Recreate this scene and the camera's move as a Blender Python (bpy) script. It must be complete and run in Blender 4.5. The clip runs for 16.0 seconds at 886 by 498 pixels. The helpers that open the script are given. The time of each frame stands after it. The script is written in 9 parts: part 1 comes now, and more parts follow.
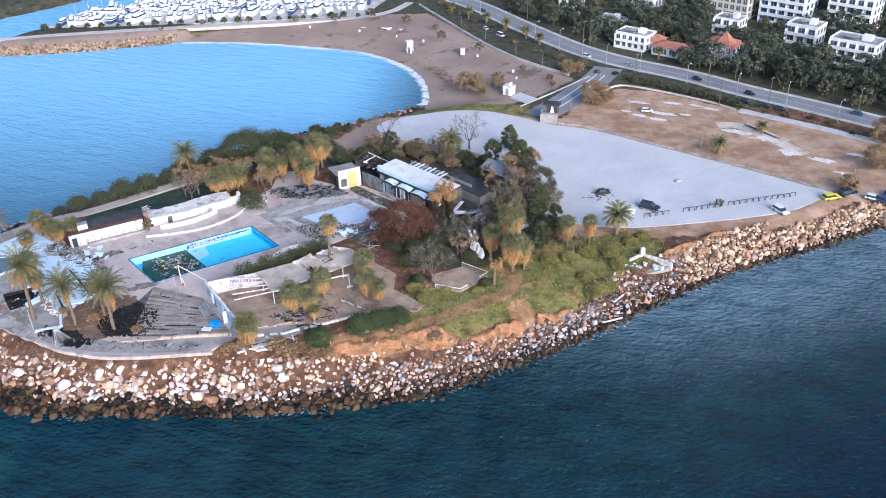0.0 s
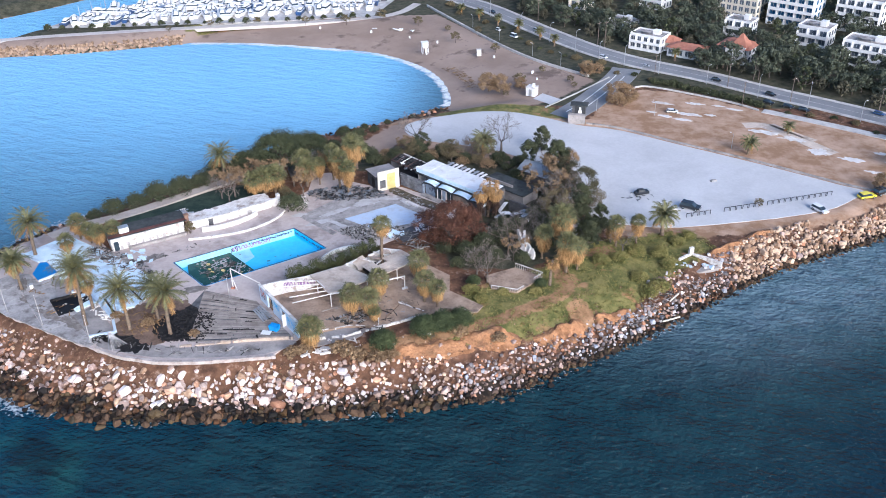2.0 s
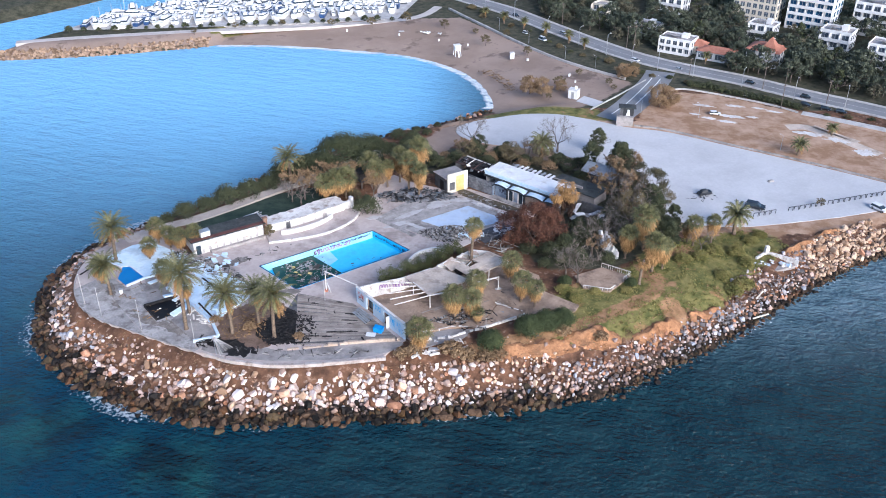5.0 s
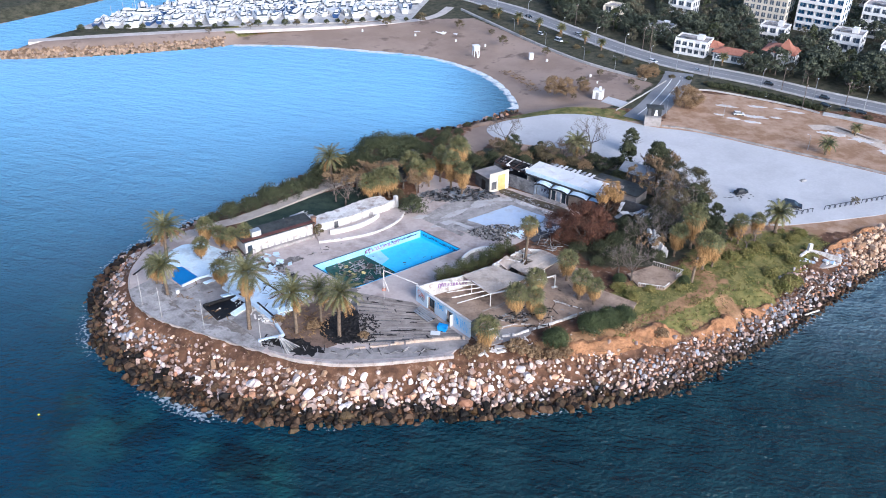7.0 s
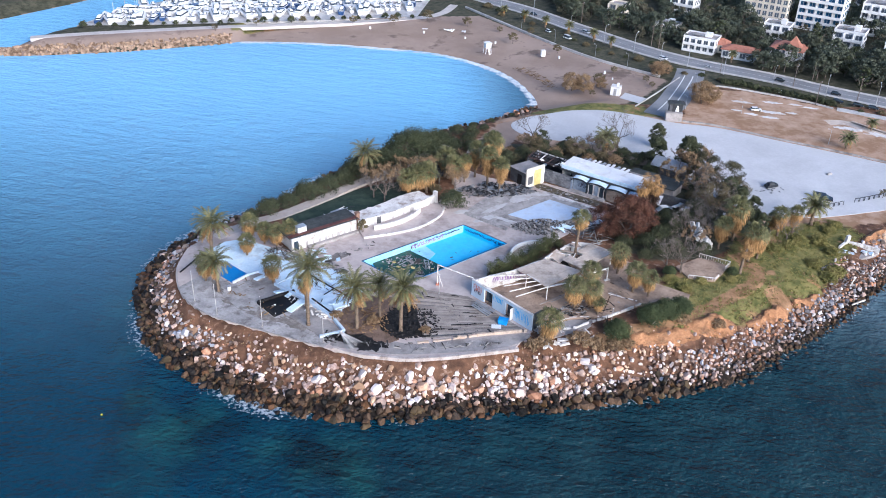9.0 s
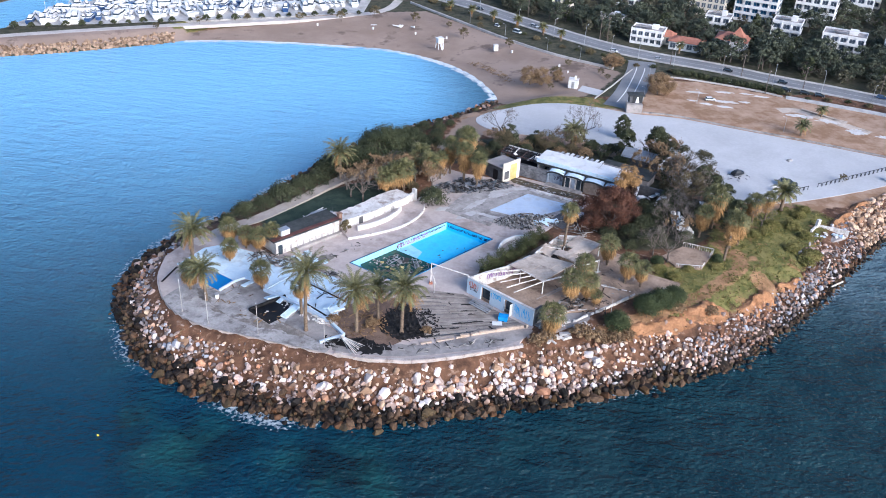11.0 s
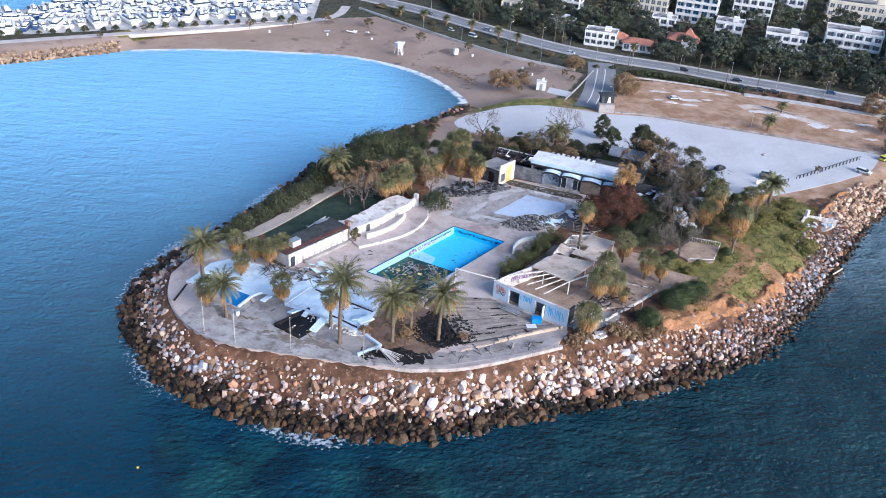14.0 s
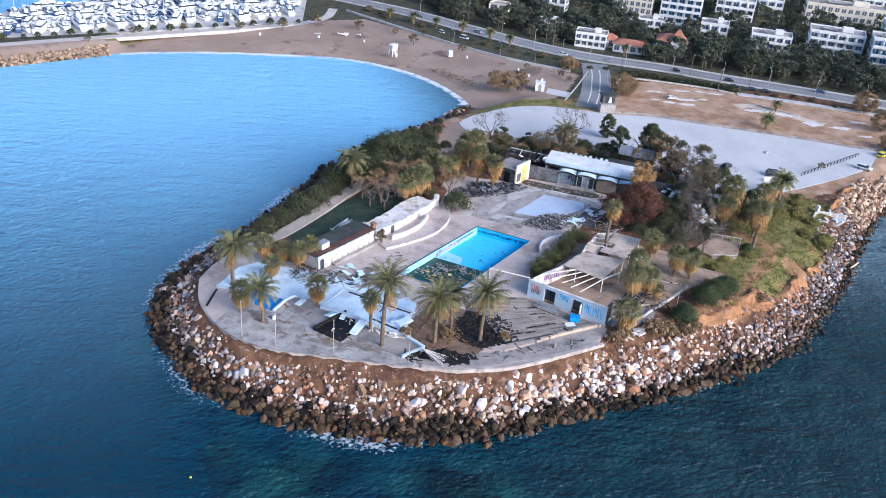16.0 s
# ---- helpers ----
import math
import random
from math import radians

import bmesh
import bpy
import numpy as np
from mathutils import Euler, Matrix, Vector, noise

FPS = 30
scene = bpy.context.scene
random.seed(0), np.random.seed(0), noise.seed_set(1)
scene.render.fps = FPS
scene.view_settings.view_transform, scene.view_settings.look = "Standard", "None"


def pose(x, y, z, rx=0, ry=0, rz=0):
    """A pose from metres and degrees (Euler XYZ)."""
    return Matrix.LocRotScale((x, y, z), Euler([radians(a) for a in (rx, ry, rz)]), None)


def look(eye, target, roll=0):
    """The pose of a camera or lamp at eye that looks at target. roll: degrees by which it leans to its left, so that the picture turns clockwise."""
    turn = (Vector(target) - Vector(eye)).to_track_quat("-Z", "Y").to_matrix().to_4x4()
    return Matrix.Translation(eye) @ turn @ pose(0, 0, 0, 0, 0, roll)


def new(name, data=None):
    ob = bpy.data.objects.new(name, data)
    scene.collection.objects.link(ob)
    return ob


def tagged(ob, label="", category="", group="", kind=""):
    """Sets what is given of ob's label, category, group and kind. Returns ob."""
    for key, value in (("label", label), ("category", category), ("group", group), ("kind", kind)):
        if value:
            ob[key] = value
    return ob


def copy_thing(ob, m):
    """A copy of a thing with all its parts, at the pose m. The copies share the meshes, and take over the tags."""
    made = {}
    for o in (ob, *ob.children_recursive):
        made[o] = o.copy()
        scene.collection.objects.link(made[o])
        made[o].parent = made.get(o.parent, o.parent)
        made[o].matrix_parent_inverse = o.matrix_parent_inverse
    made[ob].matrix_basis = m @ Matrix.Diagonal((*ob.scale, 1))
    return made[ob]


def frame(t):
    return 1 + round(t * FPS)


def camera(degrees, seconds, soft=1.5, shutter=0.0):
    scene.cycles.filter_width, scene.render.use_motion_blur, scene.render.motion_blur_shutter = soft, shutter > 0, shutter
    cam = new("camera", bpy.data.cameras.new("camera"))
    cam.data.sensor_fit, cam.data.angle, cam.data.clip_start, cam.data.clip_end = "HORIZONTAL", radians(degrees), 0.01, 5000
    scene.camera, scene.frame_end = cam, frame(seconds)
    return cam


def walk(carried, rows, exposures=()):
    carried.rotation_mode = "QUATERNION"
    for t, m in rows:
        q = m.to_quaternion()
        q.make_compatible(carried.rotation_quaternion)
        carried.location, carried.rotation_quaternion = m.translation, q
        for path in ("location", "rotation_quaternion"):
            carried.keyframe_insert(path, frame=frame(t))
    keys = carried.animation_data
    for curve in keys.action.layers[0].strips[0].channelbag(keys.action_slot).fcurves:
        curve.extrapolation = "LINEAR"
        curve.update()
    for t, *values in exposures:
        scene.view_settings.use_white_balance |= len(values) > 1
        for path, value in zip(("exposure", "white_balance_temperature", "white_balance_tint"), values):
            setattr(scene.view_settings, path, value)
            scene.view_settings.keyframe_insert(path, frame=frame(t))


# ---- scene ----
# ================= camera and its walk =================
cam = camera(54.0, 16.0, soft=0.95)
PATH = [
    (0, (0.001, 0.000, 88.436), (-5.455, 42.580, 62.799), -1.87),
    (0.5, (-4.056, -0.062, 88.186), (-9.010, 42.597, 62.581), -1.63),
    (1, (-7.728, -0.234, 88.060), (-12.234, 42.476, 62.457), -1.41),
    (1.5, (-11.736, -0.599, 88.094), (-15.798, 42.169, 62.514), -1.29),
    (2, (-15.524, -0.924, 88.228), (-19.109, 41.893, 62.657), -1.01),
    (2.5, (-19.329, -1.424, 88.504), (-22.495, 41.437, 62.952), -0.77),
    (3, (-23.375, -1.951, 88.661), (-26.134, 40.956, 63.140), -0.53),
    (3.5, (-27.175, -2.324, 88.803), (-29.566, 40.601, 63.274), -0.36),
    (4, (-31.095, -2.693, 88.893), (-33.073, 40.258, 63.373), -0.20),
    (6.5, (-50.665, -4.649, 89.268), (-50.696, 38.392, 63.822), 0.74),
    (7, (-54.360, -4.726, 89.064), (-53.926, 38.323, 63.637), 1.02),
    (7.5, (-58.562, -4.745, 88.597), (-57.683, 38.401, 63.344), 1.19),
    (8, (-62.639, -4.576, 87.986), (-61.247, 38.627, 62.855), 1.52),
    (8.5, (-66.579, -4.674, 87.551), (-64.696, 38.546, 62.481), 1.80),
    (9, (-70.356, -4.462, 87.171), (-67.775, 38.594, 61.882), 1.95),
    (11.5, (-85.886, -0.058, 85.256), (-77.541, 42.317, 60.063), 3.23),
    (12, (-89.214, 1.113, 84.666), (-79.850, 43.351, 59.600), 3.46),
    (12.5, (-92.798, 2.239, 83.951), (-82.437, 44.329, 59.029), 3.66),
    (13, (-95.932, 3.347, 83.303), (-84.727, 45.299, 58.513), 3.88),
    (13.5, (-99.167, 4.354, 82.822), (-87.175, 46.157, 58.149), 4.05),
    (14, (-102.164, 5.387, 82.283), (-89.487, 47.071, 57.751), 4.15),
    (14.5, (-105.139, 6.440, 81.788), (-91.819, 47.970, 57.338), 4.29),
    (15, (-108.325, 7.553, 81.130), (-94.354, 48.953, 56.824), 4.36),
    (15.5, (-111.102, 8.662, 80.510), (-96.563, 49.930, 56.311), 4.59),
    (16, (-114.273, 9.709, 79.956), (-99.139, 50.829, 55.871), 4.80),
]
EXPOSURE = 0.86
walk(cam, [(t, look(eye, target, roll)) for t, eye, target, roll in PATH],
     exposures=[(0.0, EXPOSURE, 5050, 10), (16.0, EXPOSURE, 5050, 10)])

# ================= world, sun =================
SUN_ELEVATION, SUN_AZIMUTH = 24.0, 148.0   # degrees; azimuth clockwise from +y
world = bpy.data.worlds.new("sky")
scene.world = world
world.use_nodes = True
wn = world.node_tree.nodes
wl = world.node_tree.links
sky = wn.new("ShaderNodeTexSky")
sky.sky_type = "NISHITA"
sky.sun_disc = False
sky.sun_elevation = radians(SUN_ELEVATION)
sky.sun_rotation = radians(SUN_AZIMUTH)
sky.air_density, sky.dust_density, sky.ozone_density = 1.0, 2.5, 1.5
wn["Background"].inputs["Strength"].default_value = 0.110
wl.new(sky.outputs["Color"], wn["Background"].inputs["Color"])
sun_data = bpy.data.lights.new("sun", "SUN")
sun_data.energy, sun_data.angle, sun_data.color = 2.9, radians(42.0), (1.0, 0.82, 0.66)
sun = new("sun", sun_data)
az, el = radians(SUN_AZIMUTH), radians(SUN_ELEVATION)
sun_dir = Vector((math.sin(az) * math.cos(el), math.cos(az) * math.cos(el), math.sin(el)))
sun.matrix_world = look(sun_dir * 300, (0, 0, 0))

# ================= materials =================
def mat(name, dark, light, scale=0.5, rough=0.85, bump=0.15, fine=6.0, stain=None, stain_scale=0.08,
        stain_amount=0.5, island=0.0, objrand=0.0, metal=0.0, spec=0.3, bump_distance=0.08, stretch=(1, 1, 1), tints=()):
    """Two-scale noise between two base colours, an optional broad stain, grain in the relief."""
    m = bpy.data.materials.new(name)
    m.use_nodes = True
    n, l = m.node_tree.nodes, m.node_tree.links
    b = n["Principled BSDF"]
    geo = n.new("ShaderNodeNewGeometry")
    vm = n.new("ShaderNodeVectorMath")
    vm.operation = "MULTIPLY"
    vm.inputs[1].default_value = stretch
    l.new(geo.outputs["Position"], vm.inputs[0])
    pos = vm.outputs[0]

    def noise_node(s, detail=4.0, rough_=0.6):
        t = n.new("ShaderNodeTexNoise")
        t.inputs["Scale"].default_value = s
        t.inputs["Detail"].default_value = detail
        t.inputs["Roughness"].default_value = rough_
        l.new(pos, t.inputs["Vector"])
        return t.outputs["Fac"]

    big, small = noise_node(scale), noise_node(scale * fine, 3.0)
    add = n.new("ShaderNodeMath")
    add.operation = "MULTIPLY_ADD"
    l.new(small, add.inputs[0])
    add.inputs[1].default_value = 0.45
    l.new(big, add.inputs[2])
    ramp = n.new("ShaderNodeMapRange")
    ramp.inputs["From Min"].default_value, ramp.inputs["From Max"].default_value = 0.5, 0.95
    value = add.outputs[0]
    if island or objrand:
        who = geo.outputs["Random Per Island"] if island else n.new("ShaderNodeObjectInfo").outputs["Random"]
        sh = n.new("ShaderNodeMath")
        sh.operation = "MULTIPLY_ADD"
        l.new(who, sh.inputs[0])
        sh.inputs[1].default_value = island or objrand
        off = n.new("ShaderNodeMath")
        off.operation = "SUBTRACT"
        l.new(add.outputs[0], off.inputs[0])
        off.inputs[1].default_value = (island or objrand) / 2
        l.new(off.outputs[0], sh.inputs[2])
        value = sh.outputs[0]
    l.new(value, ramp.inputs["Value"])
    mix = n.new("ShaderNodeMix")
    mix.data_type = "RGBA"
    l.new(ramp.outputs[0], mix.inputs["Factor"])
    mix.inputs["A"].default_value, mix.inputs["B"].default_value = (*dark, 1), (*light, 1)
    colour = mix.outputs["Result"]
    for i, (tint, share, strength) in enumerate(tints):
        # some of the pieces lean towards another colour
        pick = n.new("ShaderNodeMath")
        pick.operation = "MULTIPLY"
        pick.inputs[1].default_value = 7.31 + 4.57 * i
        l.new(who, pick.inputs[0])
        frac = n.new("ShaderNodeMath")
        frac.operation = "FRACT"
        l.new(pick.outputs[0], frac.inputs[0])
        less = n.new("ShaderNodeMath")
        less.operation = "LESS_THAN"
        less.inputs[1].default_value = share
        l.new(frac.outputs[0], less.inputs[0])
        k = n.new("ShaderNodeMath")
        k.operation = "MULTIPLY"
        k.inputs[1].default_value = strength
        l.new(less.outputs[0], k.inputs[0])
        mx = n.new("ShaderNodeMix")
        mx.data_type = "RGBA"
        mx.blend_type = "MULTIPLY"
        l.new(k.outputs[0], mx.inputs["Factor"])
        l.new(colour, mx.inputs["A"])
        mx.inputs["B"].default_value = (*tint, 1)
        colour = mx.outputs["Result"]
    if stain:
        st = n.new("ShaderNodeMapRange")
        st.inputs["From Min"].default_value, st.inputs["From Max"].default_value = 0.52, 0.66
        l.new(noise_node(stain_scale, 5.0, 0.65), st.inputs["Value"])
        k = n.new("ShaderNodeMath")
        k.operation = "MULTIPLY"
        k.inputs[1].default_value = stain_amount
        l.new(st.outputs[0], k.inputs[0])
        mx = n.new("ShaderNodeMix")
        mx.data_type = "RGBA"
        l.new(k.outputs[0], mx.inputs["Factor"])
        l.new(colour, mx.inputs["A"])
        mx.inputs["B"].default_value = (*stain, 1)
        colour = mx.outputs["Result"]
    l.new(colour, b.inputs["Base Color"])
    b.inputs["Roughness"].default_value = rough
    b.inputs["Metallic"].default_value = metal
    b.inputs["Specular IOR Level"].default_value = spec
    if bump:
        bp = n.new("ShaderNodeBump")
        bp.inputs["Strength"].default_value, bp.inputs["Distance"].default_value = bump, bump_distance
        l.new(small, bp.inputs["Height"])
        l.new(bp.outputs["Normal"], b.inputs["Normal"])
    return m


M_CONCRETE = mat("pale_concrete", (0.24, 0.22, 0.205), (0.46, 0.425, 0.40), 0.5, 0.9, stain=(0.13, 0.115, 0.105), stain_scale=0.42, stain_amount=0.7)
M_LOT = mat("bleached_gravel_concrete", (0.455, 0.45, 0.45), (0.585, 0.575, 0.575), 0.12, 0.95, 0.2, fine=14, stain=(0.42, 0.41, 0.40), stain_scale=0.06, stain_amount=0.5)
M_DECK = mat("pinkish_paving", (0.42, 0.345, 0.31), (0.56, 0.485, 0.44), 0.25, 0.9, stain=(0.24, 0.19, 0.165), stain_scale=0.16, stain_amount=0.7)
M_DUSTY = mat("dusty_beige_slab", (0.44, 0.355, 0.28), (0.66, 0.56, 0.46), 0.4, 0.9, 0.2, stain=(0.20, 0.15, 0.12), stain_scale=0.28, stain_amount=0.65)
M_GREYSLAB = mat("grey_weathered_concrete", (0.24, 0.22, 0.21), (0.38, 0.35, 0.33), 0.4, 0.9, stain=(0.12, 0.105, 0.095), stain_scale=0.22, stain_amount=0.6)
M_OCHRE_BLOCK = mat("ochre_block_wall", (0.34, 0.25, 0.18), (0.60, 0.50, 0.41), 0.9, 0.9, 0.3, stain=(0.16, 0.12, 0.09), stain_scale=0.9, stain_amount=0.6)
M_PLANK = mat("weathered_timber", (0.20, 0.170, 0.148), (0.37, 0.325, 0.285), 0.5, 0.9, objrand=0.35, fine=9)
M_BURNT = mat("charred_timber", (0.006, 0.006, 0.007), (0.03, 0.027, 0.026), 0.8, 0.85, 0.4, island=0.3)
M_WHITE = mat("white_render", (0.55, 0.52, 0.48), (0.82, 0.79, 0.75), 0.5, 0.85, stain=(0.30, 0.235, 0.19), stain_scale=0.9, stain_amount=0.75)
M_PALEBROWN = mat("dusty_brown_slab", (0.25, 0.175, 0.120), (0.45, 0.335, 0.245), 0.45, 0.9, 0.25, stain=(0.11, 0.085, 0.07), stain_scale=0.32, stain_amount=0.7)
M_WHITE_CLEAN = mat("white_paint", (0.70, 0.69, 0.67), (0.82, 0.81, 0.79), 0.4, 0.7)
M_POOL_BLUE = mat("blue_pool_paint", (0.08, 0.50, 0.82), (0.14, 0.62, 0.92), 0.3, 0.55, 0.05, stain=(0.02, 0.20, 0.42), stain_scale=0.3, stain_amount=0.3)
M_POOL_PALE = mat("pale_blue_pool_paint", (0.30, 0.58, 0.74), (0.42, 0.70, 0.84), 0.4, 0.6, 0.05, stain=(0.16, 0.33, 0.45), stain_scale=0.5, stain_amount=0.35)
M_TILE_DARK = mat("dark_blue_tile", (0.008, 0.032, 0.09), (0.016, 0.065, 0.17), 2.0, 0.35, 0.1)
M_WADE_WHITE = mat("pale_basin_paint", (0.56, 0.71, 0.83), (0.78, 0.88, 0.94), 0.5, 0.7, 0.05, stain=(0.30, 0.33, 0.35), stain_scale=0.42, stain_amount=0.4)
M_WADE_BLUE = mat("blue_basin_paint", (0.02, 0.17, 0.47), (0.03, 0.24, 0.60), 0.5, 0.6, 0.05, stain=(0.02, 0.12, 0.33), stain_scale=0.5, stain_amount=0.4)
# pale blue basin edges; on the bar's white front wall it paints the shade
M_WALL_BLUE = mat("pale_blue_and_shade_tinted_render", (0.50, 0.60, 0.70), (0.62, 0.71, 0.80), 0.5, 0.8, stain=(0.36, 0.40, 0.44), stain_scale=0.5, stain_amount=0.4)
M_YELLOW = mat("yellow_paint", (0.50, 0.40, 0.13), (0.66, 0.55, 0.22), 0.8, 0.75, stain=(0.60, 0.55, 0.40), stain_scale=0.7, stain_amount=0.5)
M_DARK_ROOF = mat("bitumen_roof", (0.025, 0.027, 0.027), (0.07, 0.075, 0.07), 0.4, 0.85, stain=(0.10, 0.09, 0.08), stain_scale=0.3, stain_amount=0.5)
M_RED_EDGE = mat("dull_red_roof_paint", (0.075, 0.032, 0.028), (0.15, 0.065, 0.05), 0.8, 0.8)
M_ROOF_WHITE = mat("white_sheet_roof", (0.66, 0.65, 0.64), (0.82, 0.81, 0.80), 0.4, 0.45, 0.05, stain=(0.42, 0.36, 0.30), stain_scale=0.35, stain_amount=0.4)
M_GREY_SHEET = mat("grey_corrugated_sheet", (0.28, 0.29, 0.30), (0.46, 0.47, 0.48), 0.8, 0.5, 0.1, metal=0.3, stain=(0.20, 0.13, 0.09), stain_scale=0.5, stain_amount=0.4)
M_DARK_WALL = mat("sooty_dark_wall", (0.05, 0.05, 0.055), (0.13, 0.13, 0.135), 0.7, 0.8, stain=(0.22, 0.2, 0.18), stain_scale=0.5, stain_amount=0.4)
M_GLASS = mat("dark_window_glass", (0.02, 0.03, 0.04), (0.05, 0.07, 0.09), 0.5, 0.12, 0.0, spec=0.6)
M_BLUE_GLASS = mat("blue_window_glass", (0.03, 0.10, 0.20), (0.06, 0.17, 0.30), 0.3, 0.12, 0.0, spec=0.6)
M_HOUSE_GLASS = mat("hazy_window_glass", (0.07, 0.09, 0.11), (0.16, 0.18, 0.21), 0.6, 0.2, 0.0, spec=0.5)
M_PATCH = mat("whitish_gravel", (0.56, 0.53, 0.50), (0.72, 0.69, 0.66), 0.4, 0.95, 0.2, stain=(0.44, 0.36, 0.29), stain_scale=0.5, stain_amount=0.6)
M_ASPHALT = mat("worn_asphalt", (0.19, 0.19, 0.195), (0.27, 0.27, 0.275), 0.2, 0.9, 0.15, fine=20, stain=(0.10, 0.10, 0.10), stain_scale=0.1, stain_amount=0.4)
M_KERB = mat("pale_kerb_stone", (0.38, 0.36, 0.34), (0.58, 0.56, 0.53), 0.5, 0.85, stain=(0.26, 0.23, 0.21), stain_scale=0.3, stain_amount=0.6)
M_TERRACOTTA = mat("terracotta_tile", (0.30, 0.12, 0.075), (0.46, 0.21, 0.14), 0.9, 0.8, 0.3)
M_CREAM = mat("cream_render", (0.58, 0.52, 0.42), (0.74, 0.68, 0.56), 0.4, 0.85)
M_METAL = mat("galvanised_metal", (0.36, 0.37, 0.38), (0.55, 0.56, 0.57), 1.0, 0.45, 0.05, metal=0.6)
M_DARK_METAL = mat("dark_painted_metal", (0.02, 0.022, 0.025), (0.05, 0.052, 0.055), 1.0, 0.5, 0.05)
M_ROCK_WHITE = mat("white_limestone", (0.32, 0.235, 0.19), (0.83, 0.74, 0.67), 0.6, 0.9, 0.6, fine=6, objrand=0.7, tints=(((1.0, 0.72, 0.50), 0.14, 0.9), ((1.0, 0.86, 0.80), 0.35, 0.8), ((0.72, 0.74, 0.78), 0.22, 0.8)))
M_ROCK_WHITE_J = mat("white_limestone_rubble", (0.27, 0.195, 0.155), (0.81, 0.715, 0.645), 0.6, 0.9, 0.6, fine=6, island=0.9, tints=(((1.0, 0.72, 0.50), 0.14, 0.9), ((1.0, 0.86, 0.80), 0.35, 0.8), ((0.72, 0.74, 0.78), 0.22, 0.8)))
M_ROCK_TAN = mat("tan_limestone", (0.13, 0.088, 0.066), (0.52, 0.375, 0.30), 0.5, 0.9, 0.6, fine=6, island=0.8, tints=(((1.0, 0.68, 0.45), 0.22, 0.9), ((0.80, 0.86, 0.95), 0.25, 0.9)))
M_ROCK_PALE = mat("pale_ochre_limestone", (0.26, 0.165, 0.10), (0.62, 0.46, 0.32), 0.5, 0.9, 0.6, fine=6, island=0.7)
M_ROCK_GREY = mat("grey_rubble", (0.15, 0.125, 0.115), (0.54, 0.50, 0.49), 0.5, 0.9, 0.6, fine=6, island=0.9, tints=(((0.78, 0.88, 1.0), 0.35, 0.9),))
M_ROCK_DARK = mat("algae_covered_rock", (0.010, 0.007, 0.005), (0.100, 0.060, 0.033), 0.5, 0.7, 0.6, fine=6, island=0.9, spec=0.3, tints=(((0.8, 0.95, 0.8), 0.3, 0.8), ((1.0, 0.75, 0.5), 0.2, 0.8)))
M_ROCK_JETTY = mat("ochre_armour_rock", (0.15, 0.098, 0.060), (0.43, 0.305, 0.205), 0.4, 0.9, 0.4, island=0.5)
M_EARTH = mat("orange_bare_earth", (0.20, 0.095, 0.042), (0.50, 0.262, 0.125), 0.55, 0.95, 1.0, fine=5, stain=(0.13, 0.075, 0.042), stain_scale=0.35, stain_amount=0.7, bump_distance=0.25)
M_BARK = mat("palm_bark", (0.10, 0.075, 0.05), (0.24, 0.18, 0.13), 2.5, 0.95, 0.6, fine=4)
M_WOOD = mat("grey_bark", (0.09, 0.07, 0.055), (0.20, 0.165, 0.14), 1.5, 0.95, 0.5, fine=4)
M_FROND = mat("palm_green", (0.058, 0.064, 0.026), (0.22, 0.205, 0.088), 0.5, 0.65, 0.0, island=0.25)
M_FROND_DRY = mat("dry_palm_skirt", (0.17, 0.095, 0.034), (0.50, 0.300, 0.118), 0.6, 0.85, 0.0, island=0.5)
M_FROND_SCORCHED = mat("scorched_palm_leaf", (0.025, 0.016, 0.012), (0.10, 0.060, 0.040), 0.6, 0.9, 0.0, island=0.5)
M_FROND_BROWN = mat("dead_palm_brown", (0.10, 0.06, 0.03), (0.30, 0.19, 0.09), 0.6, 0.85, 0.0, island=0.5)
M_LEAF_PINE = mat("pine_green", (0.032, 0.042, 0.02), (0.092, 0.1, 0.044), 0.5, 0.8, 0.0, island=0.2)
M_LEAF_DARK = mat("dark_shrub_green", (0.032, 0.04, 0.02), (0.092, 0.098, 0.046), 0.5, 0.8, 0.0, island=0.2)
M_LEAF_OLIVE = mat("olive_brown_leaf", (0.075, 0.06, 0.03), (0.185, 0.148, 0.078), 0.5, 0.8, 0.0, island=0.2)
M_LEAF_BUSH = mat("clipped_bush_green", (0.030, 0.044, 0.018), (0.090, 0.108, 0.042), 0.5, 0.8, 0.0, island=0.2)
M_LEAF_EUCALYPT = mat("dark_eucalyptus_leaf", (0.045, 0.044, 0.025), (0.120, 0.108, 0.056), 0.3, 0.8, 0.0, island=0.2)
M_LEAF_RED = mat("russet_leaf", (0.048, 0.024, 0.016), (0.172, 0.076, 0.045), 0.5, 0.8, 0.0, island=0.35)
# distant haze is put into the two wood colours as a paler, bluer tone
M_WOOD_GREEN = mat("haze_lifted_wood_green", (0.044, 0.056, 0.042), (0.112, 0.122, 0.074), 0.10, 0.8, 0.0, island=0.15)
M_WOOD_OLIVE = mat("haze_lifted_wood_olive", (0.066, 0.066, 0.044), (0.155, 0.138, 0.085), 0.10, 0.8, 0.0, island=0.15)
M_LEAF_TAN = mat("tan_winter_twig", (0.15, 0.095, 0.05), (0.34, 0.235, 0.13), 0.5, 0.85, 0.0, island=0.4)
M_TWIG = mat("bare_grey_twig", (0.11, 0.09, 0.075), (0.26, 0.225, 0.19), 1.0, 0.9, 0.0, island=0.3)
M_GRASS = mat("winter_grass", (0.105, 0.110, 0.028), (0.31, 0.265, 0.090), 0.3, 0.9, 0.0, island=0.3)
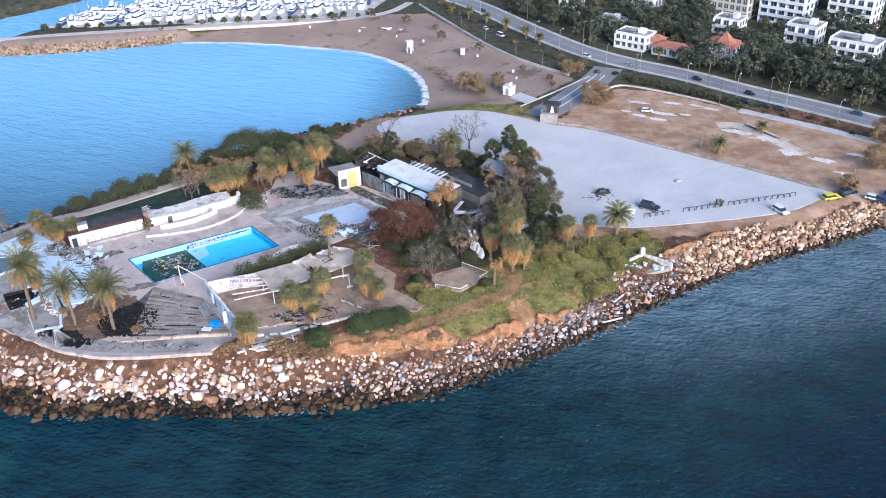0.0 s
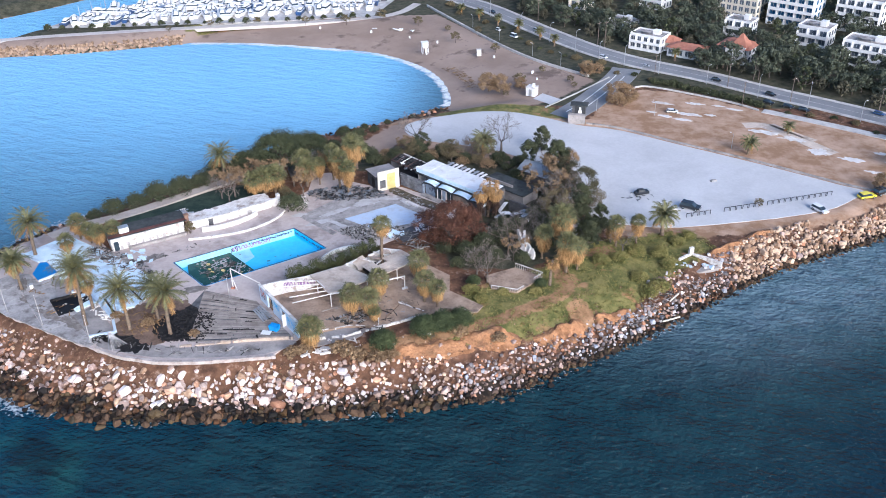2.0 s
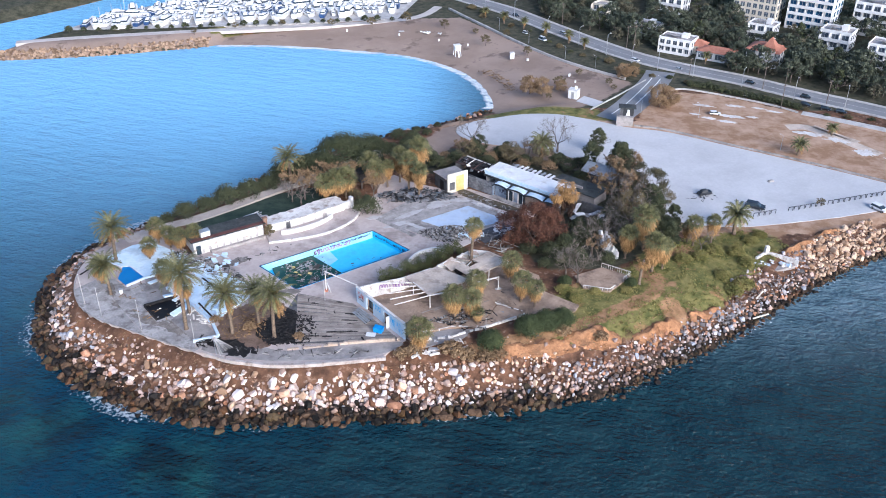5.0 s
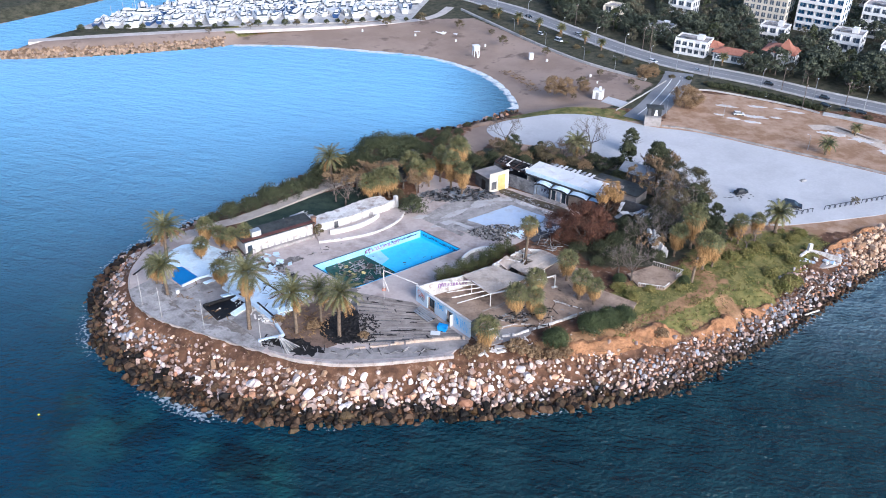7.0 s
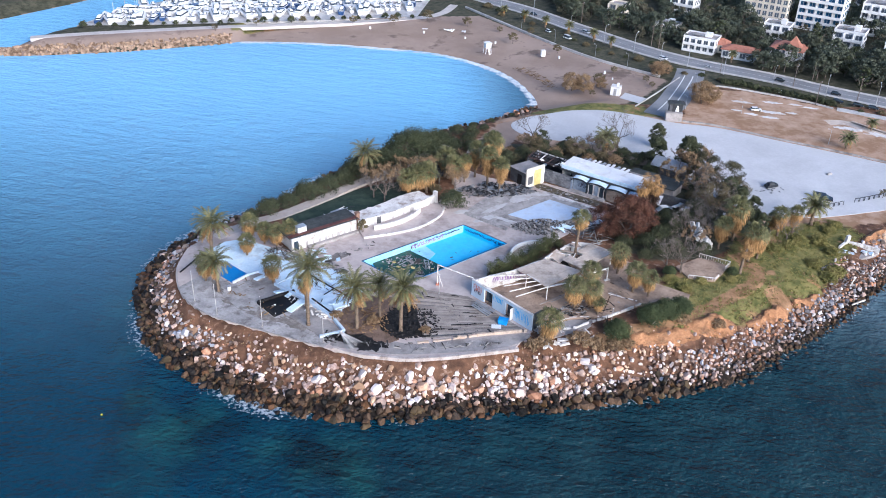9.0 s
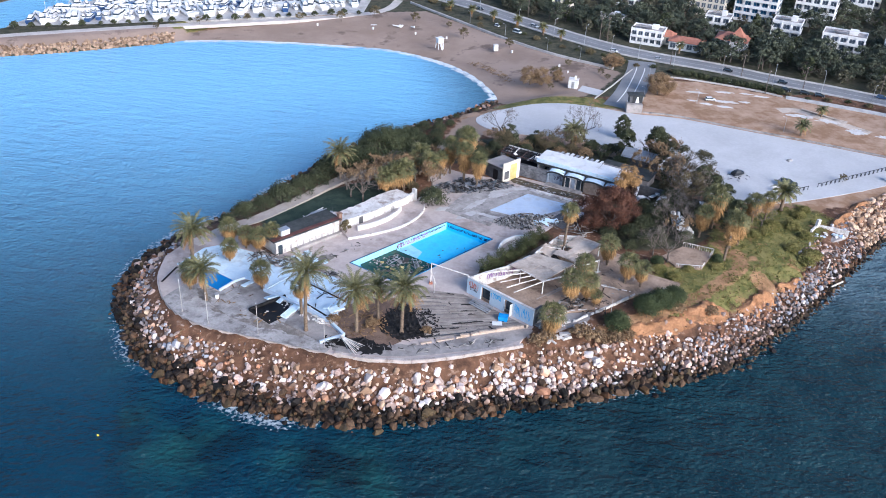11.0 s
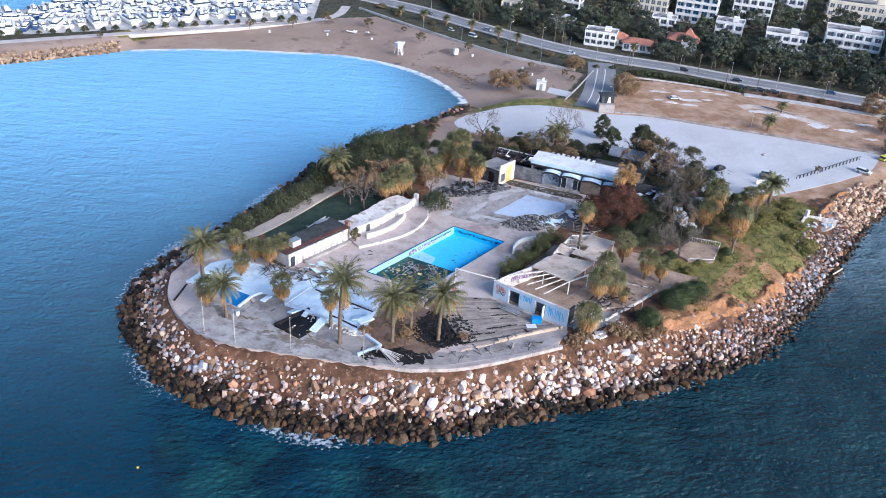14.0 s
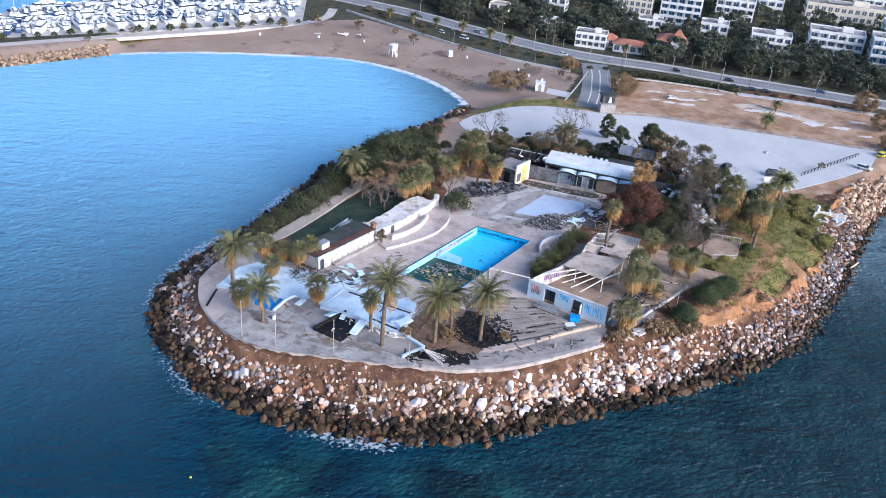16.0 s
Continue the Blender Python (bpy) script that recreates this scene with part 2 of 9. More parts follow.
M_CAR_WHITE = mat("white_car_paint", (0.70, 0.71, 0.72), (0.80, 0.80, 0.80), 0.5, 0.25, 0.0, spec=0.6)
M_CAR_SILVER = mat("silver_car_paint", (0.42, 0.44, 0.46), (0.52, 0.54, 0.56), 0.5, 0.3, 0.0, metal=0.4)
M_CAR_DARK = mat("dark_car_paint", (0.015, 0.017, 0.02), (0.03, 0.033, 0.038), 0.5, 0.25, 0.0, spec=0.6)
M_CAR_YELLOW = mat("yellow_car_paint", (0.70, 0.58, 0.03), (0.80, 0.68, 0.05), 0.5, 0.3, 0.0, spec=0.6)
M_CAR_BLUE = mat("blue_car_paint", (0.02, 0.05, 0.14), (0.04, 0.09, 0.22), 0.5, 0.3, 0.0, spec=0.6)
M_TYRE = mat("black_rubber", (0.012, 0.012, 0.012), (0.03, 0.03, 0.03), 3.0, 0.9, 0.1)
M_BLUE_TARP = mat("blue_plastic", (0.02, 0.20, 0.55), (0.05, 0.33, 0.75), 1.0, 0.5, 0.1)
M_RUBBLE = mat("mixed_rubble", (0.05, 0.045, 0.04), (0.36, 0.34, 0.32), 0.8, 0.9, 0.3, island=0.9)
M_WRECK = mat("dark_wreckage", (0.025, 0.024, 0.024), (0.25, 0.245, 0.25), 0.8, 0.9, 0.3, island=0.9, tints=(((0.7, 0.85, 1.0), 0.2, 0.8),))
M_PIT = mat("black_soot_pit", (0.004, 0.004, 0.005), (0.014, 0.014, 0.015), 0.8, 0.6, 0.2)
M_SCUM = mat("algae_water", (0.012, 0.045, 0.035), (0.03, 0.09, 0.06), 0.5, 0.25, 0.05, stain=(0.08, 0.09, 0.04), stain_scale=0.5, stain_amount=0.5)
M_INK_GREY = mat("faded_grey_spray", (0.30, 0.28, 0.26), (0.46, 0.43, 0.40), 2.0, 0.8, 0.0)
M_INK_RED = mat("red_spray_paint", (0.40, 0.05, 0.02), (0.60, 0.12, 0.04), 2.0, 0.7, 0.0)
M_INK_DARK = mat("dark_spray_paint", (0.03, 0.03, 0.05), (0.10, 0.09, 0.14), 2.0, 0.7, 0.0)
M_INK_BLUE = mat("blue_spray_paint", (0.05, 0.36, 0.72), (0.12, 0.50, 0.85), 2.0, 0.7, 0.0)
M_INK_PINK = mat("violet_spray_paint", (0.22, 0.12, 0.30), (0.45, 0.28, 0.48), 2.0, 0.7, 0.0)
M_LINE = mat("white_road_paint", (0.58, 0.58, 0.57), (0.75, 0.75, 0.74), 1.0, 0.8, 0.0)


def ground_material():
    """Soil, with grass, sand and orange field by the sheet's own cover values; ragged borders."""
    m = bpy.data.materials.new("ground_cover")
    m.use_nodes = True
    n, l = m.node_tree.nodes, m.node_tree.links
    b = n["Principled BSDF"]
    pos = n.new("ShaderNodeNewGeometry").outputs["Position"]

    def noise_node(s, detail=5.0, rough_=0.65):
        t = n.new("ShaderNodeTexNoise")
        t.inputs["Scale"].default_value, t.inputs["Detail"].default_value, t.inputs["Roughness"].default_value = s, detail, rough_
        l.new(pos, t.inputs["Vector"])
        return t.outputs["Fac"]

    def ramp2(fac, lo, hi, a, bb):
        r = n.new("ShaderNodeMapRange")
        r.inputs["From Min"].default_value, r.inputs["From Max"].default_value = lo, hi
        l.new(fac, r.inputs["Value"])
        return mix2(r.outputs[0], a, bb)

    def mix2(fac, a, bb):
        x = n.new("ShaderNodeMix")
        x.data_type = "RGBA"
        l.new(fac, x.inputs["Factor"])
        for key, val in (("A", a), ("B", bb)):
            if isinstance(val, tuple):
                x.inputs[key].default_value = (*val, 1)
            else:
                l.new(val, x.inputs[key])
        return x.outputs["Result"]

    def cover(name, ragged, edge=0.5):
        a = n.new("ShaderNodeAttribute")
        a.attribute_name = name
        s = n.new("ShaderNodeMath")
        s.operation = "ADD"
        l.new(a.outputs["Fac"], s.inputs[0])
        l.new(ragged, s.inputs[1])
        r = n.new("ShaderNodeMapRange")
        r.inputs["From Min"].default_value, r.inputs["From Max"].default_value = 0.5 + edge * 0.8, 0.5 + edge * 1.2
        l.new(s.outputs[0], r.inputs["Value"])
        return r.outputs[0]

    big, mid, small = noise_node(0.10), noise_node(0.45), noise_node(2.6, 3.0)
    soil = ramp2(mid, 0.35, 0.68, (0.072, 0.040, 0.025), (0.225, 0.118, 0.066))
    soil = mix2(cover_dark(n, l, noise_node(0.9, 6.0)), soil, (0.28, 0.19, 0.135))
    grass = ramp2(mid, 0.36, 0.66, (0.085, 0.094, 0.026), (0.25, 0.215, 0.075))
    grass = mix2(cover_dark(n, l, noise_node(0.21, 6.0)), grass, (0.34, 0.19, 0.095))
    sand = ramp2(noise_node(0.05), 0.4, 0.62, (0.27, 0.20, 0.155), (0.35, 0.265, 0.21))
    sand = mix2(cover_dark(n, l, noise_node(0.13, 6.0)), sand, (0.17, 0.125, 0.10))
    field = ramp2(noise_node(0.22), 0.38, 0.62, (0.29, 0.175, 0.10), (0.47, 0.325, 0.225))
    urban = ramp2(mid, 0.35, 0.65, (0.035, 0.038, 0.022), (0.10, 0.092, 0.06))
    rock = ramp2(mid, 0.35, 0.65, (0.02, 0.016, 0.012), (0.08, 0.055, 0.035))
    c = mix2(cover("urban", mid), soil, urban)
    c = mix2(cover("field", mid), c, field)
    c = mix2(cover("sand", mid), c, sand)
    c = mix2(cover("grass", mid), c, grass)
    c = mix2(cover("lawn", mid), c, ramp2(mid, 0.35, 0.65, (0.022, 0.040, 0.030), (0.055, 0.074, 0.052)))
    c = mix2(cover("track", mid), c, ramp2(mid, 0.35, 0.65, (0.20, 0.115, 0.055), (0.42, 0.25, 0.13)))
    c = mix2(cover("tidal", mid), c, rock)
    l.new(c, b.inputs["Base Color"])
    b.inputs["Roughness"].default_value = 0.95
    b.inputs["Specular IOR Level"].default_value = 0.2
    bp = n.new("ShaderNodeBump")
    bp.inputs["Strength"].default_value, bp.inputs["Distance"].default_value = 0.5, 0.15
    l.new(small, bp.inputs["Height"])
    l.new(bp.outputs["Normal"], b.inputs["Normal"])
    return m


def cover_dark(n, l, fac):
    r = n.new("ShaderNodeMapRange")
    r.inputs["From Min"].default_value, r.inputs["From Max"].default_value = 0.57, 0.66
    l.new(fac, r.inputs["Value"])
    return r.outputs[0]


def water_material():
    """Sea: deep blue body, mottled teal over the shallows, foam where waves break, two scales of waves; sky reflection
    painted in by position.
    """
    m = bpy.data.materials.new("sea_water")
    m.use_nodes = True
    n, l = m.node_tree.nodes, m.node_tree.links
    b = n["Principled BSDF"]
    geo = n.new("ShaderNodeNewGeometry").outputs["Position"]

    def noise_node(s, detail=4.0, stretch=(1, 1, 1), turn=0.0):
        mp = n.new("ShaderNodeMapping")
        mp.inputs["Scale"].default_value = stretch
        mp.inputs["Rotation"].default_value = (0, 0, turn)
        l.new(geo, mp.inputs["Vector"])
        t = n.new("ShaderNodeTexNoise")
        t.inputs["Scale"].default_value, t.inputs["Detail"].default_value = s, detail
        l.new(mp.outputs[0], t.inputs["Vector"])
        return t.outputs["Fac"]

    def rng(fac, lo, hi):
        r = n.new("ShaderNodeMapRange")
        r.inputs["From Min"].default_value, r.inputs["From Max"].default_value = lo, hi
        l.new(fac, r.inputs["Value"])
        return r.outputs[0]

    def math_(op, a, c):
        k = n.new("ShaderNodeMath")
        k.operation = op
        for i, v in enumerate((a, c)):
            if isinstance(v, float):
                k.inputs[i].default_value = v
            else:
                l.new(v, k.inputs[i])
        return k.outputs[0]

    def mix2(fac, a, c):
        x = n.new("ShaderNodeMix")
        x.data_type = "RGBA"
        l.new(fac, x.inputs["Factor"])
        for key, val in (("A", a), ("B", c)):
            if isinstance(val, tuple):
                x.inputs[key].default_value = (*val, 1)
            else:
                l.new(val, x.inputs[key])
        return x.outputs["Result"]

    def attr(name):
        a = n.new("ShaderNodeAttribute")
        a.attribute_name = name
        return a.outputs["Fac"]

    deep = mix2(rng(noise_node(0.03), 0.35, 0.65), (0.003, 0.028, 0.054), (0.007, 0.045, 0.082))
    shoal = mix2(rng(noise_node(0.11, 7.0), 0.42, 0.60), (0.004, 0.018, 0.026), (0.018, 0.076, 0.076))
    shallow = math_("MULTIPLY", attr("shallow"), rng(noise_node(0.07, 5.0), 0.30, 0.62))
    c = mix2(shallow, deep, shoal)
    # bright sky reflection on the bay, painted as base colour
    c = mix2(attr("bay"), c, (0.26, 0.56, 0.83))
    # teal tone by position over the front and east sea
    c = mix2(attr("front_teal"), c, mix2(rng(noise_node(0.12, 5.0), 0.35, 0.65), (0.006, 0.026, 0.036), (0.014, 0.044, 0.054)))
    # pale sky reflection near the east shore, put into the base colour
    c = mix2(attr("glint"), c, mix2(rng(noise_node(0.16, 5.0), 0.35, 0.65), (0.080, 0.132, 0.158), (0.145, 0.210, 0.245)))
    # darkest sea tone by position, well off the east shore
    c = mix2(attr("offshore_dark"), c, (0.002, 0.016, 0.032))
    foam = rng(math_("MULTIPLY", attr("foam"), noise_node(1.7, 9.0)), 0.37, 0.47)
    foam = math_("MULTIPLY", foam, 0.55)
    c = mix2(foam, c, (0.62, 0.68, 0.72))
    surf = rng(math_("MULTIPLY", attr("surf"), noise_node(0.35, 6.0)), 0.22, 0.42)
    c = mix2(surf, c, (0.72, 0.76, 0.78))
    l.new(c, b.inputs["Base Color"])
    b.inputs["IOR"].default_value = 1.33
    b.inputs["Specular IOR Level"].default_value = 0.27
    rg = n.new("ShaderNodeMapRange")
    rg.inputs["To Min"].default_value, rg.inputs["To Max"].default_value = 0.14, 0.7
    l.new(foam, rg.inputs["Value"])
    l.new(rg.outputs[0], b.inputs["Roughness"])
    def swell_node(s, length, turn):
        """Long crests that lie across one direction."""
        mp = n.new("ShaderNodeMapping")
        mp.vector_type = "TEXTURE"
        mp.inputs["Scale"].default_value = (length, 1, 1)
        mp.inputs["Rotation"].default_value = (0, 0, turn)
        l.new(geo, mp.inputs["Vector"])
        t = n.new("ShaderNodeTexNoise")
        t.inputs["Scale"].default_value, t.inputs["Detail"].default_value = s, 3.0
        l.new(mp.outputs[0], t.inputs["Vector"])
        return t.outputs["Fac"]

    h = math_("ADD", noise_node(0.24, 3.0, (0.8, 1.35, 1)), math_("MULTIPLY", noise_node(1.1, 7.0, (0.85, 1.25, 1)), 0.8))
    h = math_("ADD", h, math_("MULTIPLY", swell_node(0.42, 5.0, -0.35), 1.0))
    bp = n.new("ShaderNodeBump")
    bp.inputs["Distance"].default_value = 1.0
    l.new(math_("SUBTRACT", 1.0, math_("MULTIPLY", attr("bay"), 0.38)), bp.inputs["Strength"])
    l.new(h, bp.inputs["Height"])
    l.new(bp.outputs["Normal"], b.inputs["Normal"])
    return m


M_GROUND, M_SEA = ground_material(), water_material()

# ================= mesh helpers =================
class Shape:
    """Collects vertices and faces for one mesh."""

    def __init__(self):
        self.v, self.f = [], []

    def add(self, verts, faces):
        k = len(self.v)
        self.v.extend(tuple(p) for p in verts)
        self.f.extend(tuple(i + k for i in f) for f in faces)
        return self

    def box(self, centre, size, rz=0.0, taper=1.0, rx=0.0, ry=0.0):
        r = Euler((radians(rx), radians(ry), radians(rz))).to_matrix()
        c, (a, b, h) = Vector(centre), (s / 2 for s in size)
        pts = [c + r @ Vector((x * a * (taper if z > 0 else 1), y * b * (taper if z > 0 else 1), z * h))
               for z in (-1, 1) for x, y in ((-1, -1), (1, -1), (1, 1), (-1, 1))]
        return self.add(pts, [(3, 2, 1, 0), (4, 5, 6, 7), (0, 1, 5, 4), (1, 2, 6, 5), (2, 3, 7, 6), (3, 0, 4, 7)])

    def beam(self, p, q, w, h):
        """A bar of section w x h from p to q."""
        p, q = Vector(p), Vector(q)
        d = (q - p).normalized()
        s = d.cross(Vector((0, 0, 1)))
        s = s.normalized() if s.length > 1e-3 else Vector((1, 0, 0))
        u = s.cross(d).normalized()
        pts = [e + s * (w / 2 * x) + u * (h / 2 * y) for e in (p, q) for x, y in ((-1, -1), (1, -1), (1, 1), (-1, 1))]
        return self.add(pts, [(0, 1, 2, 3), (7, 6, 5, 4), (4, 5, 1, 0), (5, 6, 2, 1), (6, 7, 3, 2), (7, 4, 0, 3)])

    def prism(self, poly, z0, z1, holes=()):
        """An upright slab with the outline poly."""
        loops = [[Vector((x, y, 0)) for x, y, *_ in lp] for lp in (poly, *holes)]
        tris = mathutils_tess(loops)
        flat = [p for lp in loops for p in lp]
        n, k = len(flat), len(self.v)
        self.v.extend((p.x, p.y, z1) for p in flat)
        self.v.extend((p.x, p.y, z0) for p in flat)
        for a, b, c in tris:
            up = (flat[b] - flat[a]).cross(flat[c] - flat[a]).z > 0
            self.f.append((k + a, k + b, k + c) if up else (k + a, k + c, k + b))
        start = 0
        for lp in loops:
            m = len(lp)
            area = sum(lp[i].x * lp[(i + 1) % m].y - lp[(i + 1) % m].x * lp[i].y for i in range(m))
            for i in range(m):
                a, b = k + start + i, k + start + (i + 1) % m
                side = (a, a + n, b + n, b)
                self.f.append(side if area > 0 else side[::-1])
            start += m
        return self

    def wall(self, line, h, t, z0, closed=False):
        """A wall of thickness t and height h along a polyline."""
        pts = [Vector((x, y, 0)) for x, y, *_ in line]
        m = len(pts)
        lo, hi = [], []
        for i, p in enumerate(pts):
            a = pts[i - 1] if (i or closed) else p
            b = pts[(i + 1) % m] if (i < m - 1 or closed) else p
            d = (b - a).normalized()
            s = Vector((-d.y, d.x, 0)) * (t / 2)
            lo.append(p - s)
            hi.append(p + s)
        k = len(self.v)
        for p, q in zip(lo, hi):
            self.v.extend([(p.x, p.y, z0), (p.x, p.y, z0 + h), (q.x, q.y, z0 + h), (q.x, q.y, z0)])
        for i in range(m if closed else m - 1):
            a, b = k + 4 * i, k + 4 * ((i + 1) % m)
            for e in range(4):
                self.f.append((a + e, b + e, b + (e + 1) % 4, a + (e + 1) % 4))
        if not closed:
            e = k + 4 * (m - 1)
            self.f += [(k, k + 1, k + 2, k + 3), (e + 3, e + 2, e + 1, e)]
        return self

    def tube(self, pts, radii, n=6):
        pts = [Vector(p) for p in pts]
        k = len(self.v)
        for i, (p, r) in enumerate(zip(pts, radii)):
            d = (pts[min(i + 1, len(pts) - 1)] - pts[max(i - 1, 0)]).normalized()
            a = d.orthogonal().normalized()
            b = d.cross(a)
            self.v.extend(tuple(p + (a * math.cos(2 * math.pi * j / n) + b * math.sin(2 * math.pi * j / n)) * r) for j in range(n))
        for i in range(len(pts) - 1):
            for j in range(n):
                a, b = k + i * n + j, k + i * n + (j + 1) % n
                self.f.append((a, b, b + n, a + n))
        self.f += [tuple(k + j for j in range(n))[::-1], tuple(k + (len(pts) - 1) * n + j for j in range(n))]
        return self

    def arrays(self, verts, faces):
        k = len(self.v)
        self.v.extend(map(tuple, verts.tolist()))
        self.f.extend(map(tuple, (faces + k).tolist()))
        return self

    def mesh(self, name, *materials, smooth=False):
        me = bpy.data.meshes.new(name)
        me.from_pydata(self.v, [], self.f)
        for m in materials:
            me.materials.append(m)
        if smooth:
            me.polygons.foreach_set("use_smooth", [True] * len(me.polygons))
        me.update()
        return me


from mathutils.geometry import tessellate_polygon as mathutils_tess


def part(name, shape, material, parent=None, label="", smooth=False):
    """Links a shape as one mesh object, under a thing or a part."""
    ob = new(name, shape.mesh(name, material, smooth=smooth))
    if parent:
        ob.parent = parent
    if label:
        ob["label"] = label
    return ob


def thing(name, at=(0, 0, 0), label="", category="", group="", kind="", rz=0.0):
    ob = new(name)
    ob.empty_display_size = 0.2
    ob.matrix_basis = pose(*at, 0, 0, rz)
    return tagged(ob, label, category, group, kind)


def solid(name, shape, material, label="", category="", group="", kind="", smooth=False):
    return tagged(part(name, shape, material, None, "", smooth), label, category, group, kind)


def curve(pts, per=6, closed=False):
    """A smooth line through the given points."""
    p = [Vector((*q[:2], 0)) for q in pts]
    n, out = len(p), []
    for i in range(n if closed else n - 1):
        a, b, c, d = (p[(i + k) % n] if closed else p[min(max(i + k, 0), n - 1)] for k in (-1, 0, 1, 2))
        for j in range(per):
            t = j / per
            q = 0.5 * (2 * b + (c - a) * t + (2 * a - 5 * b + 4 * c - d) * t * t + (3 * b - a - 3 * c + d) * t ** 3)
            out.append((q.x, q.y))
    return out if closed else out + [tuple(p[-1][:2])]


def strip(line, left, right, z0, z1):
    """A band along a line, from left to right of it, as an outline for prism()."""
    pts, lo, hi = [Vector((*p[:2], 0)) for p in line], [], []
    for i, p in enumerate(pts):
        d = (pts[min(i + 1, len(pts) - 1)] - pts[max(i - 1, 0)]).normalized()
        s = Vector((-d.y, d.x, 0))
        lo.append(tuple((p + s * left)[:2]))
        hi.append(tuple((p + s * right)[:2]))
    sh = Shape()
    for i in range(len(pts) - 1):
        q = [hi[i], hi[i + 1], lo[i + 1], lo[i]]
        k = len(sh.v)
        sh.v.extend([(x, y, z1) for x, y in q] + [(x, y, z0) for x, y in q])
        sh.f += [(k, k + 1, k + 2, k + 3), (k + 4, k + 5, k + 1, k), (k + 6, k + 7, k + 3, k + 2)]
    return sh


# ================= coast and ground =================
rng = np.random.default_rng(7)
CAPE = [(-31.5, 224), (-38, 218), (-45, 212), (-58, 204), (-70, 196), (-78, 187.5), (-85, 179), (-91, 170.5), (-99, 161), (-107, 154),
        (-112.8, 146), (-116.2, 138), (-116.9, 130), (-114.8, 122), (-111.9, 114), (-104.6, 106), (-97, 101.3), (-89.5, 97), (-81, 95), (-72, 94)]
CAPE_EAST = [(-63, 95), (-53, 95.8), (-44, 96.5), (-35, 98.4), (-25.5, 100.2), (-16.5, 102.5), (-8.5, 107.5), (0, 113.2), (8, 119),
             (17, 126.8), (28, 135.5), (38, 143), (48, 148.5), (55, 152.3), (62, 156.5), (69, 161), (85, 165), (110, 167), (160, 160)]
BEACH = [(-193, 261.5), (-188, 259), (-172, 261.5), (-156, 265), (-140, 270), (-126, 275), (-121, 277), (-110, 277.5), (-97, 276.5),
         (-82, 274), (-67, 270.5), (-57, 267), (-48, 260.5), (-41, 253), (-36, 244), (-33, 234)]
BASIN_NEAR = [(-100, 420), (-115, 380), (-130, 345), (-150, 318), (-163, 307), (-173, 295), (-184, 285), (-190, 269)]
mainland = (curve(BEACH, 5) + curve(CAPE + CAPE_EAST, 6)
            + [(500, 80), (3500, -300), (3500, 3500), (-60, 3500)] + curve(BASIN_NEAR, 4))
far_shore = [(-3500, -900), (-600, 120), (-300, 225), (-235, 270), (-208, 296), (-190, 318), (-170, 348), (-150, 385), (-135, 430), (-110, 3500), (-3500, 3500)]
RESORT = [(-60, 172), (-75, 166), (-92, 152), (-104, 144), (-112, 136), (-112, 126), (-106, 116), (-92, 110), (-80, 105), (-66, 102.5), (-50, 105),
          (-38, 108), (-22, 113), (-8, 120), (4, 128), (6, 140), (-2, 150), (-8, 162), (-20, 172), (-40, 178)]


def signed(px, py, poly):
    """Distance to a closed outline, positive inside."""
    q = np.array(poly, float)
    a, b = q, np.roll(q, -1, 0)
    best = np.full(px.shape, 1e9)
    inside = np.zeros(px.shape, bool)
    for (ax, ay), (bx, by) in zip(a, b):
        dx, dy = bx - ax, by - ay
        t = np.clip(((px - ax) * dx + (py - ay) * dy) / (dx * dx + dy * dy + 1e-12), 0, 1)
        best = np.minimum(best, (px - ax - t * dx) ** 2 + (py - ay - t * dy) ** 2)
        if ay != by:
            inside ^= ((ay > py) != (by > py)) & (px < (bx - ax) * (py - ay) / (by - ay) + ax)
    return np.sqrt(best) * np.where(inside, 1, -1)


def smooth01(x, lo, hi):
    t = np.clip((x - lo) / (hi - lo), 0, 1)
    return t * t * (3 - 2 * t)


POOL = [(-57.4, 146.5), (-49.6, 139.2), (-68.9, 125.0), (-77.0, 132.5)]   # north, east, south, west rim corners
FIELD = [(4, 207), (10, 221), (20, 231), (30, 229.5), (43, 221), (54, 213), (67, 205), (80, 196), (95, 186), (95, 168), (66, 167), (57, 173), (44, 181), (27, 191), (14, 200)]
SANDY = [(-200, 255), (-130, 276), (-80, 275), (-45, 255), (-30, 215), (-14, 216), (-4, 222), (8, 238), (-3, 249), (-12, 259), (-22, 273), (-33, 290), (-42, 303),
         (-75, 300), (-112, 291), (-130, 284), (-160, 277), (-185, 272), (-200, 268)]
MEADOW = [(-24, 112), (-8, 117), (6, 125), (17, 138), (24, 146), (20, 152), (8, 148), (-2, 143), (-8, 134), (-22, 125), (-27, 118)]
LAWN = [(-92, 144), (-78, 152), (-66, 157), (-70, 166), (-80, 162), (-93, 152)]


def slope_width(x, y):
    w = np.full(x.shape, 11.5)
    w = np.where(x < -104, 8.0, w)
    w = np.where((y > 148) & (x < -40), 6.0, w)
    w = np.where((x > 0) & (y < 180), 9.0, w)
    beach = smooth01(y, 216, 226) * smooth01(x, -128, -120) * (1 - smooth01(x, 0, 10))
    w = w * (1 - beach) + 26.0 * beach
    return np.where((x < -122) & (y > 240), 8.0, w)


def height(x, y, d=None):
    d = np.maximum(signed(x, y, mainland), signed(x, y, far_shore)) if d is None else d
    top = 2.5 + 1.5 * smooth01(signed(x, y, RESORT), -7, 3)
    s = np.clip(d / slope_width(x, y), 0, 1)
    land = top * (0.75 * s + 0.25 * s * s * (3 - 2 * s))
    return np.where(d > 0, land, np.maximum(d * 0.28, -5.0))


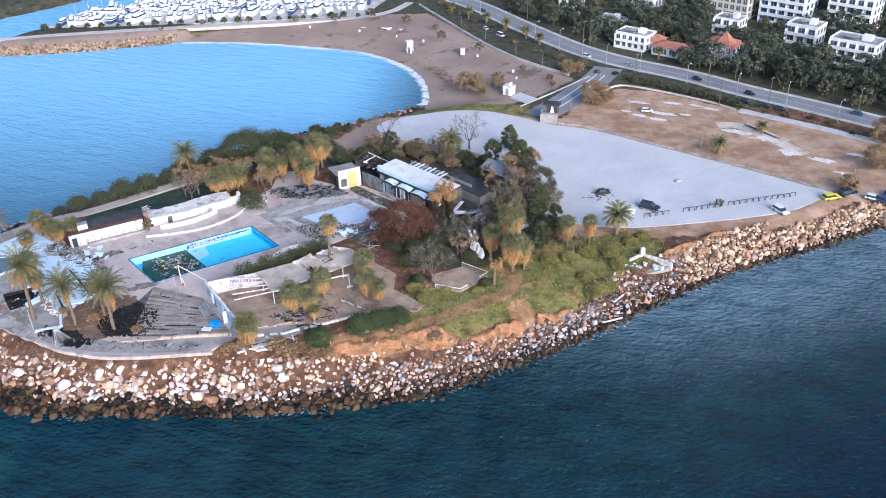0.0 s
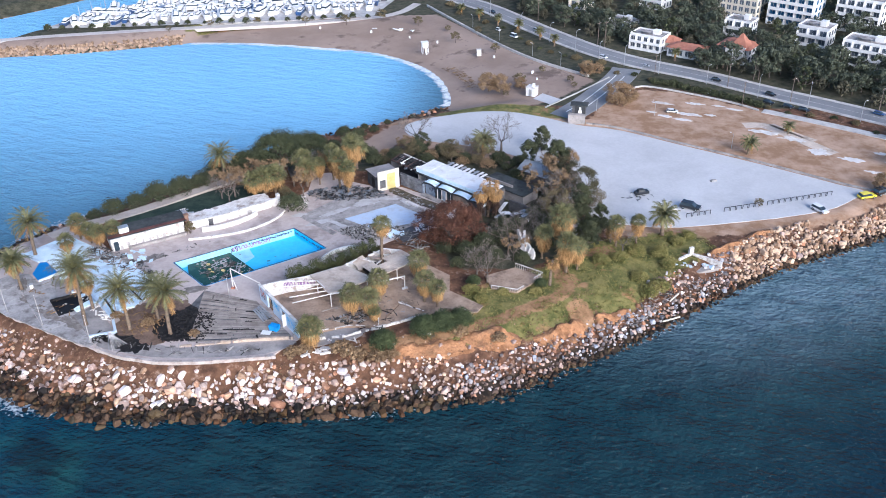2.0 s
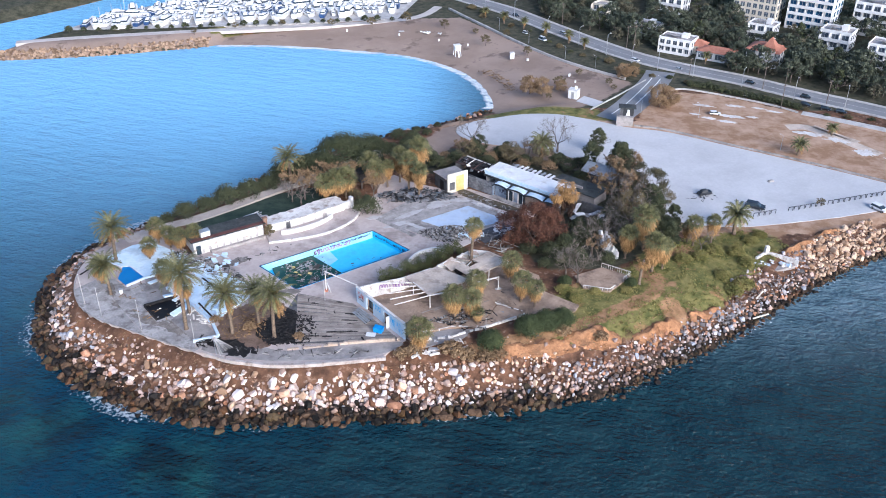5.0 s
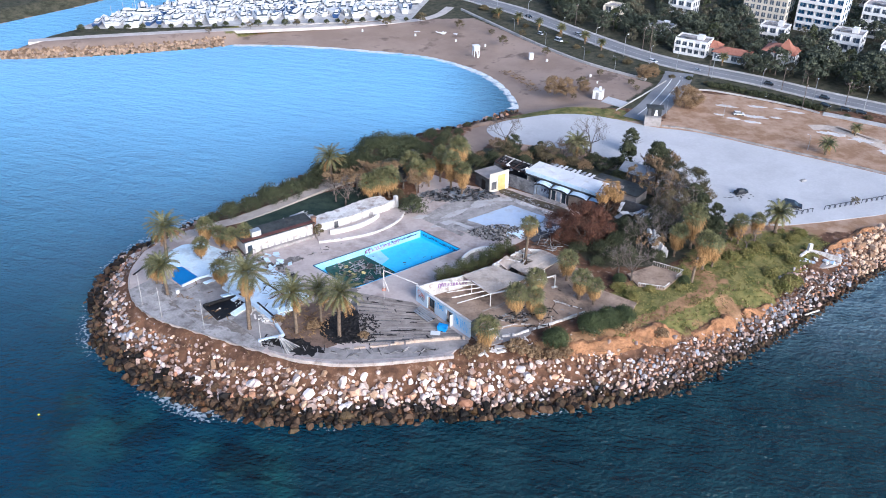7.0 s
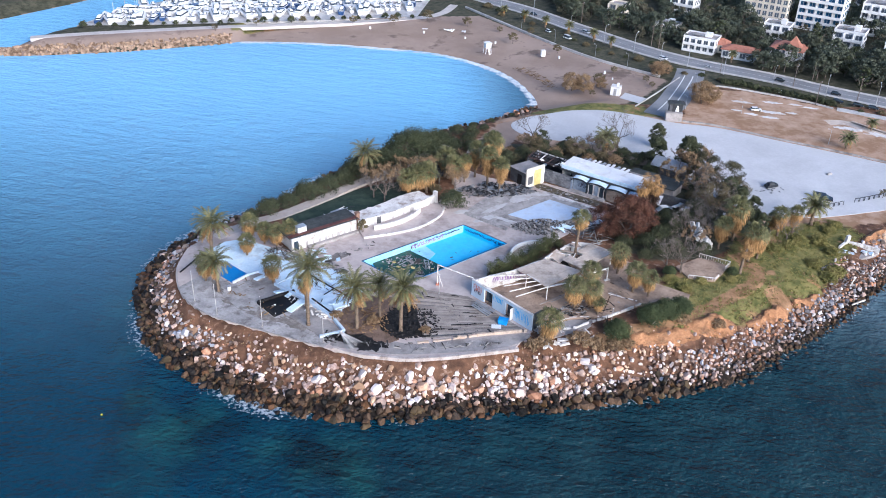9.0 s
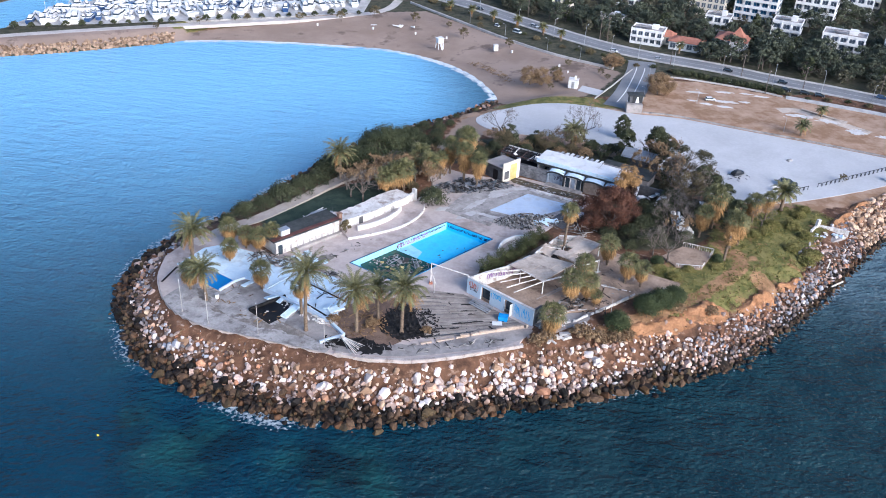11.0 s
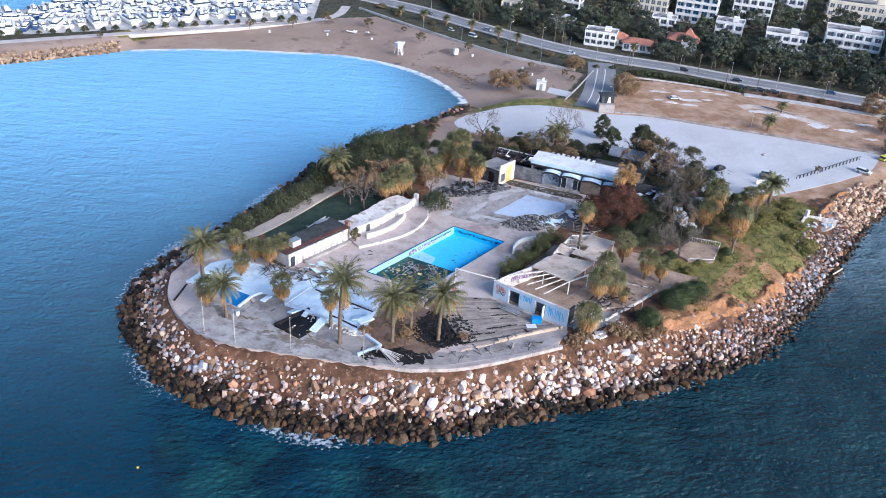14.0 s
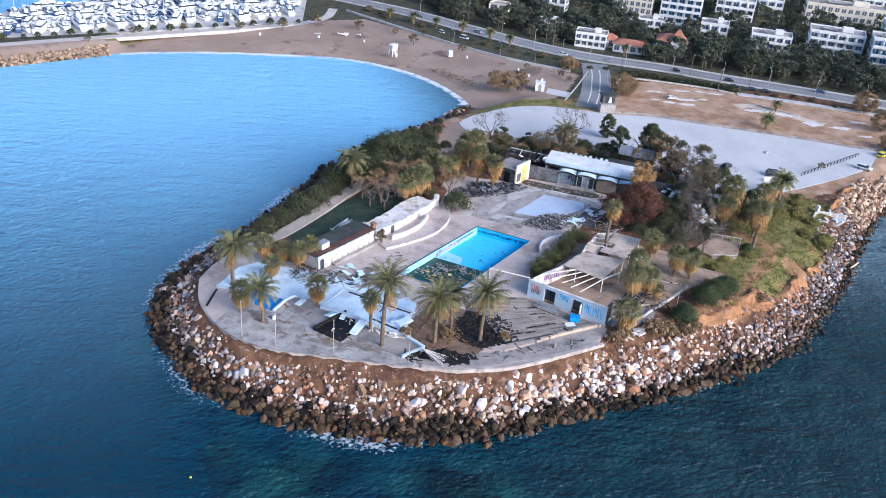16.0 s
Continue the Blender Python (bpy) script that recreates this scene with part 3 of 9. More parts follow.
def axis(a, b, step, far):
    mid = np.arange(a, b + step / 2, step)
    out = np.array([8, 25, 60, 150, 400, 1000, far])
    return np.concatenate([a - out[::-1], mid, b + out])


gx, gy = np.meshgrid(axis(-225, 160, 1.5, 3000), axis(72, 400, 1.5, 3000))
gd = np.maximum(signed(gx, gy, mainland), signed(gx, gy, far_shore))
gz = height(gx, gy, gd)
bumps = np.array([noise.noise(Vector((x * 0.3, y * 0.3, 0))) for x, y in zip(gx.ravel(), gy.ravel())]).reshape(gx.shape)
slope_zone = (gd > 0) & (gd < slope_width(gx, gy) + 3)
gz = gz + bumps * np.where(slope_zone & (gy < 212), 0.45, 0.03)
LOT = curve([(-41.5, 203), (-37.5, 207.3), (-31.9, 210), (-24, 213), (-15, 213.2), (-6, 209.5), (2, 205), (12, 202), (25, 194), (38, 186), (48, 179.5), (56, 174), (60.5, 170.8), (56, 166.2),
             (50.5, 162.2), (41, 158.6), (32, 156.2), (24, 154.3), (17, 153.2), (9, 153.8), (2, 157), (-3, 166), (-7, 177), (-14, 186), (-24, 191), (-34, 193.5), (-40.2, 197.5)], 4, True)
DECK = (curve([(-109.5, 137), (-110, 130), (-108.3, 123.5), (-105, 118.3), (-100.5, 114.8), (-94.5, 112), (-88.6, 109.3), (-82, 106.4), (-77, 104.6)], 4)
        + curve([(-74, 104), (-67.8, 103.3), (-60.6, 104.1), (-52, 105.8)], 4) + [(-48.3, 110.6), (-57.4, 121.3), (-53.5, 129.5), (-41, 139.5), (-30.5, 149), (-24, 154.5), (-31, 161), (-38, 165.5),
           (-44, 165.5), (-50, 168), (-55, 172), (-58.5, 171), (-58, 163), (-62, 156.5), (-67, 152), (-78, 145), (-90.5, 136), (-94, 139.5), (-98, 145), (-103, 145.5), (-107, 141)])
gz = np.where(signed(gx, gy, DECK) > 0.6, np.minimum(gz, 3.7), gz)
near_deck = signed(gx, gy, DECK)
gz = np.where((near_deck < 0.6) & (near_deck > -2.4) & (gd > 2.0) & (gy < 140), np.maximum(gz, 4.0 + 0.75 * np.minimum(near_deck, 0)), gz)
gz = np.where(signed(gx, gy, LOT) > 0.8, np.minimum(gz, 2.3), gz)
gz = np.where(signed(gx, gy, POOL) > -1.6, np.minimum(gz, 1.0), gz)


def sheet(name, x, y, z, material, covers):
    rows, cols = x.shape
    me = bpy.data.meshes.new(name)
    i = np.arange(rows * cols).reshape(rows, cols)
    f = np.stack([i[:-1, :-1], i[:-1, 1:], i[1:, 1:], i[1:, :-1]], -1).reshape(-1, 4)
    me.from_pydata(np.stack([x, y, z], -1).reshape(-1, 3).tolist(), [], f.tolist())
    for key, val in covers.items():
        me.attributes.new(key, "FLOAT", "POINT").data.foreach_set("value", np.ascontiguousarray(val, np.float32).ravel())
    me.materials.append(material)
    me.polygons.foreach_set("use_smooth", [True] * len(me.polygons))
    me.update()
    return new(name, me)


on_cape = (gy < 218) & (gx < 80)
meadow = smooth01(signed(gx, gy, MEADOW), -4, 3)
# tree belt: undergrowth tone with the trees' shade painted into the ground
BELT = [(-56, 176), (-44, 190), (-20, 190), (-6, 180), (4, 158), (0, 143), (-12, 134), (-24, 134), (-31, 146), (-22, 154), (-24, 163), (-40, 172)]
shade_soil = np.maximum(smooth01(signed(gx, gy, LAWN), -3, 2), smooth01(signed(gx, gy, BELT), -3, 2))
verge = smooth01(signed(gx, gy, [(-36, 214), (-20, 219), (-4, 217), (0, 209), (-12, 212), (-30, 209)]), -2, 1.5)
dune = smooth01(signed(gx, gy, [(-126, 282), (-112, 287), (-98, 293), (-108, 296), (-128, 288)]), -2, 2) * 0.9
TRACK = curve([(-6, 134), (-4.6, 127.5), (-8.9, 123.1), (-15.9, 118.3), (-22.2, 114.6), (-31.0, 111.2), (-36.6, 109.0)], 6)
td_ = np.full(gx.shape, 1e9)
for tx, ty in TRACK:
    td_ = np.minimum(td_, np.hypot(gx - tx, gy - ty))
bare = np.array([noise.noise(Vector((x * 0.16, y * 0.16, 4.0))) for x, y in zip(gx.ravel(), gy.ravel())]).reshape(gx.shape)
covers = {
    "track": np.maximum(1 - smooth01(td_, 0.6, 2.2), smooth01(bare, 0.12, 0.42) * 0.8 * (meadow > 0.2)) * (gx < 12),
    "grass": np.maximum(np.maximum(meadow, verge), dune),
    "sand": np.maximum(np.maximum(smooth01(signed(gx, gy, SANDY), -3, 2), smooth01(signed(gx, gy, [(-52, 184), (-47, 184), (-41, 196), (-36, 206), (-44, 203), (-50, 193)]), -2.5, 1.0)), (gd < 0) * (gy > 215) * 1.0),
    "field": np.maximum(smooth01(signed(gx, gy, FIELD), -2, 2), smooth01(signed(gx, gy, LOT), -7, -2) * (gy > 140) * (gx > -60)),
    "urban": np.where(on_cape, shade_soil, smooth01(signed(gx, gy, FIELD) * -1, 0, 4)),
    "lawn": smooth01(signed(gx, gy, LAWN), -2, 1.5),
    "tidal": np.where(on_cape & (gd > -30), 1 - smooth01(gd, 2.2, 4.6), 0.0),
}
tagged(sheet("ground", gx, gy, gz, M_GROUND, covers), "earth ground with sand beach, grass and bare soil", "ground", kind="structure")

# mask of the painted sky reflection, growing with distance across the bay
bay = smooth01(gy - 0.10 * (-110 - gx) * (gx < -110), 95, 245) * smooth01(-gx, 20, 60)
near_beach = np.where((gy > 222) & (gx < 0), 1.0, 0.0)
swell = np.array([noise.noise(Vector((x * 0.07, y * 0.07, 9.0))) for x, y in zip(gx.ravel(), gy.ravel())]).reshape(gx.shape)
sea_covers = {
    "surf": near_beach * smooth01(gd, -3.4, -0.8) * (gx > -122) * np.clip(0.9 + 0.35 * swell, 0, 1),
    "shallow": np.where((gx > -112), smooth01(gd, -34, -9) * (1 - 0.8 * smooth01(gd, -9, -1)), smooth01(gd, -10, -1) * 0.5) * (1 - bay),
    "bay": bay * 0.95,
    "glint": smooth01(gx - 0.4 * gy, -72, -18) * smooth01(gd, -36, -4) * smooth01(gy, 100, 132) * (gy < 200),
    "offshore_dark": smooth01(gx - 0.4 * gy, -110, -60) * (1 - smooth01(gd, -52, -24)) * (gy < 200),
    "front_teal": smooth01(gx - 0.4 * gy, -128, -74) * (gy < 200),
    "foam": np.where(near_beach > 0, 0.0, (smooth01(gd, -6.5, -1.0) * 0.90 * (gx < -88) + smooth01(gd, -4.5, -0.8) * 0.76 * (gx >= -88)) * np.clip(0.88 + 0.35 * swell, 0, 0.98)),
}
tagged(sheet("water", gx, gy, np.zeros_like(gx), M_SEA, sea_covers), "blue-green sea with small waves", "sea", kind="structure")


def ground_z(x, y):
    return float(height(np.array([x]), np.array([y]))[0])


# ================= surfaces =================
solid("parking_lot", Shape().prism(LOT, 1.5, 2.58), M_LOT, "pale bleached concrete parking lot", "parking lot", kind="structure")
terrace = solid("paved_terrace", Shape().prism(DECK, 2.6, 4.08, [POOL]), M_DECK, "dusty pinkish paved pool terrace", "terrace", kind="structure")


def clip(poly, px, py, nx, ny):
    """The part of an outline on the side of a line to which (nx, ny) points."""
    out = []
    for (ax, ay), (bx, by) in zip(poly, poly[1:] + poly[:1]):
        da, db = (ax - px) * nx + (ay - py) * ny, (bx - px) * nx + (by - py) * ny
        if da >= 0:
            out.append((ax, ay))
        if (da >= 0) != (db >= 0):
            t = da / (da - db)
            out.append((ax + (bx - ax) * t, ay + (by - ay) * t))
    return out


def ragged(poly, size=0.5, seed=0.0):
    """An outline with worn, uneven edges."""
    out = []
    for (ax, ay), (bx, by) in zip(poly, poly[1:] + poly[:1]):
        m = max(1, int(math.hypot(bx - ax, by - ay) / 0.35))
        for j in range(m):
            x, y = ax + (bx - ax) * j / m, ay + (by - ay) * j / m
            out.append((x + size * noise.noise(Vector((x * 0.9, y * 0.9, seed))) + size * 0.6 * noise.noise(Vector((x * 2.7, y * 2.7, seed + 5))),
                        y + size * noise.noise(Vector((x * 0.9, y * 0.9, seed + 11))) + size * 0.6 * noise.noise(Vector((x * 2.7, y * 2.7, seed + 17)))))
    return out


def slabs_of(name, poly, z0, z1, material, parent, turn, step_u, step_v, gap, uneven=0.02):
    """Cuts an outline into a grid of slabs with open joints, each a part."""
    u, v = (math.cos(turn), math.sin(turn)), (-math.sin(turn), math.cos(turn))
    us, vs = [x * u[0] + y * u[1] for x, y in poly], [x * v[0] + y * v[1] for x, y in poly]
    for i in range(int((max(us) - min(us)) / step_u) + 1):
        for j in range(int((max(vs) - min(vs)) / step_v) + 1):
            a0, b0 = min(us) + i * step_u + gap, min(vs) + j * step_v + gap
            cell = poly
            for d, c, sign in ((u, a0, 1), (u, a0 + step_u - 2 * gap, -1), (v, b0, 1), (v, b0 + step_v - 2 * gap, -1)):
                cell = clip(cell, d[0] * c, d[1] * c, d[0] * sign, d[1] * sign) if len(cell) > 2 else []
            if len(cell) > 2:
                ob = part(name, Shape().prism(cell, z0, z1 + random.uniform(-uneven, uneven)), material, parent)
                ob.matrix_parent_inverse = parent.matrix_basis.inverted()


M_APRON = mat("stained_apron_concrete", (0.25, 0.235, 0.225), (0.46, 0.435, 0.42), 0.55, 0.9, 0.15, objrand=0.16, stain=(0.115, 0.10, 0.09), stain_scale=0.5, stain_amount=0.75)
apron = thing("concrete_apron", (-95, 118, 4.0), "stained pale concrete apron of large cracked slabs", "paving", kind="structure")
APRON = [p for p in DECK[:33] if p[1] < 124 and p[0] < -81] + [(-80.2, 108.4), (-86.0, 116.5), (-91.5, 123.6), (-95.4, 126.6), (-99.4, 124.6), (-102.2, 127.2), (-105.2, 127.4)]
slabs_of("slab", APRON, 3.9, 4.125, M_APRON, apron, 0.72, 5.2, 4.4, 0.035, 0.012)
solid("front_walk", Shape().prism(curve([(-81, 107), (-76, 105.4), (-70, 104.4), (-62, 104.8), (-53, 106.3), (-49, 109), (-50, 110), (-58, 109), (-67, 107), (-73, 108.5), (-79, 110)], 3, True), 3.9, 4.12),
      M_GREYSLAB, "grey weathered concrete walk", "paving", kind="structure")
solid("grey_court", Shape().prism([(-57, 151.8), (-47, 144.7), (-42.5, 143.4), (-30.5, 151.5), (-35.5, 160.5), (-47, 163), (-52, 158.5)], 3.9, 4.12), M_CONCRETE, "worn pale concrete court", "paving", kind="structure")
solid("blue_court", Shape().prism([(-48.0, 150.8), (-38.5, 157.6), (-31.8, 152.6), (-32.8, 150.3), (-41.0, 146.6)], 3.9, 4.16),
      mat("faded_blue_floor_paint", (0.44, 0.52, 0.64), (0.56, 0.64, 0.75), 0.3, 0.7, 0.05, stain=(0.36, 0.35, 0.35), stain_scale=0.3, stain_amount=0.5),
      "faded pale blue painted floor", "paving", kind="structure")
solid("dark_apron", Shape().prism([(-37.8, 145.6), (-31.2, 150.6), (-28.6, 148.4), (-35.0, 142.2)], 3.9, 4.14), M_DARK_WALL, "dark wet-looking concrete apron", "paving", kind="structure")
path_line = curve([(-58, 186), (-66, 178), (-73, 170.5), (-79.5, 164.5), (-86, 157.6), (-93.5, 150.5), (-100, 146), (-105, 141)], 5)
solid("path", strip(path_line, 1.3, -1.3, 3.3, 4.14), mat("pale_dust_path", (0.34, 0.29, 0.25), (0.46, 0.40, 0.35), 0.4, 0.95, 0.2), "narrow pale concrete garden path", "path", kind="structure")
lane = curve([(-51.5, 169), (-53.0, 174), (-53.2, 181), (-51.5, 187)], 5)
solid("path", strip(lane, 1.6, -1.6, 2.2, 3.3), mat("sandy_lane", (0.30, 0.24, 0.19), (0.44, 0.365, 0.30), 0.3, 0.95, 0.2), "sandy lane between trees", "path", kind="structure")
solid("grass_strip", Shape().prism(curve([(-39.5, 165.2), (-34.5, 161.2), (-27.2, 156.2), (-28.5, 154.4), (-35.0, 158.8), (-40.5, 163.2)], 3, True), 3.9, 4.2), mat("dark_weedy_soil", (0.05, 0.042, 0.028), (0.16, 0.125, 0.085), 0.7, 0.95, 0.4, stain=(0.05, 0.06, 0.025), stain_scale=0.5, stain_amount=0.7), "dark weedy strip before the hall", "ground", kind="structure")
M_LIME = mat("limewashed_patch", (0.42, 0.40, 0.39), (0.57, 0.55, 0.54), 0.6, 0.9, 0.1, stain=(0.38, 0.32, 0.28), stain_scale=0.5, stain_amount=0.7)
for x, y, rx_, ry_, turn_ in ((-50.5, 153.5, 3.4, 0.8, 0.7), (-44.6, 158.0, 3.0, 1.5, 0.5), (-40.6, 160.2, 2.2, 1.0, 0.2), (-52.8, 149.2, 2.6, 0.9, 0.6), (-47.0, 147.2, 4.2, 0.7, -0.62), (-43.2, 144.8, 2.0, 0.6, -0.6), (-36.0, 158.4, 2.0, 0.8, -0.7), (-57.4, 152.0, 1.6, 0.7, 0.4)):
    outline = []
    for a in np.linspace(0, 2 * math.pi, 49)[:-1]:
        k = 1 + 0.5 * noise.noise(Vector((x + 1.5 * math.cos(a), y + 1.5 * math.sin(a), 0))) + 0.4 * noise.noise(Vector((x + 5 * math.cos(a), y + 5 * math.sin(a), 7)))
        u, v = k * rx_ * math.cos(a), k * ry_ * math.sin(a)
        outline.append((x + u * math.cos(turn_) - v * math.sin(turn_), y + u * math.sin(turn_) + v * math.cos(turn_)))
    solid("lime_patch", Shape().prism(outline, 4.0, 4.135 + 0.003 * (x % 3)), M_LIME, "worn whitish patch on the court", "ground patch", kind="structure")
M_GRIME = mat("grimy_wet_concrete", (0.13, 0.112, 0.098), (0.27, 0.24, 0.215), 0.9, 0.9, 0.2, stain=(0.36, 0.32, 0.29), stain_scale=0.9, stain_amount=0.6)
for x, y, rx_, ry_, turn_ in ((-86.6, 112.6, 3.6, 1.1, -0.5), (-92.0, 114.6, 3.4, 0.9, -0.45), (-97.6, 118.6, 2.8, 0.8, -0.6), (-101.6, 123.6, 2.4, 0.7, -1.1), (-95.6, 121.6, 2.2, 0.6, 0.6), (-91.4, 122.6, 2.6, 1.0, -0.9), (-83.6, 111.0, 2.2, 0.8, -0.9), (-99.0, 127.0, 1.8, 0.5, 0.8), (-82.4, 133.6, 3.2, 1.0, 0.6), (-70.5, 123.6, 2.6, 1.1, 0.5)):
    outline = []
    for a in np.linspace(0, 2 * math.pi, 61)[:-1]:
        k = 1 + 0.5 * noise.noise(Vector((x + 1.5 * math.cos(a), y + 1.5 * math.sin(a), 3))) + 0.5 * noise.noise(Vector((x + 5 * math.cos(a), y + 5 * math.sin(a), 8))) + 0.3 * noise.noise(Vector((x + 12 * math.cos(a), y + 12 * math.sin(a), 8)))
        u, v = k * rx_ * math.cos(a), k * ry_ * math.sin(a)
        outline.append((x + u * math.cos(turn_) - v * math.sin(turn_), y + u * math.sin(turn_) + v * math.cos(turn_)))
    solid("dirt_patch", Shape().prism(outline, 4.0, 4.126 + 0.002 * (abs(x) % 3)), M_GRIME, "grimy dirt patch on the concrete", "ground patch", kind="structure")

# ================= rock armour along the shore =================
def boulder_shapes(count, points, squash):
    out = []
    for _ in range(count):
        bm = bmesh.new()
        for _ in range(points):
            p = Vector(rng.uniform(-1, 1, 3).tolist())
            p = p / max(abs(p.x), abs(p.y), abs(p.z)) * 0.62 + p.normalized() * 0.38
            bm.verts.new((p.x, p.y * rng.uniform(0.8, 1.0), p.z * squash))
        hull = bmesh.ops.convex_hull(bm, input=bm.verts)
        bmesh.ops.delete(bm, geom=list({g for g in hull["geom_interior"] + hull["geom_unused"] if isinstance(g, bmesh.types.BMVert)}), context="VERTS")
        bmesh.ops.triangulate(bm, faces=bm.faces)
        bm.verts.index_update()
        out.append((np.array([v.co[:] for v in bm.verts]), np.array([[v.index for v in f.verts] for f in bm.faces])))
        bm.free()
    return out


ROCKS = boulder_shapes(18, 30, 0.74)


def turned(seed_rng):
    e = Euler(seed_rng.uniform(0, 6.283, 3).tolist())
    return np.array(e.to_matrix())


def shore_samples(step, lo, hi, keep):
    xs, ys = np.meshgrid(np.arange(-122, 78, step), np.arange(86, 222, step))
    xs = (xs + rng.uniform(-0.5, 0.5, xs.shape) * step).ravel()
    ys = (ys + rng.uniform(-0.5, 0.5, ys.shape) * step).ravel()
    d = signed(xs, ys, mainland)
    ok = (d > lo) & (d < hi) & keep(xs, ys, d)
    return xs[ok], ys[ok], d[ok]


revetment = thing("rock_revetment", (-80, 97, 0), "sloping shore armour of white, tan and algae-dark boulders", "rocks", kind="structure")
heap = {k: Shape() for k in ("white", "tan", "pale", "grey", "dark")}
singles = []


def put_rock(kind, x, y, z, s, single=False):
    if math.hypot(x - 19.6, y - 139.8) < 4.0:
        return
    v, f = ROCKS[int(rng.integers(len(ROCKS)))]
    r = turned(rng)
    size = s * rng.uniform(0.68, 1.35, 3)
    if single:
        singles.append((x, y, z, s, size, r))
    else:
        heap[kind].arrays((v * size) @ r.T + (x, y, z), f)


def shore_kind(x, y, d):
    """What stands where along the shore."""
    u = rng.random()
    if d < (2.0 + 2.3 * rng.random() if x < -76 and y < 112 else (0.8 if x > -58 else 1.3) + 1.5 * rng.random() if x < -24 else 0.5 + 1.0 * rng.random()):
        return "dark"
    if x > 27:
        return "pale" if u < 0.8 else "tan"
    if x > -22:
        return "grey" if u < (0.5 if -4 < x < 12 else 0.22) else ("tan" if u < 0.94 else "white")
    bright = 0.5 + 0.9 * noise.noise(Vector((x * 0.09, y * 0.09, 4.0))) - (0.6 if x < -90 and y < 118 else 0.0) + (0.6 if -60 < x < -36 else 0.4 if -74 < x <= -60 else 0.2 if -36 <= x < -26 else 0.0)
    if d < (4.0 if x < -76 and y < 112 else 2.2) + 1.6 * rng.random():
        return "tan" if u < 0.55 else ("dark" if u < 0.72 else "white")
    if x < -98 and u < 0.45:
        return "grey"
    if rng.random() < 0.12:
        return "pale"
    return "white" if u < (0.42 if x > -84 else 0.28) + 0.55 * bright else "tan"


def front(x, y, d):
    w = slope_width(x, y)
    return (d < w * np.where(x > 45, 0.72, 1.0) * np.where(x > 10, 1.0, np.where(x > -24, 0.62, 0.78))) & ~((y > 150) & (x < 0))


xs, ys, ds = shore_samples(0.78, -0.9, 12, front)
zs = height(xs, ys, ds)
for x, y, z, d in zip(xs, ys, zs, ds):
    if d > 4.2 and x < -24 and rng.random() < (0.34 if -100 < x < -84 and y < 118 else 0.16) + 0.09 * (d - 4.2) + 0.75 * noise.noise(Vector((x * 0.16, y * 0.16, 12.0))):
        continue
    k = shore_kind(x, y, d)
    s = min(0.80, 0.25 + rng.exponential(0.15)) * (1.15 if k in ("white", "pale") else 1.0) * (0.46 if -12 < x < 24 else 0.60 if -34 < x < 27 else 0.8 if -38 < x <= -34 else 0.96 if -62 < x <= -38 else 0.86)
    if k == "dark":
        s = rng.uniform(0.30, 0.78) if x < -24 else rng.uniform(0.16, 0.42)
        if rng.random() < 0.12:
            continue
    near = k == "white" and -96 < x < -40 and s > 0.40 and len(singles) < 290
    put_rock(k, x, y, max(z, -0.5) + s * 0.25, s, near)
xs, ys, ds = shore_samples(0.8, 0.0, 12, front)
zs = height(xs, ys, ds)
for x, y, z, d in zip(xs, ys, zs, ds):
    if d > 4.2 and x < -24 and rng.random() < 0.1 + 0.6 * noise.noise(Vector((x * 0.16, y * 0.16, 12.0))):
        continue
    if d > 3.0 and -100 < x < -24 and rng.random() < 0.35:
        continue
    put_rock(shore_kind(x, y, d), x, y, z + 0.12, rng.uniform(0.14, 0.42))
# stones on the soil bank and in the shallows
xs, ys, ds = shore_samples(1.0, 6.5, 13, lambda x, y, d: (x < 0) & (y < 140) & (signed(x, y, MEADOW) < 0) & (signed(x, y, DECK) < -0.4))
for x, y, z in zip(xs, ys, height(xs, ys, ds)):
    if rng.random() < 0.5:
        put_rock("tan" if rng.random() < 0.7 else "white", x, y, z + 0.08, 0.08 + rng.exponential(0.11))
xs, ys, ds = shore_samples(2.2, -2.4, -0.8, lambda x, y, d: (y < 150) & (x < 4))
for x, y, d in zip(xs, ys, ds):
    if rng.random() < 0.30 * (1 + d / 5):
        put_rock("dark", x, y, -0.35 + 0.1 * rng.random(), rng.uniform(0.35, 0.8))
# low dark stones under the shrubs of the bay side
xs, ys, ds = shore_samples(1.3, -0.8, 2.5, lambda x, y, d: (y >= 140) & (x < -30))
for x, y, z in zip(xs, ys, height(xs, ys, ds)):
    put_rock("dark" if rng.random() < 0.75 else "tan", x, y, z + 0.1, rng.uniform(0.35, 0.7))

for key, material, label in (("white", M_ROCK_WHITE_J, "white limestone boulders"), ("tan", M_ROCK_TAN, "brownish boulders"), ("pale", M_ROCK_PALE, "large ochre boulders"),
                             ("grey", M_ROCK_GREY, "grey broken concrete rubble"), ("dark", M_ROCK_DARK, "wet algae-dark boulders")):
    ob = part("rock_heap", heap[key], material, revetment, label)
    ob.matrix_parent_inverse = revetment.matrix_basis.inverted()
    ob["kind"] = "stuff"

# jetty armour and rubble of the far mole
mole = Shape()
jl = curve(BEACH[:6], 12)
for x, y in jl:
    for _ in range(12):
        k = rng.uniform(0, 5.5)
        v, f = ROCKS[int(rng.integers(len(ROCKS)))]
        px, py = x + rng.uniform(-1.5, 1.5), y + k * 0.9
        mole.arrays((v * rng.uniform(0.3, 0.62)) @ turned(rng).T + (px, py, max(0.0, ground_z(px, py)) + 0.15), f)
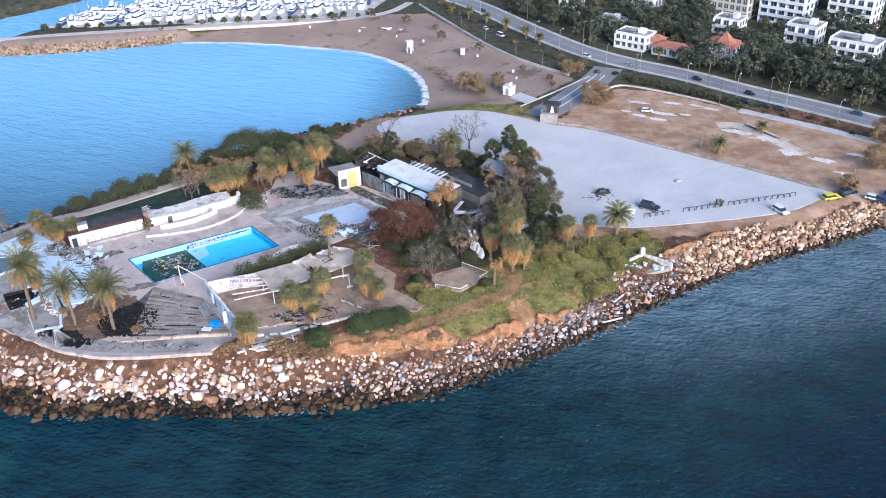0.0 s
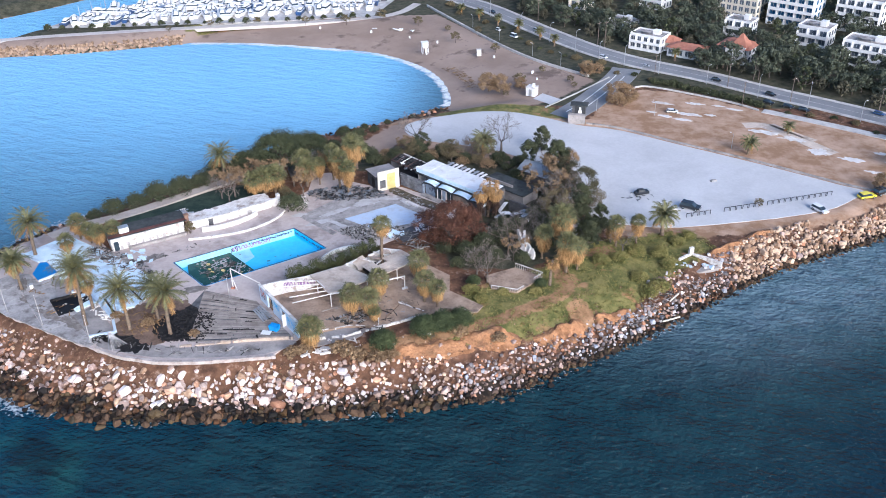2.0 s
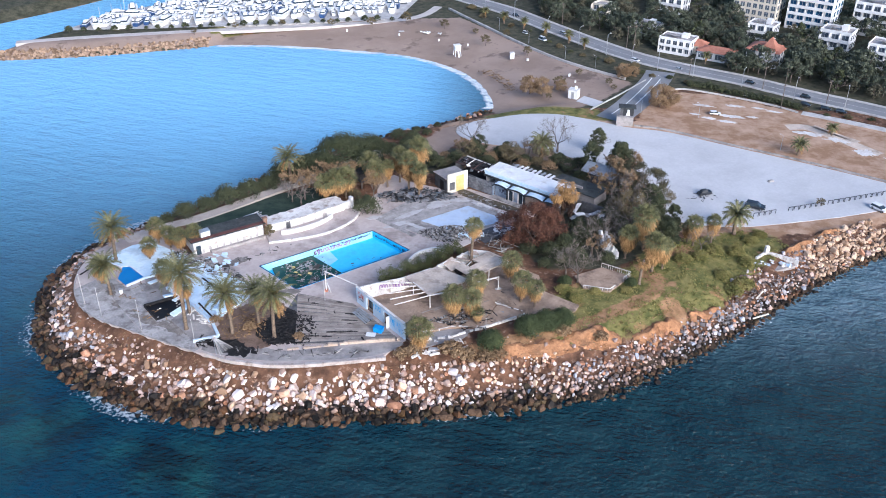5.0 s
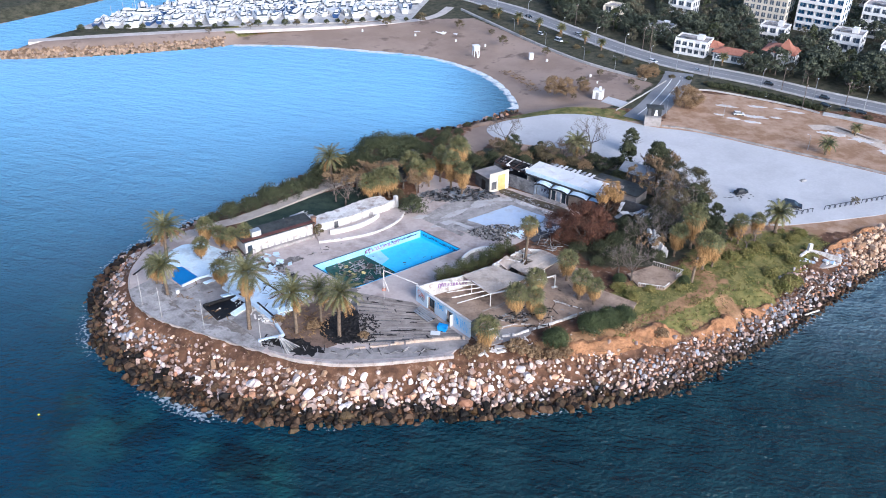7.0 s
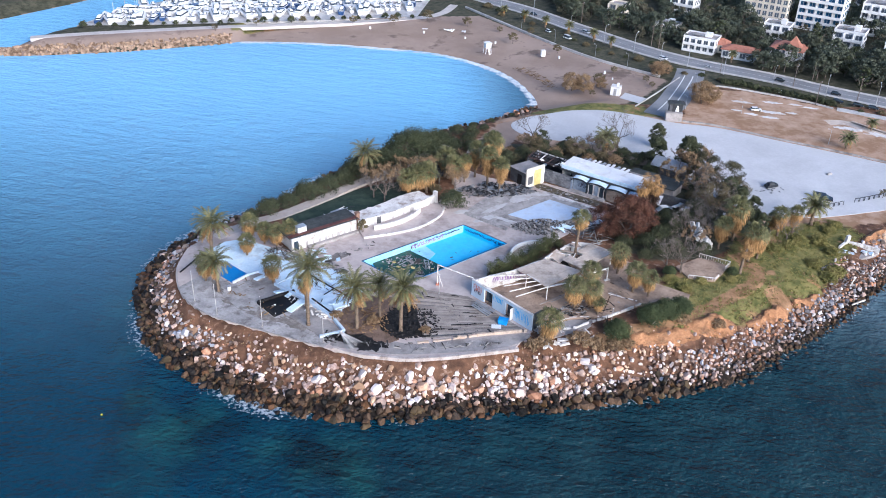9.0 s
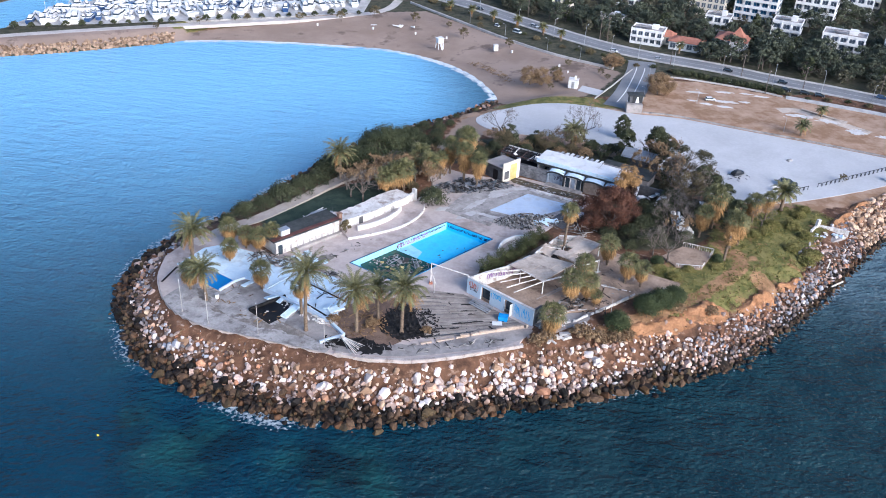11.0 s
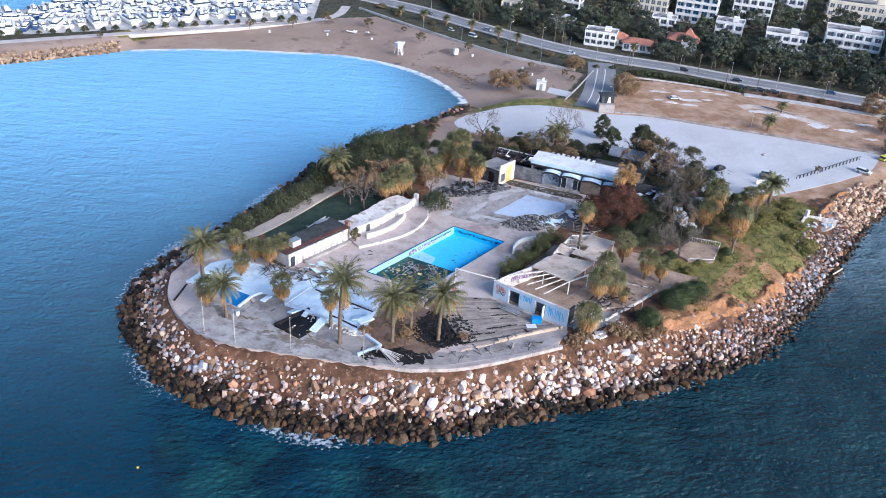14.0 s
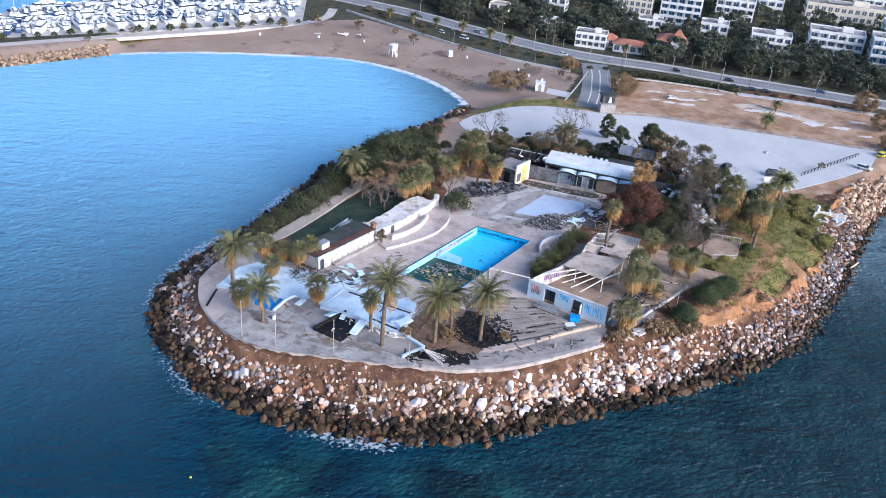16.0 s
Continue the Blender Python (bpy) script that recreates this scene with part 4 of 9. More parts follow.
tagged(solid("rock_mole", mole, M_ROCK_JETTY), "ochre boulder mole along the bay", "rocks", kind="structure")

# ================= palms =================
def frond(sh, base, yaw, pitch, length, droop, leaflet, pairs=13, twist=0.5):
    """A feather leaf: an arching rib with leaflets on both sides."""
    pts, p, a = [], Vector(base), pitch
    seg = 7
    for i in range(seg + 1):
        pts.append(p.copy())
        p = p + Vector((math.cos(yaw) * math.cos(a), math.sin(yaw) * math.cos(a), math.sin(a))) * (length / seg)
        a -= droop / seg * (0.5 + i / seg)
    side = Vector((-math.sin(yaw), math.cos(yaw), 0))
    w = 0.035
    k = len(sh.v)
    for i, q in enumerate(pts):
        t = w * (1 - i / (seg + 1))
        sh.v.extend([tuple(q - side * t), tuple(q + side * t)])
    for i in range(seg):
        sh.f.append((k + 2 * i, k + 2 * i + 1, k + 2 * i + 3, k + 2 * i + 2))
    for j in range(pairs):
        t = 0.12 + 0.88 * j / (pairs - 1)
        i = min(int(t * seg), seg - 1)
        q = pts[i].lerp(pts[i + 1], t * seg - i)
        fwd = (pts[i + 1] - pts[i]).normalized()
        ln = leaflet * (0.45 + 0.9 * math.sin(math.pi * min(t * 0.85 + 0.1, 1))) * random.uniform(0.8, 1.15)
        for sgn in (-1, 1):
            tip = q + side * (sgn * ln * 0.75) + fwd * (ln * 0.6) - Vector((0, 0, ln * random.uniform(0.1, twist)))
            k = len(sh.v)
            sh.v.extend([tuple(q - fwd * 0.06), tuple(q + fwd * 0.06), tuple(tip)])
            sh.f.append((k, k + 1, k + 2))


def fan(sh, base, yaw, pitch, stalk, radius, hang=0.0, fingers=17):
    """A fan leaf: a stalk and a serrated, slightly folded fan."""
    d = Vector((math.cos(yaw) * math.cos(pitch), math.sin(yaw) * math.cos(pitch), math.sin(pitch)))
    side = Vector((-math.sin(yaw), math.cos(yaw), 0))
    up = d.cross(side) * -1
    p, q = Vector(base), Vector(base) + d * stalk
    k = len(sh.v)
    sh.v.extend([tuple(p - side * 0.03), tuple(p + side * 0.03), tuple(q + side * 0.03), tuple(q - side * 0.03)])
    sh.f.append((k, k + 1, k + 2, k + 3))
    for j in range(fingers):
        a = (j / (fingers - 1) - 0.5) * 3.6
        b = a + 0.15
        r = radius * (1.0 - 0.12 * abs(a)) * random.uniform(0.85, 1.1)
        fold = 0.10 * (1 if j % 2 else -1)
        tip = q + d * (math.cos(a) * r) + side * (math.sin(a) * r) + up * fold * r - Vector((0, 0, r * (0.25 + hang) * random.uniform(0.6, 1.3)))
        e1 = q + (d * math.cos(a - 0.10) + side * math.sin(a - 0.10)) * r * 0.55 + up * fold * 0.3
        e2 = q + (d * math.cos(b - 0.05) + side * math.sin(b - 0.05)) * r * 0.55 - up * fold * 0.3
        k = len(sh.v)
        sh.v.extend([tuple(q), tuple(e1), tuple(tip), tuple(e2)])
        sh.f.append((k, k + 1, k + 2, k + 3))


def palm_trunk(height, r0, r1, lean):
    sh = Shape()
    pts, radii = [], []
    n = 9
    for i in range(n + 1):
        t = i / n
        pts.append((lean * t * t, 0.15 * lean * math.sin(3 * t), -0.3 + (height + 0.3) * t))
        radii.append((r0 * (1 - t) + r1 * t) * (1.25 if i == 0 else 1.0) * (1 + 0.08 * (-1) ** i))
    sh.tube(pts, radii, 8)
    return sh, Vector(pts[-1])


def feather_palm(height, span, lean=0.3, dry=22, green=62, label=""):
    """Date palm: rough trunk, arching feather leaves, dry leaves hanging under the crown."""
    ob = thing("palm_tree", (0, 0, 0), label or "tall date palm with arching grey-green fronds", "palm tree")
    sh, top = palm_trunk(height, 0.32, 0.27, lean)
    part("trunk", sh, M_BARK, ob, "rough ringed brown trunk", True)
    sh = Shape()
    for i in range(green):
        t = i / green
        frond(sh, top, i * 2.399963, 1.35 - 1.45 * t ** 0.9 + random.uniform(-0.12, 0.12), span * random.uniform(0.85, 1.08), random.uniform(1.1, 1.9), 0.56, 26)
    part("crown", sh, M_FROND, ob, "green feather fronds")
    sh = Shape()
    for i in range(int(dry * 1.5)):
        frond(sh, top - Vector((0, 0, 0.25)), i * 2.1, random.uniform(-1.2, 0.12), span * random.uniform(0.55, 0.95), random.uniform(0.4, 1.0), 0.46, 13)
    part("dry_skirt", sh, M_FROND_DRY, ob, "hanging dry ochre fronds")
    return ob


def fan_palm(height, span, skirt, lean=0.2, green=34, dead=False, label=""):
    """Fan palm with a thick skirt of dry leaves."""
    span *= 1.28 if height < 7 else 1.1
    ob = thing("palm_tree", (0, 0, 0), label or "fan palm with a thick ochre skirt of dead leaves", "palm tree")
    sh, top = palm_trunk(height, 0.30, 0.22, lean)
    part("trunk", sh, M_BARK, ob, "fibrous brown trunk", True)
    if not dead:
        sh = Shape()
        for i in range(int(green * 1.05)):
            t = i / (green * 1.05)
            fan(sh, top, i * 2.399963, 1.40 - 1.58 * t ** 0.85 + random.uniform(-0.15, 0.15), span * 0.50 * random.uniform(0.75, 1.1), span * 0.48, 0.22, 13)
        part("crown", sh, M_FROND, ob, "olive-green fan leaves")
    sh = Shape()
    for i in range(int(84 * max(skirt, 0.6) / 2)):
        t = random.random() ** 1.3
        fan(sh, top - Vector((0, 0, 0.15 + t * skirt)), i * 2.399963, random.uniform(-1.1, 0.0) - 0.25 * t + (0.3 if dead else 0), span * (0.44 - 0.16 * t) * random.uniform(0.8, 1.2), span * (0.38 - 0.12 * t), 0.35, 11)
    part("dry_skirt", sh, M_FROND_DRY, ob, "shaggy dead ochre leaves")
    if dead and height > 7:
        sh = Shape()
        for i in range(60):
            t = random.random()
            fan(sh, top - Vector((lean * 0.7 * t, 0, 1.2 + 3.6 * t)), i * 2.399963, random.uniform(-1.3, -0.6), span * (0.30 - 0.10 * t), span * 0.34, 0.4, 9)
        part("scorched_skirt", sh, M_FROND_SCORCHED, ob, "dark scorched leaves hanging on the trunk")
    return ob


def spread(template, spots, group=""):
    """Stands a thing on the first spot and copies of it on the others: x, y, z, size, turn."""
    for i, (x, y, z, s, turn) in enumerate(spots):
        m = pose(x, y, z, 0, 0, turn) @ Matrix.Diagonal((s, s, s, 1))
        if i == 0:
            template.matrix_basis = m
            if group:
                template["group"] = group
        else:
            copy_thing(template, m)


Z = 4.08
G = "palms on the headland"
spread(feather_palm(11.0, 4.7, 0.5, 30, 50, "very tall date palm with broad arching crown"), [(-84.9, 112.3, Z, 1.0, 20)], G)
spread(feather_palm(8.2, 4.1, -0.4, 36, 48), [(-77.0, 111.4, Z, 1.0, 60), (-69.9, 110.6, Z, 1.02, 190), (-73.3, 114.5, Z, 0.78, 300)], G)
spread(feather_palm(6.6, 4.0, 0.4, 20, 44), [(-104.4, 134.0, Z, 1.05, 0), (-101.1, 122.3, Z, 0.85, 140), (-77.3, 166.8, 4.0, 0.95, 250)], G)
spread(feather_palm(3.3, 2.9, 0.2, 12, 40, "short date palm with pale green crown"), [(15.0, 150.0, 3.0, 1.2, 90), (40.2, 189.2, 2.5, 0.72, 45), (52.5, 201.4, 2.5, 0.55, 200), (-21.5, 184.5, 2.8, 1.0, 30)], G)
spread(fan_palm(5.2, 2.7, 2.2), [(-104.0, 125.8, Z, 0.72, 40), (-98.1, 134.4, Z, 0.85, 0), (-92.2, 125.0, Z, 1.0, 70), (-98.3, 140.4, Z, 1.0, 130), (-93.0, 137.5, Z, 0.92, 200), (-90.8, 139.0, Z, 0.92, 30), (-95.5, 138.9, Z, 0.85, 310)], G)
spread(fan_palm(9.6, 2.1, 1.3, 0.4, 30, label="slender tall fan palm with small crown"), [(-37.8, 132.0, Z, 1.0, 0)], G)
spread(fan_palm(5.4, 2.45, 2.1, -0.3), [(-40.5, 116.6, Z, 0.88, 0), (-37.8, 116.7, Z, 0.92, 100), (-36.7, 121.9, Z, 0.95, 10), (-36.8, 115.0, Z, 0.55, 220), (-30.5, 128.2, Z, 0.98, 40), (-29.2, 122.0, Z, 0.95, 160), (-26.8, 120.6, Z, 0.80, 280)], G)
spread(fan_palm(6.0, 1.7, 1.3, 0.2, 26, label="slender fan palm with an ochre skirt beside the basin"), [(-85.6, 116.8, Z, 0.95, 250)], G)
spread(fan_palm(3.9, 2.5, 2.0, 0.2, 36, label="squat fan palm with a spreading crown"), [(-46.1, 108.6, 4.0, 0.95, 60)], G)
spread(fan_palm(8.4, 2.9, 4.0, 0.2, 40, label="massive fan palm with long ochre skirt"), [(-48.9, 161.0, Z, 0.78, 0), (-51.2, 163.8, Z, 1.12, 90), (-49.3, 170.5, 4.0, 1.22, 200), (-53.5, 168.5, 4.0, 1.05, 300), (-56.0, 166.0, 4.0, 0.8, 20)], G)
spread(fan_palm(7.6, 2.7, 1.5, 0.3, 22, True, "leaning palm with a dry tan drooping crown"), [(-19.2, 153.4, 4.0, 1.02, 0), (-17.6, 152.2, 4.0, 0.85, 130), (-20.6, 152.4, 4.0, 0.8, 250)], G)
spread(fan_palm(6.8, 2.5, 3.4, -0.3, 36), [(-4.9, 140.8, 3.9, 1.08, 0), (-4.6, 133.0, 4.0, 0.85, 80), (-8.8, 137.6, 4.0, 0.72, 190), (9.6, 146.4, 2.9, 0.60, 250), (5.4, 144.0, 3.2, 0.68, 330), (4.6, 145.6, 3.0, 0.5, 30), (-2.5, 134.0, 3.8, 0.7, 10)], G)
spread(fan_palm(5.2, 1.6, 0.9, 0.3, 10, True, "small dead palm with brown star-shaped crown"), [(-7.6, 128.6, 4.0, 1.0, 0)], G)


spread(fan_palm(4.6, 2.5, 1.3, 0.2, 34, label="bushy fan palm with brown dead leaves below"), [(-66.4, 159.6, 4.0, 1.05, 0), (-64.4, 160.6, 4.0, 1.0, 90), (-68.2, 158.8, 4.0, 0.9, 200), (-58.6, 165.0, 4.0, 0.95, 300), (-60.2, 168.6, 4.0, 1.0, 20), (-49.4, 175.0, 3.8, 1.1, 120)], G)

# ================= trees and shrubs =================
def leaf_cloud(sh, centres, radii, per, size, flat=0.8):
    """Clumps of small leaf blades round each centre."""
    n = len(centres) * per
    c = np.repeat(np.array(centres), per, 0)
    r = np.repeat(np.array(radii), per)
    d = rng.normal(size=(n, 3))
    d /= np.linalg.norm(d, axis=1, keepdims=True)
    p = c + d * (r * rng.uniform(0.45, 1.05, n))[:, None] * (1, 1, flat)
    nrm = d + rng.normal(size=(n, 3)) * 0.42
    a = np.cross(nrm, rng.normal(size=(n, 3)))
    a /= np.linalg.norm(a, axis=1, keepdims=True) + 1e-9
    b = np.cross(nrm, a)
    b /= np.linalg.norm(b, axis=1, keepdims=True) + 1e-9
    s = (size * rng.uniform(0.6, 1.3, n))[:, None]
    blade = np.stack([p + a * s * 1.1, p - a * s * 0.6 + b * s * 0.75, p - a * s * 0.6 - b * s * 0.75], 1).reshape(-1, 3)
    sh.arrays(blade, np.arange(3 * n).reshape(-1, 3))


def limbs(sh, start, direction, length, radius, depth, tips, spread_=0.6):
    """A limb that forks, thinner each time."""
    d = Vector(direction).normalized()
    mid = Vector(start) + d * length * 0.5 + Vector(rng.normal(size=3).tolist()) * length * 0.06
    end = Vector(start) + d * length + Vector(rng.normal(size=3).tolist()) * length * 0.08
    sh.tube([start, mid, end], [radius, radius * 0.8, radius * 0.62], 5 if radius > 0.04 else 3)
    if depth == 0:
        tips.append(tuple(end))
        return
    for _ in range(3 if depth > 1 else 2):
        e = d + Vector(rng.normal(size=3).tolist()) * spread_ + Vector((0, 0, 0.15))
        limbs(sh, end, e, length * random.uniform(0.62, 0.8), radius * 0.6, depth - 1, tips, spread_)


def leafy_tree(name, height, width, trunk, leaf, label, category="tree", clumps=34, per=60, size=0.24, flat=0.75, low=0.35, umbrella=False, bark=None, fine=2.4):
    ob = thing(name, (0, 0, 0), label, category)
    sh, tips = Shape(), []
    sh.tube([(0, 0, -0.3), (0.05, 0, trunk * 0.5), (0.1, 0.05, trunk)], [0.05 * height * 0.6, 0.04 * height * 0.55, 0.032 * height * 0.5], 7)
    for i in range(5):
        a = i * 1.2566 + random.random()
        limbs(sh, (0.1, 0.05, trunk), (math.cos(a), math.sin(a), 0.9), (height - trunk) * 0.38, 0.012 * height, 1, tips, 0.4)
    part("trunk", sh, bark or M_WOOD, ob, "", True)
    sh = Shape()
    cs, rs = [], []
    for i in range(clumps):
        a, u = i * 2.399963, (i + 0.5) / clumps
        if umbrella:
            r = width / 2 * math.sqrt(u) * random.uniform(0.8, 1.05)
            z = height * (1 - low) + height * low * (1 - (2 * r / width) ** 2) * random.uniform(0.55, 1.0)
        else:
            z01 = random.random()
            r = width / 2 * math.sqrt(max(0.05, 1 - (2 * z01 - 0.9) ** 2)) * math.sqrt(random.uniform(0.25, 1.0))
            z = height * low + (height * (1 - low)) * z01 * 0.92
        cs.append((r * math.cos(a), r * math.sin(a), z))
        rs.append(width * random.uniform(0.10, 0.19))
    leaf_cloud(sh, cs, rs, int(per * fine), size / math.sqrt(fine) * 0.95, flat)
    part("crown", sh, leaf, ob, "uneven crown of small leaves")
    return ob


def bare_tree(height, label, twig=None, leafed=0):
    ob = thing("bare_tree", (0, 0, 0), label, "tree")
    sh, tips = Shape(), []
    sh.tube([(0, 0, -0.3), (0, 0, height * 0.14), (0.05, 0.05, height * 0.26)], [height * 0.035, height * 0.028, height * 0.022], 7)
    for i in range(4):
        a = i * 1.5708 + random.random()
        limbs(sh, (0.05, 0.05, height * 0.26), (math.cos(a), math.sin(a), 1.3), height * 0.27, height * 0.013, 3, tips, 0.45)
    part("trunk", sh, M_WOOD, ob, "", True)
    sh = Shape()
    for p in tips:
        for _ in range(5):
            d = Vector(rng.normal(size=3).tolist()) + Vector((0, 0, 0.4))
            q = Vector(p) + d.normalized() * height * random.uniform(0.06, 0.13)
            sh.beam(p, q, 0.02, 0.02)
    part("twig_crown", sh, twig or M_TWIG, ob, "fine bare twigs")
    if leafed:
        sh = Shape()
        leaf_cloud(sh, tips, [height * 0.05] * len(tips), leafed, 0.16)
        part("last_leaves", sh, M_LEAF_TAN, ob, "sparse brown leaves")
    return ob


def shrub(width, height, leaf, label, clumps=16, per=70, size=0.17):
    ob = thing("shrub", (0, 0, 0), label, "shrub")
    sh = Shape()
    cs = []
    for i in range(clumps):
        a, u = i * 2.399963, (i + 0.5) / clumps
        r = width / 2 * math.sqrt(u) * 0.8
        cs.append((r * math.cos(a), r * math.sin(a), height * (0.30 + 0.42 * (1 - u) + 0.12 * random.random())))
    leaf_cloud(sh, cs, [min(width, height * 1.4) * random.uniform(0.15, 0.29) for _ in cs], int(per * 1.6), size * 0.78)
    part("foliage", sh, leaf, ob)
    sh = Shape()
    for i in range(5):
        a = i * 1.2566
        sh.tube([(0, 0, -0.2), (math.cos(a) * width * 0.2, math.sin(a) * width * 0.2, height * 0.5)], [0.05, 0.02], 4)
    part("woody_base", sh, M_WOOD, ob)
    return ob


def rise(x, y):
    return ground_z(x, y) - 0.05


def on_ground(spots):
    return [(x, y, rise(x, y), s, turn) for x, y, s, turn in spots]


spread(leafy_tree("pine_tree", 9.5, 13.0, 4.5, M_LEAF_PINE, "broad umbrella pine with dense dark green crown", clumps=70, per=90, size=0.26, umbrella=True, low=0.55), on_ground([(-67.0, 175.5, 1.0, 0), (-72.5, 171.0, 0.7, 90), (-61.5, 179.5, 0.8, 200)]))
spread(leafy_tree("olive_tree", 6.6, 6.8, 1.8, M_LEAF_OLIVE, "brown-green garden tree with thin crown", clumps=30, per=60, size=0.2), on_ground([(-5.5, 151.5, 1.1, 160), (-28.5, 182.0, 0.75, 40), (-21.0, 184.0, 0.8, 80), (1.5, 159.0, 0.8, 200), (-38.5, 182.5, 0.7, 10)]))
spread(bare_tree(6.8, "bare grey winter tree with fine twigs"), on_ground([(-73.2, 156.3, 1.0, 0), (-18.6, 128.9, 1.05, 60), (-20.5, 131.5, 0.8, 200), (-6.5, 149.0, 1.15, 120), (-15.0, 138.5, 1.1, 250), (-12.0, 143.0, 1.0, 40), (-5.0, 157.0, 1.3, 10), (-37.5, 191.8, 1.15, 100), (-17.1, 189.0, 1.3, 200), (-9.0, 143.5, 0.9, 160), (-24.5, 183.0, 0.9, 20), (-75.5, 158.5, 0.8, 310), (6.5, 142.0, 0.7, 90)]))
spread(bare_tree(6.0, "winter tree with sparse tan-brown leaves", M_LEAF_TAN, 12), on_ground([(-58.5, 160.5, 1.0, 30), (-14.0, 136.5, 0.9, 70), (-6.5, 161.0, 1.3, 150), (-76.2, 162.0, 1.05, 0), (-73.0, 159.6, 1.15, 80), (-69.5, 162.0, 1.2, 160), (-65.5, 163.0, 1.15, 220), (-61.5, 165.0, 1.15, 290), (-71.5, 164.0, 1.0, 20), (-57.3, 168.6, 1.0, 130), (-3.5, 162.0, 1.1, 200), (-5.0, 171.0, 1.5, 10), (-8.0, 167.5, 1.2, 140), (-40.0, 186.0, 0.8, 60), (-24.0, 185.5, 0.8, 20)]))
spread(leafy_tree("russet_tree", 8.2, 9.0, 1.2, M_LEAF_RED, "broad tree with dark russet-red leaves", clumps=52, per=80, size=0.2, low=0.15), on_ground([(-26.0, 142.2, 1.10, 0), (-29.8, 143.0, 0.74, 110), (-22.6, 143.6, 0.74, 220)]))
spread(leafy_tree("dark_tree", 8.6, 5.2, 1.5, M_LEAF_DARK, "dense dark evergreen tree", clumps=56, per=90, size=0.22, low=0.10), on_ground([(-10.8, 177.0, 0.95, 0), (-4.8, 173.6, 1.22, 70), (-0.8, 150.8, 0.95, 200), (-3.5, 174.0, 0.9, 20), (-0.5, 157.5, 0.9, 140), (0.2, 141.5, 0.75, 60), (-7.6, 189.0, 0.8, 300), (3.0, 152.0, 0.7, 30)]))
spread(leafy_tree("eucalyptus_tree", 10.5, 6.6, 3.0, M_LEAF_EUCALYPT, "tall eucalyptus with loose olive crown", clumps=40, per=65, size=0.22, low=0.25), on_ground([(0.6, 160.6, 0.92, 0), (-3.6, 168.0, 0.9, 120), (-2.0, 165.5, 0.9, 210)]))
spread(shrub(4.5, 3.6, M_LEAF_DARK, "dense dark green shrub", 20, 100, 0.16), on_ground(
    [(-85.6, 161.8, 1.3, 0), (-89.4, 158.2, 1.05, 40), (-92.9, 155.2, 0.8, 80), (-96.4, 152.0, 0.85, 120), (-99.6, 149.6, 0.55, 10), (-82.0, 165.4, 0.9, 60), (-79.6, 169.9, 1.2, 150), (-75.0, 174.5, 1.1, 200)]))
spread(shrub(4.5, 3.6, M_LEAF_DARK, "dense dark green shrub", 18, 100, 0.16), on_ground(
    [
     (-71.0, 179.0, 1.0, 250), (-66.0, 184.0, 1.0, 300), (-61.5, 189.5, 1.0, 20), (-56.0, 195.5, 0.9, 90), (-51.5, 200.0, 0.55, 30), (-46.5, 204.5, 0.4, 170), (-40.5, 209.5, 0.35, 210),
     (-59.2, 153.6, 1.3, 300), (-36.8, 185.0, 1.25, 20), (-31.0, 186.0, 0.9, 70), (-41.5, 180.0, 1.0, 160), (-25.5, 182.0, 0.8, 210), (-17.5, 181.5, 1.0, 250), (-34.0, 179.5, 0.9, 0), (-13.0, 180.0, 0.9, 50), (-45.5, 177.0, 1.0, 300), (-5.0, 163.5, 1.2, 90),
     (-13.0, 172.5, 1.0, 10), (-16.5, 148.0, 0.9, 130), (-21.0, 135.5, 0.8, 50), (-57.5, 177.5, 1.0, 90), (-47.6, 182.5, 1.0, 140), (-57.0, 187.0, 0.9, 200), (-53.4, 190.6, 0.9, 40), (-53.6, 186.4, 0.8, 100), (-52.2, 194.6, 0.85, 250), (-48.8, 198.4, 0.6, 10), (-50.2, 187.6, 0.7, 330)]))
spread(shrub(3.8, 3.0, M_LEAF_BUSH, "rounded clipped dark green bush", 40, 190, 0.11), on_ground([(-34.6, 109.6, 1.1, 0), (-28.4, 113.0, 1.1, 90), (-25.4, 114.2, 1.1, 200), (-22.6, 115.6, 1.0, 40), (-9.2, 128.2, 0.5, 10), (-21.0, 128.0, 0.6, 70)]))
spread(shrub(3.2, 1.7, M_LEAF_TAN, "dry brownish winter scrub", 12, 60), on_ground(
    [(-41.2, 107.8, 1.35, 0), (-38.6, 107.2, 0.9, 10), (-35.5, 107.2, 0.8, 50), (-48.5, 106.5, 0.8, 100), (-24.5, 117.0, 0.9, 150), (-46.8, 107.4, 0.7, 30), (-33.4, 108.0, 0.8, 210), (-22.8, 113.6, 0.8, 260), (-16.4, 113.6, 0.7, 300), (-66.0, 110.5, 0.5, 10), (-74.5, 112.8, 0.6, 60), (-80.5, 114.5, 0.6, 90)]))
spread(shrub(3.6, 1.5, M_GRASS, "low yellow-green grassy shrub", 24, 70, 0.13), on_ground(
    [(9.8, 129.5, 1.15, 0), (12.0, 131.5, 1.1, 60), (8.5, 133.0, 0.9, 120), (-15.8, 125.6, 0.6, 180), (-21.4, 125.8, 0.8, 240), (13.5, 142.5, 1.0, 300), (9.0, 142.0, 1.0, 30), (17.5, 147.0, 0.8, 90), (5.5, 138.5, 0.9, 150), (2.0, 137.0, 0.9, 210), (14.5, 138.5, 0.8, 10), (-10.2, 126.0, 0.6, 50), (20.0, 149.5, 0.7, 80), (-19.5, 123.2, 0.7, 20)]))
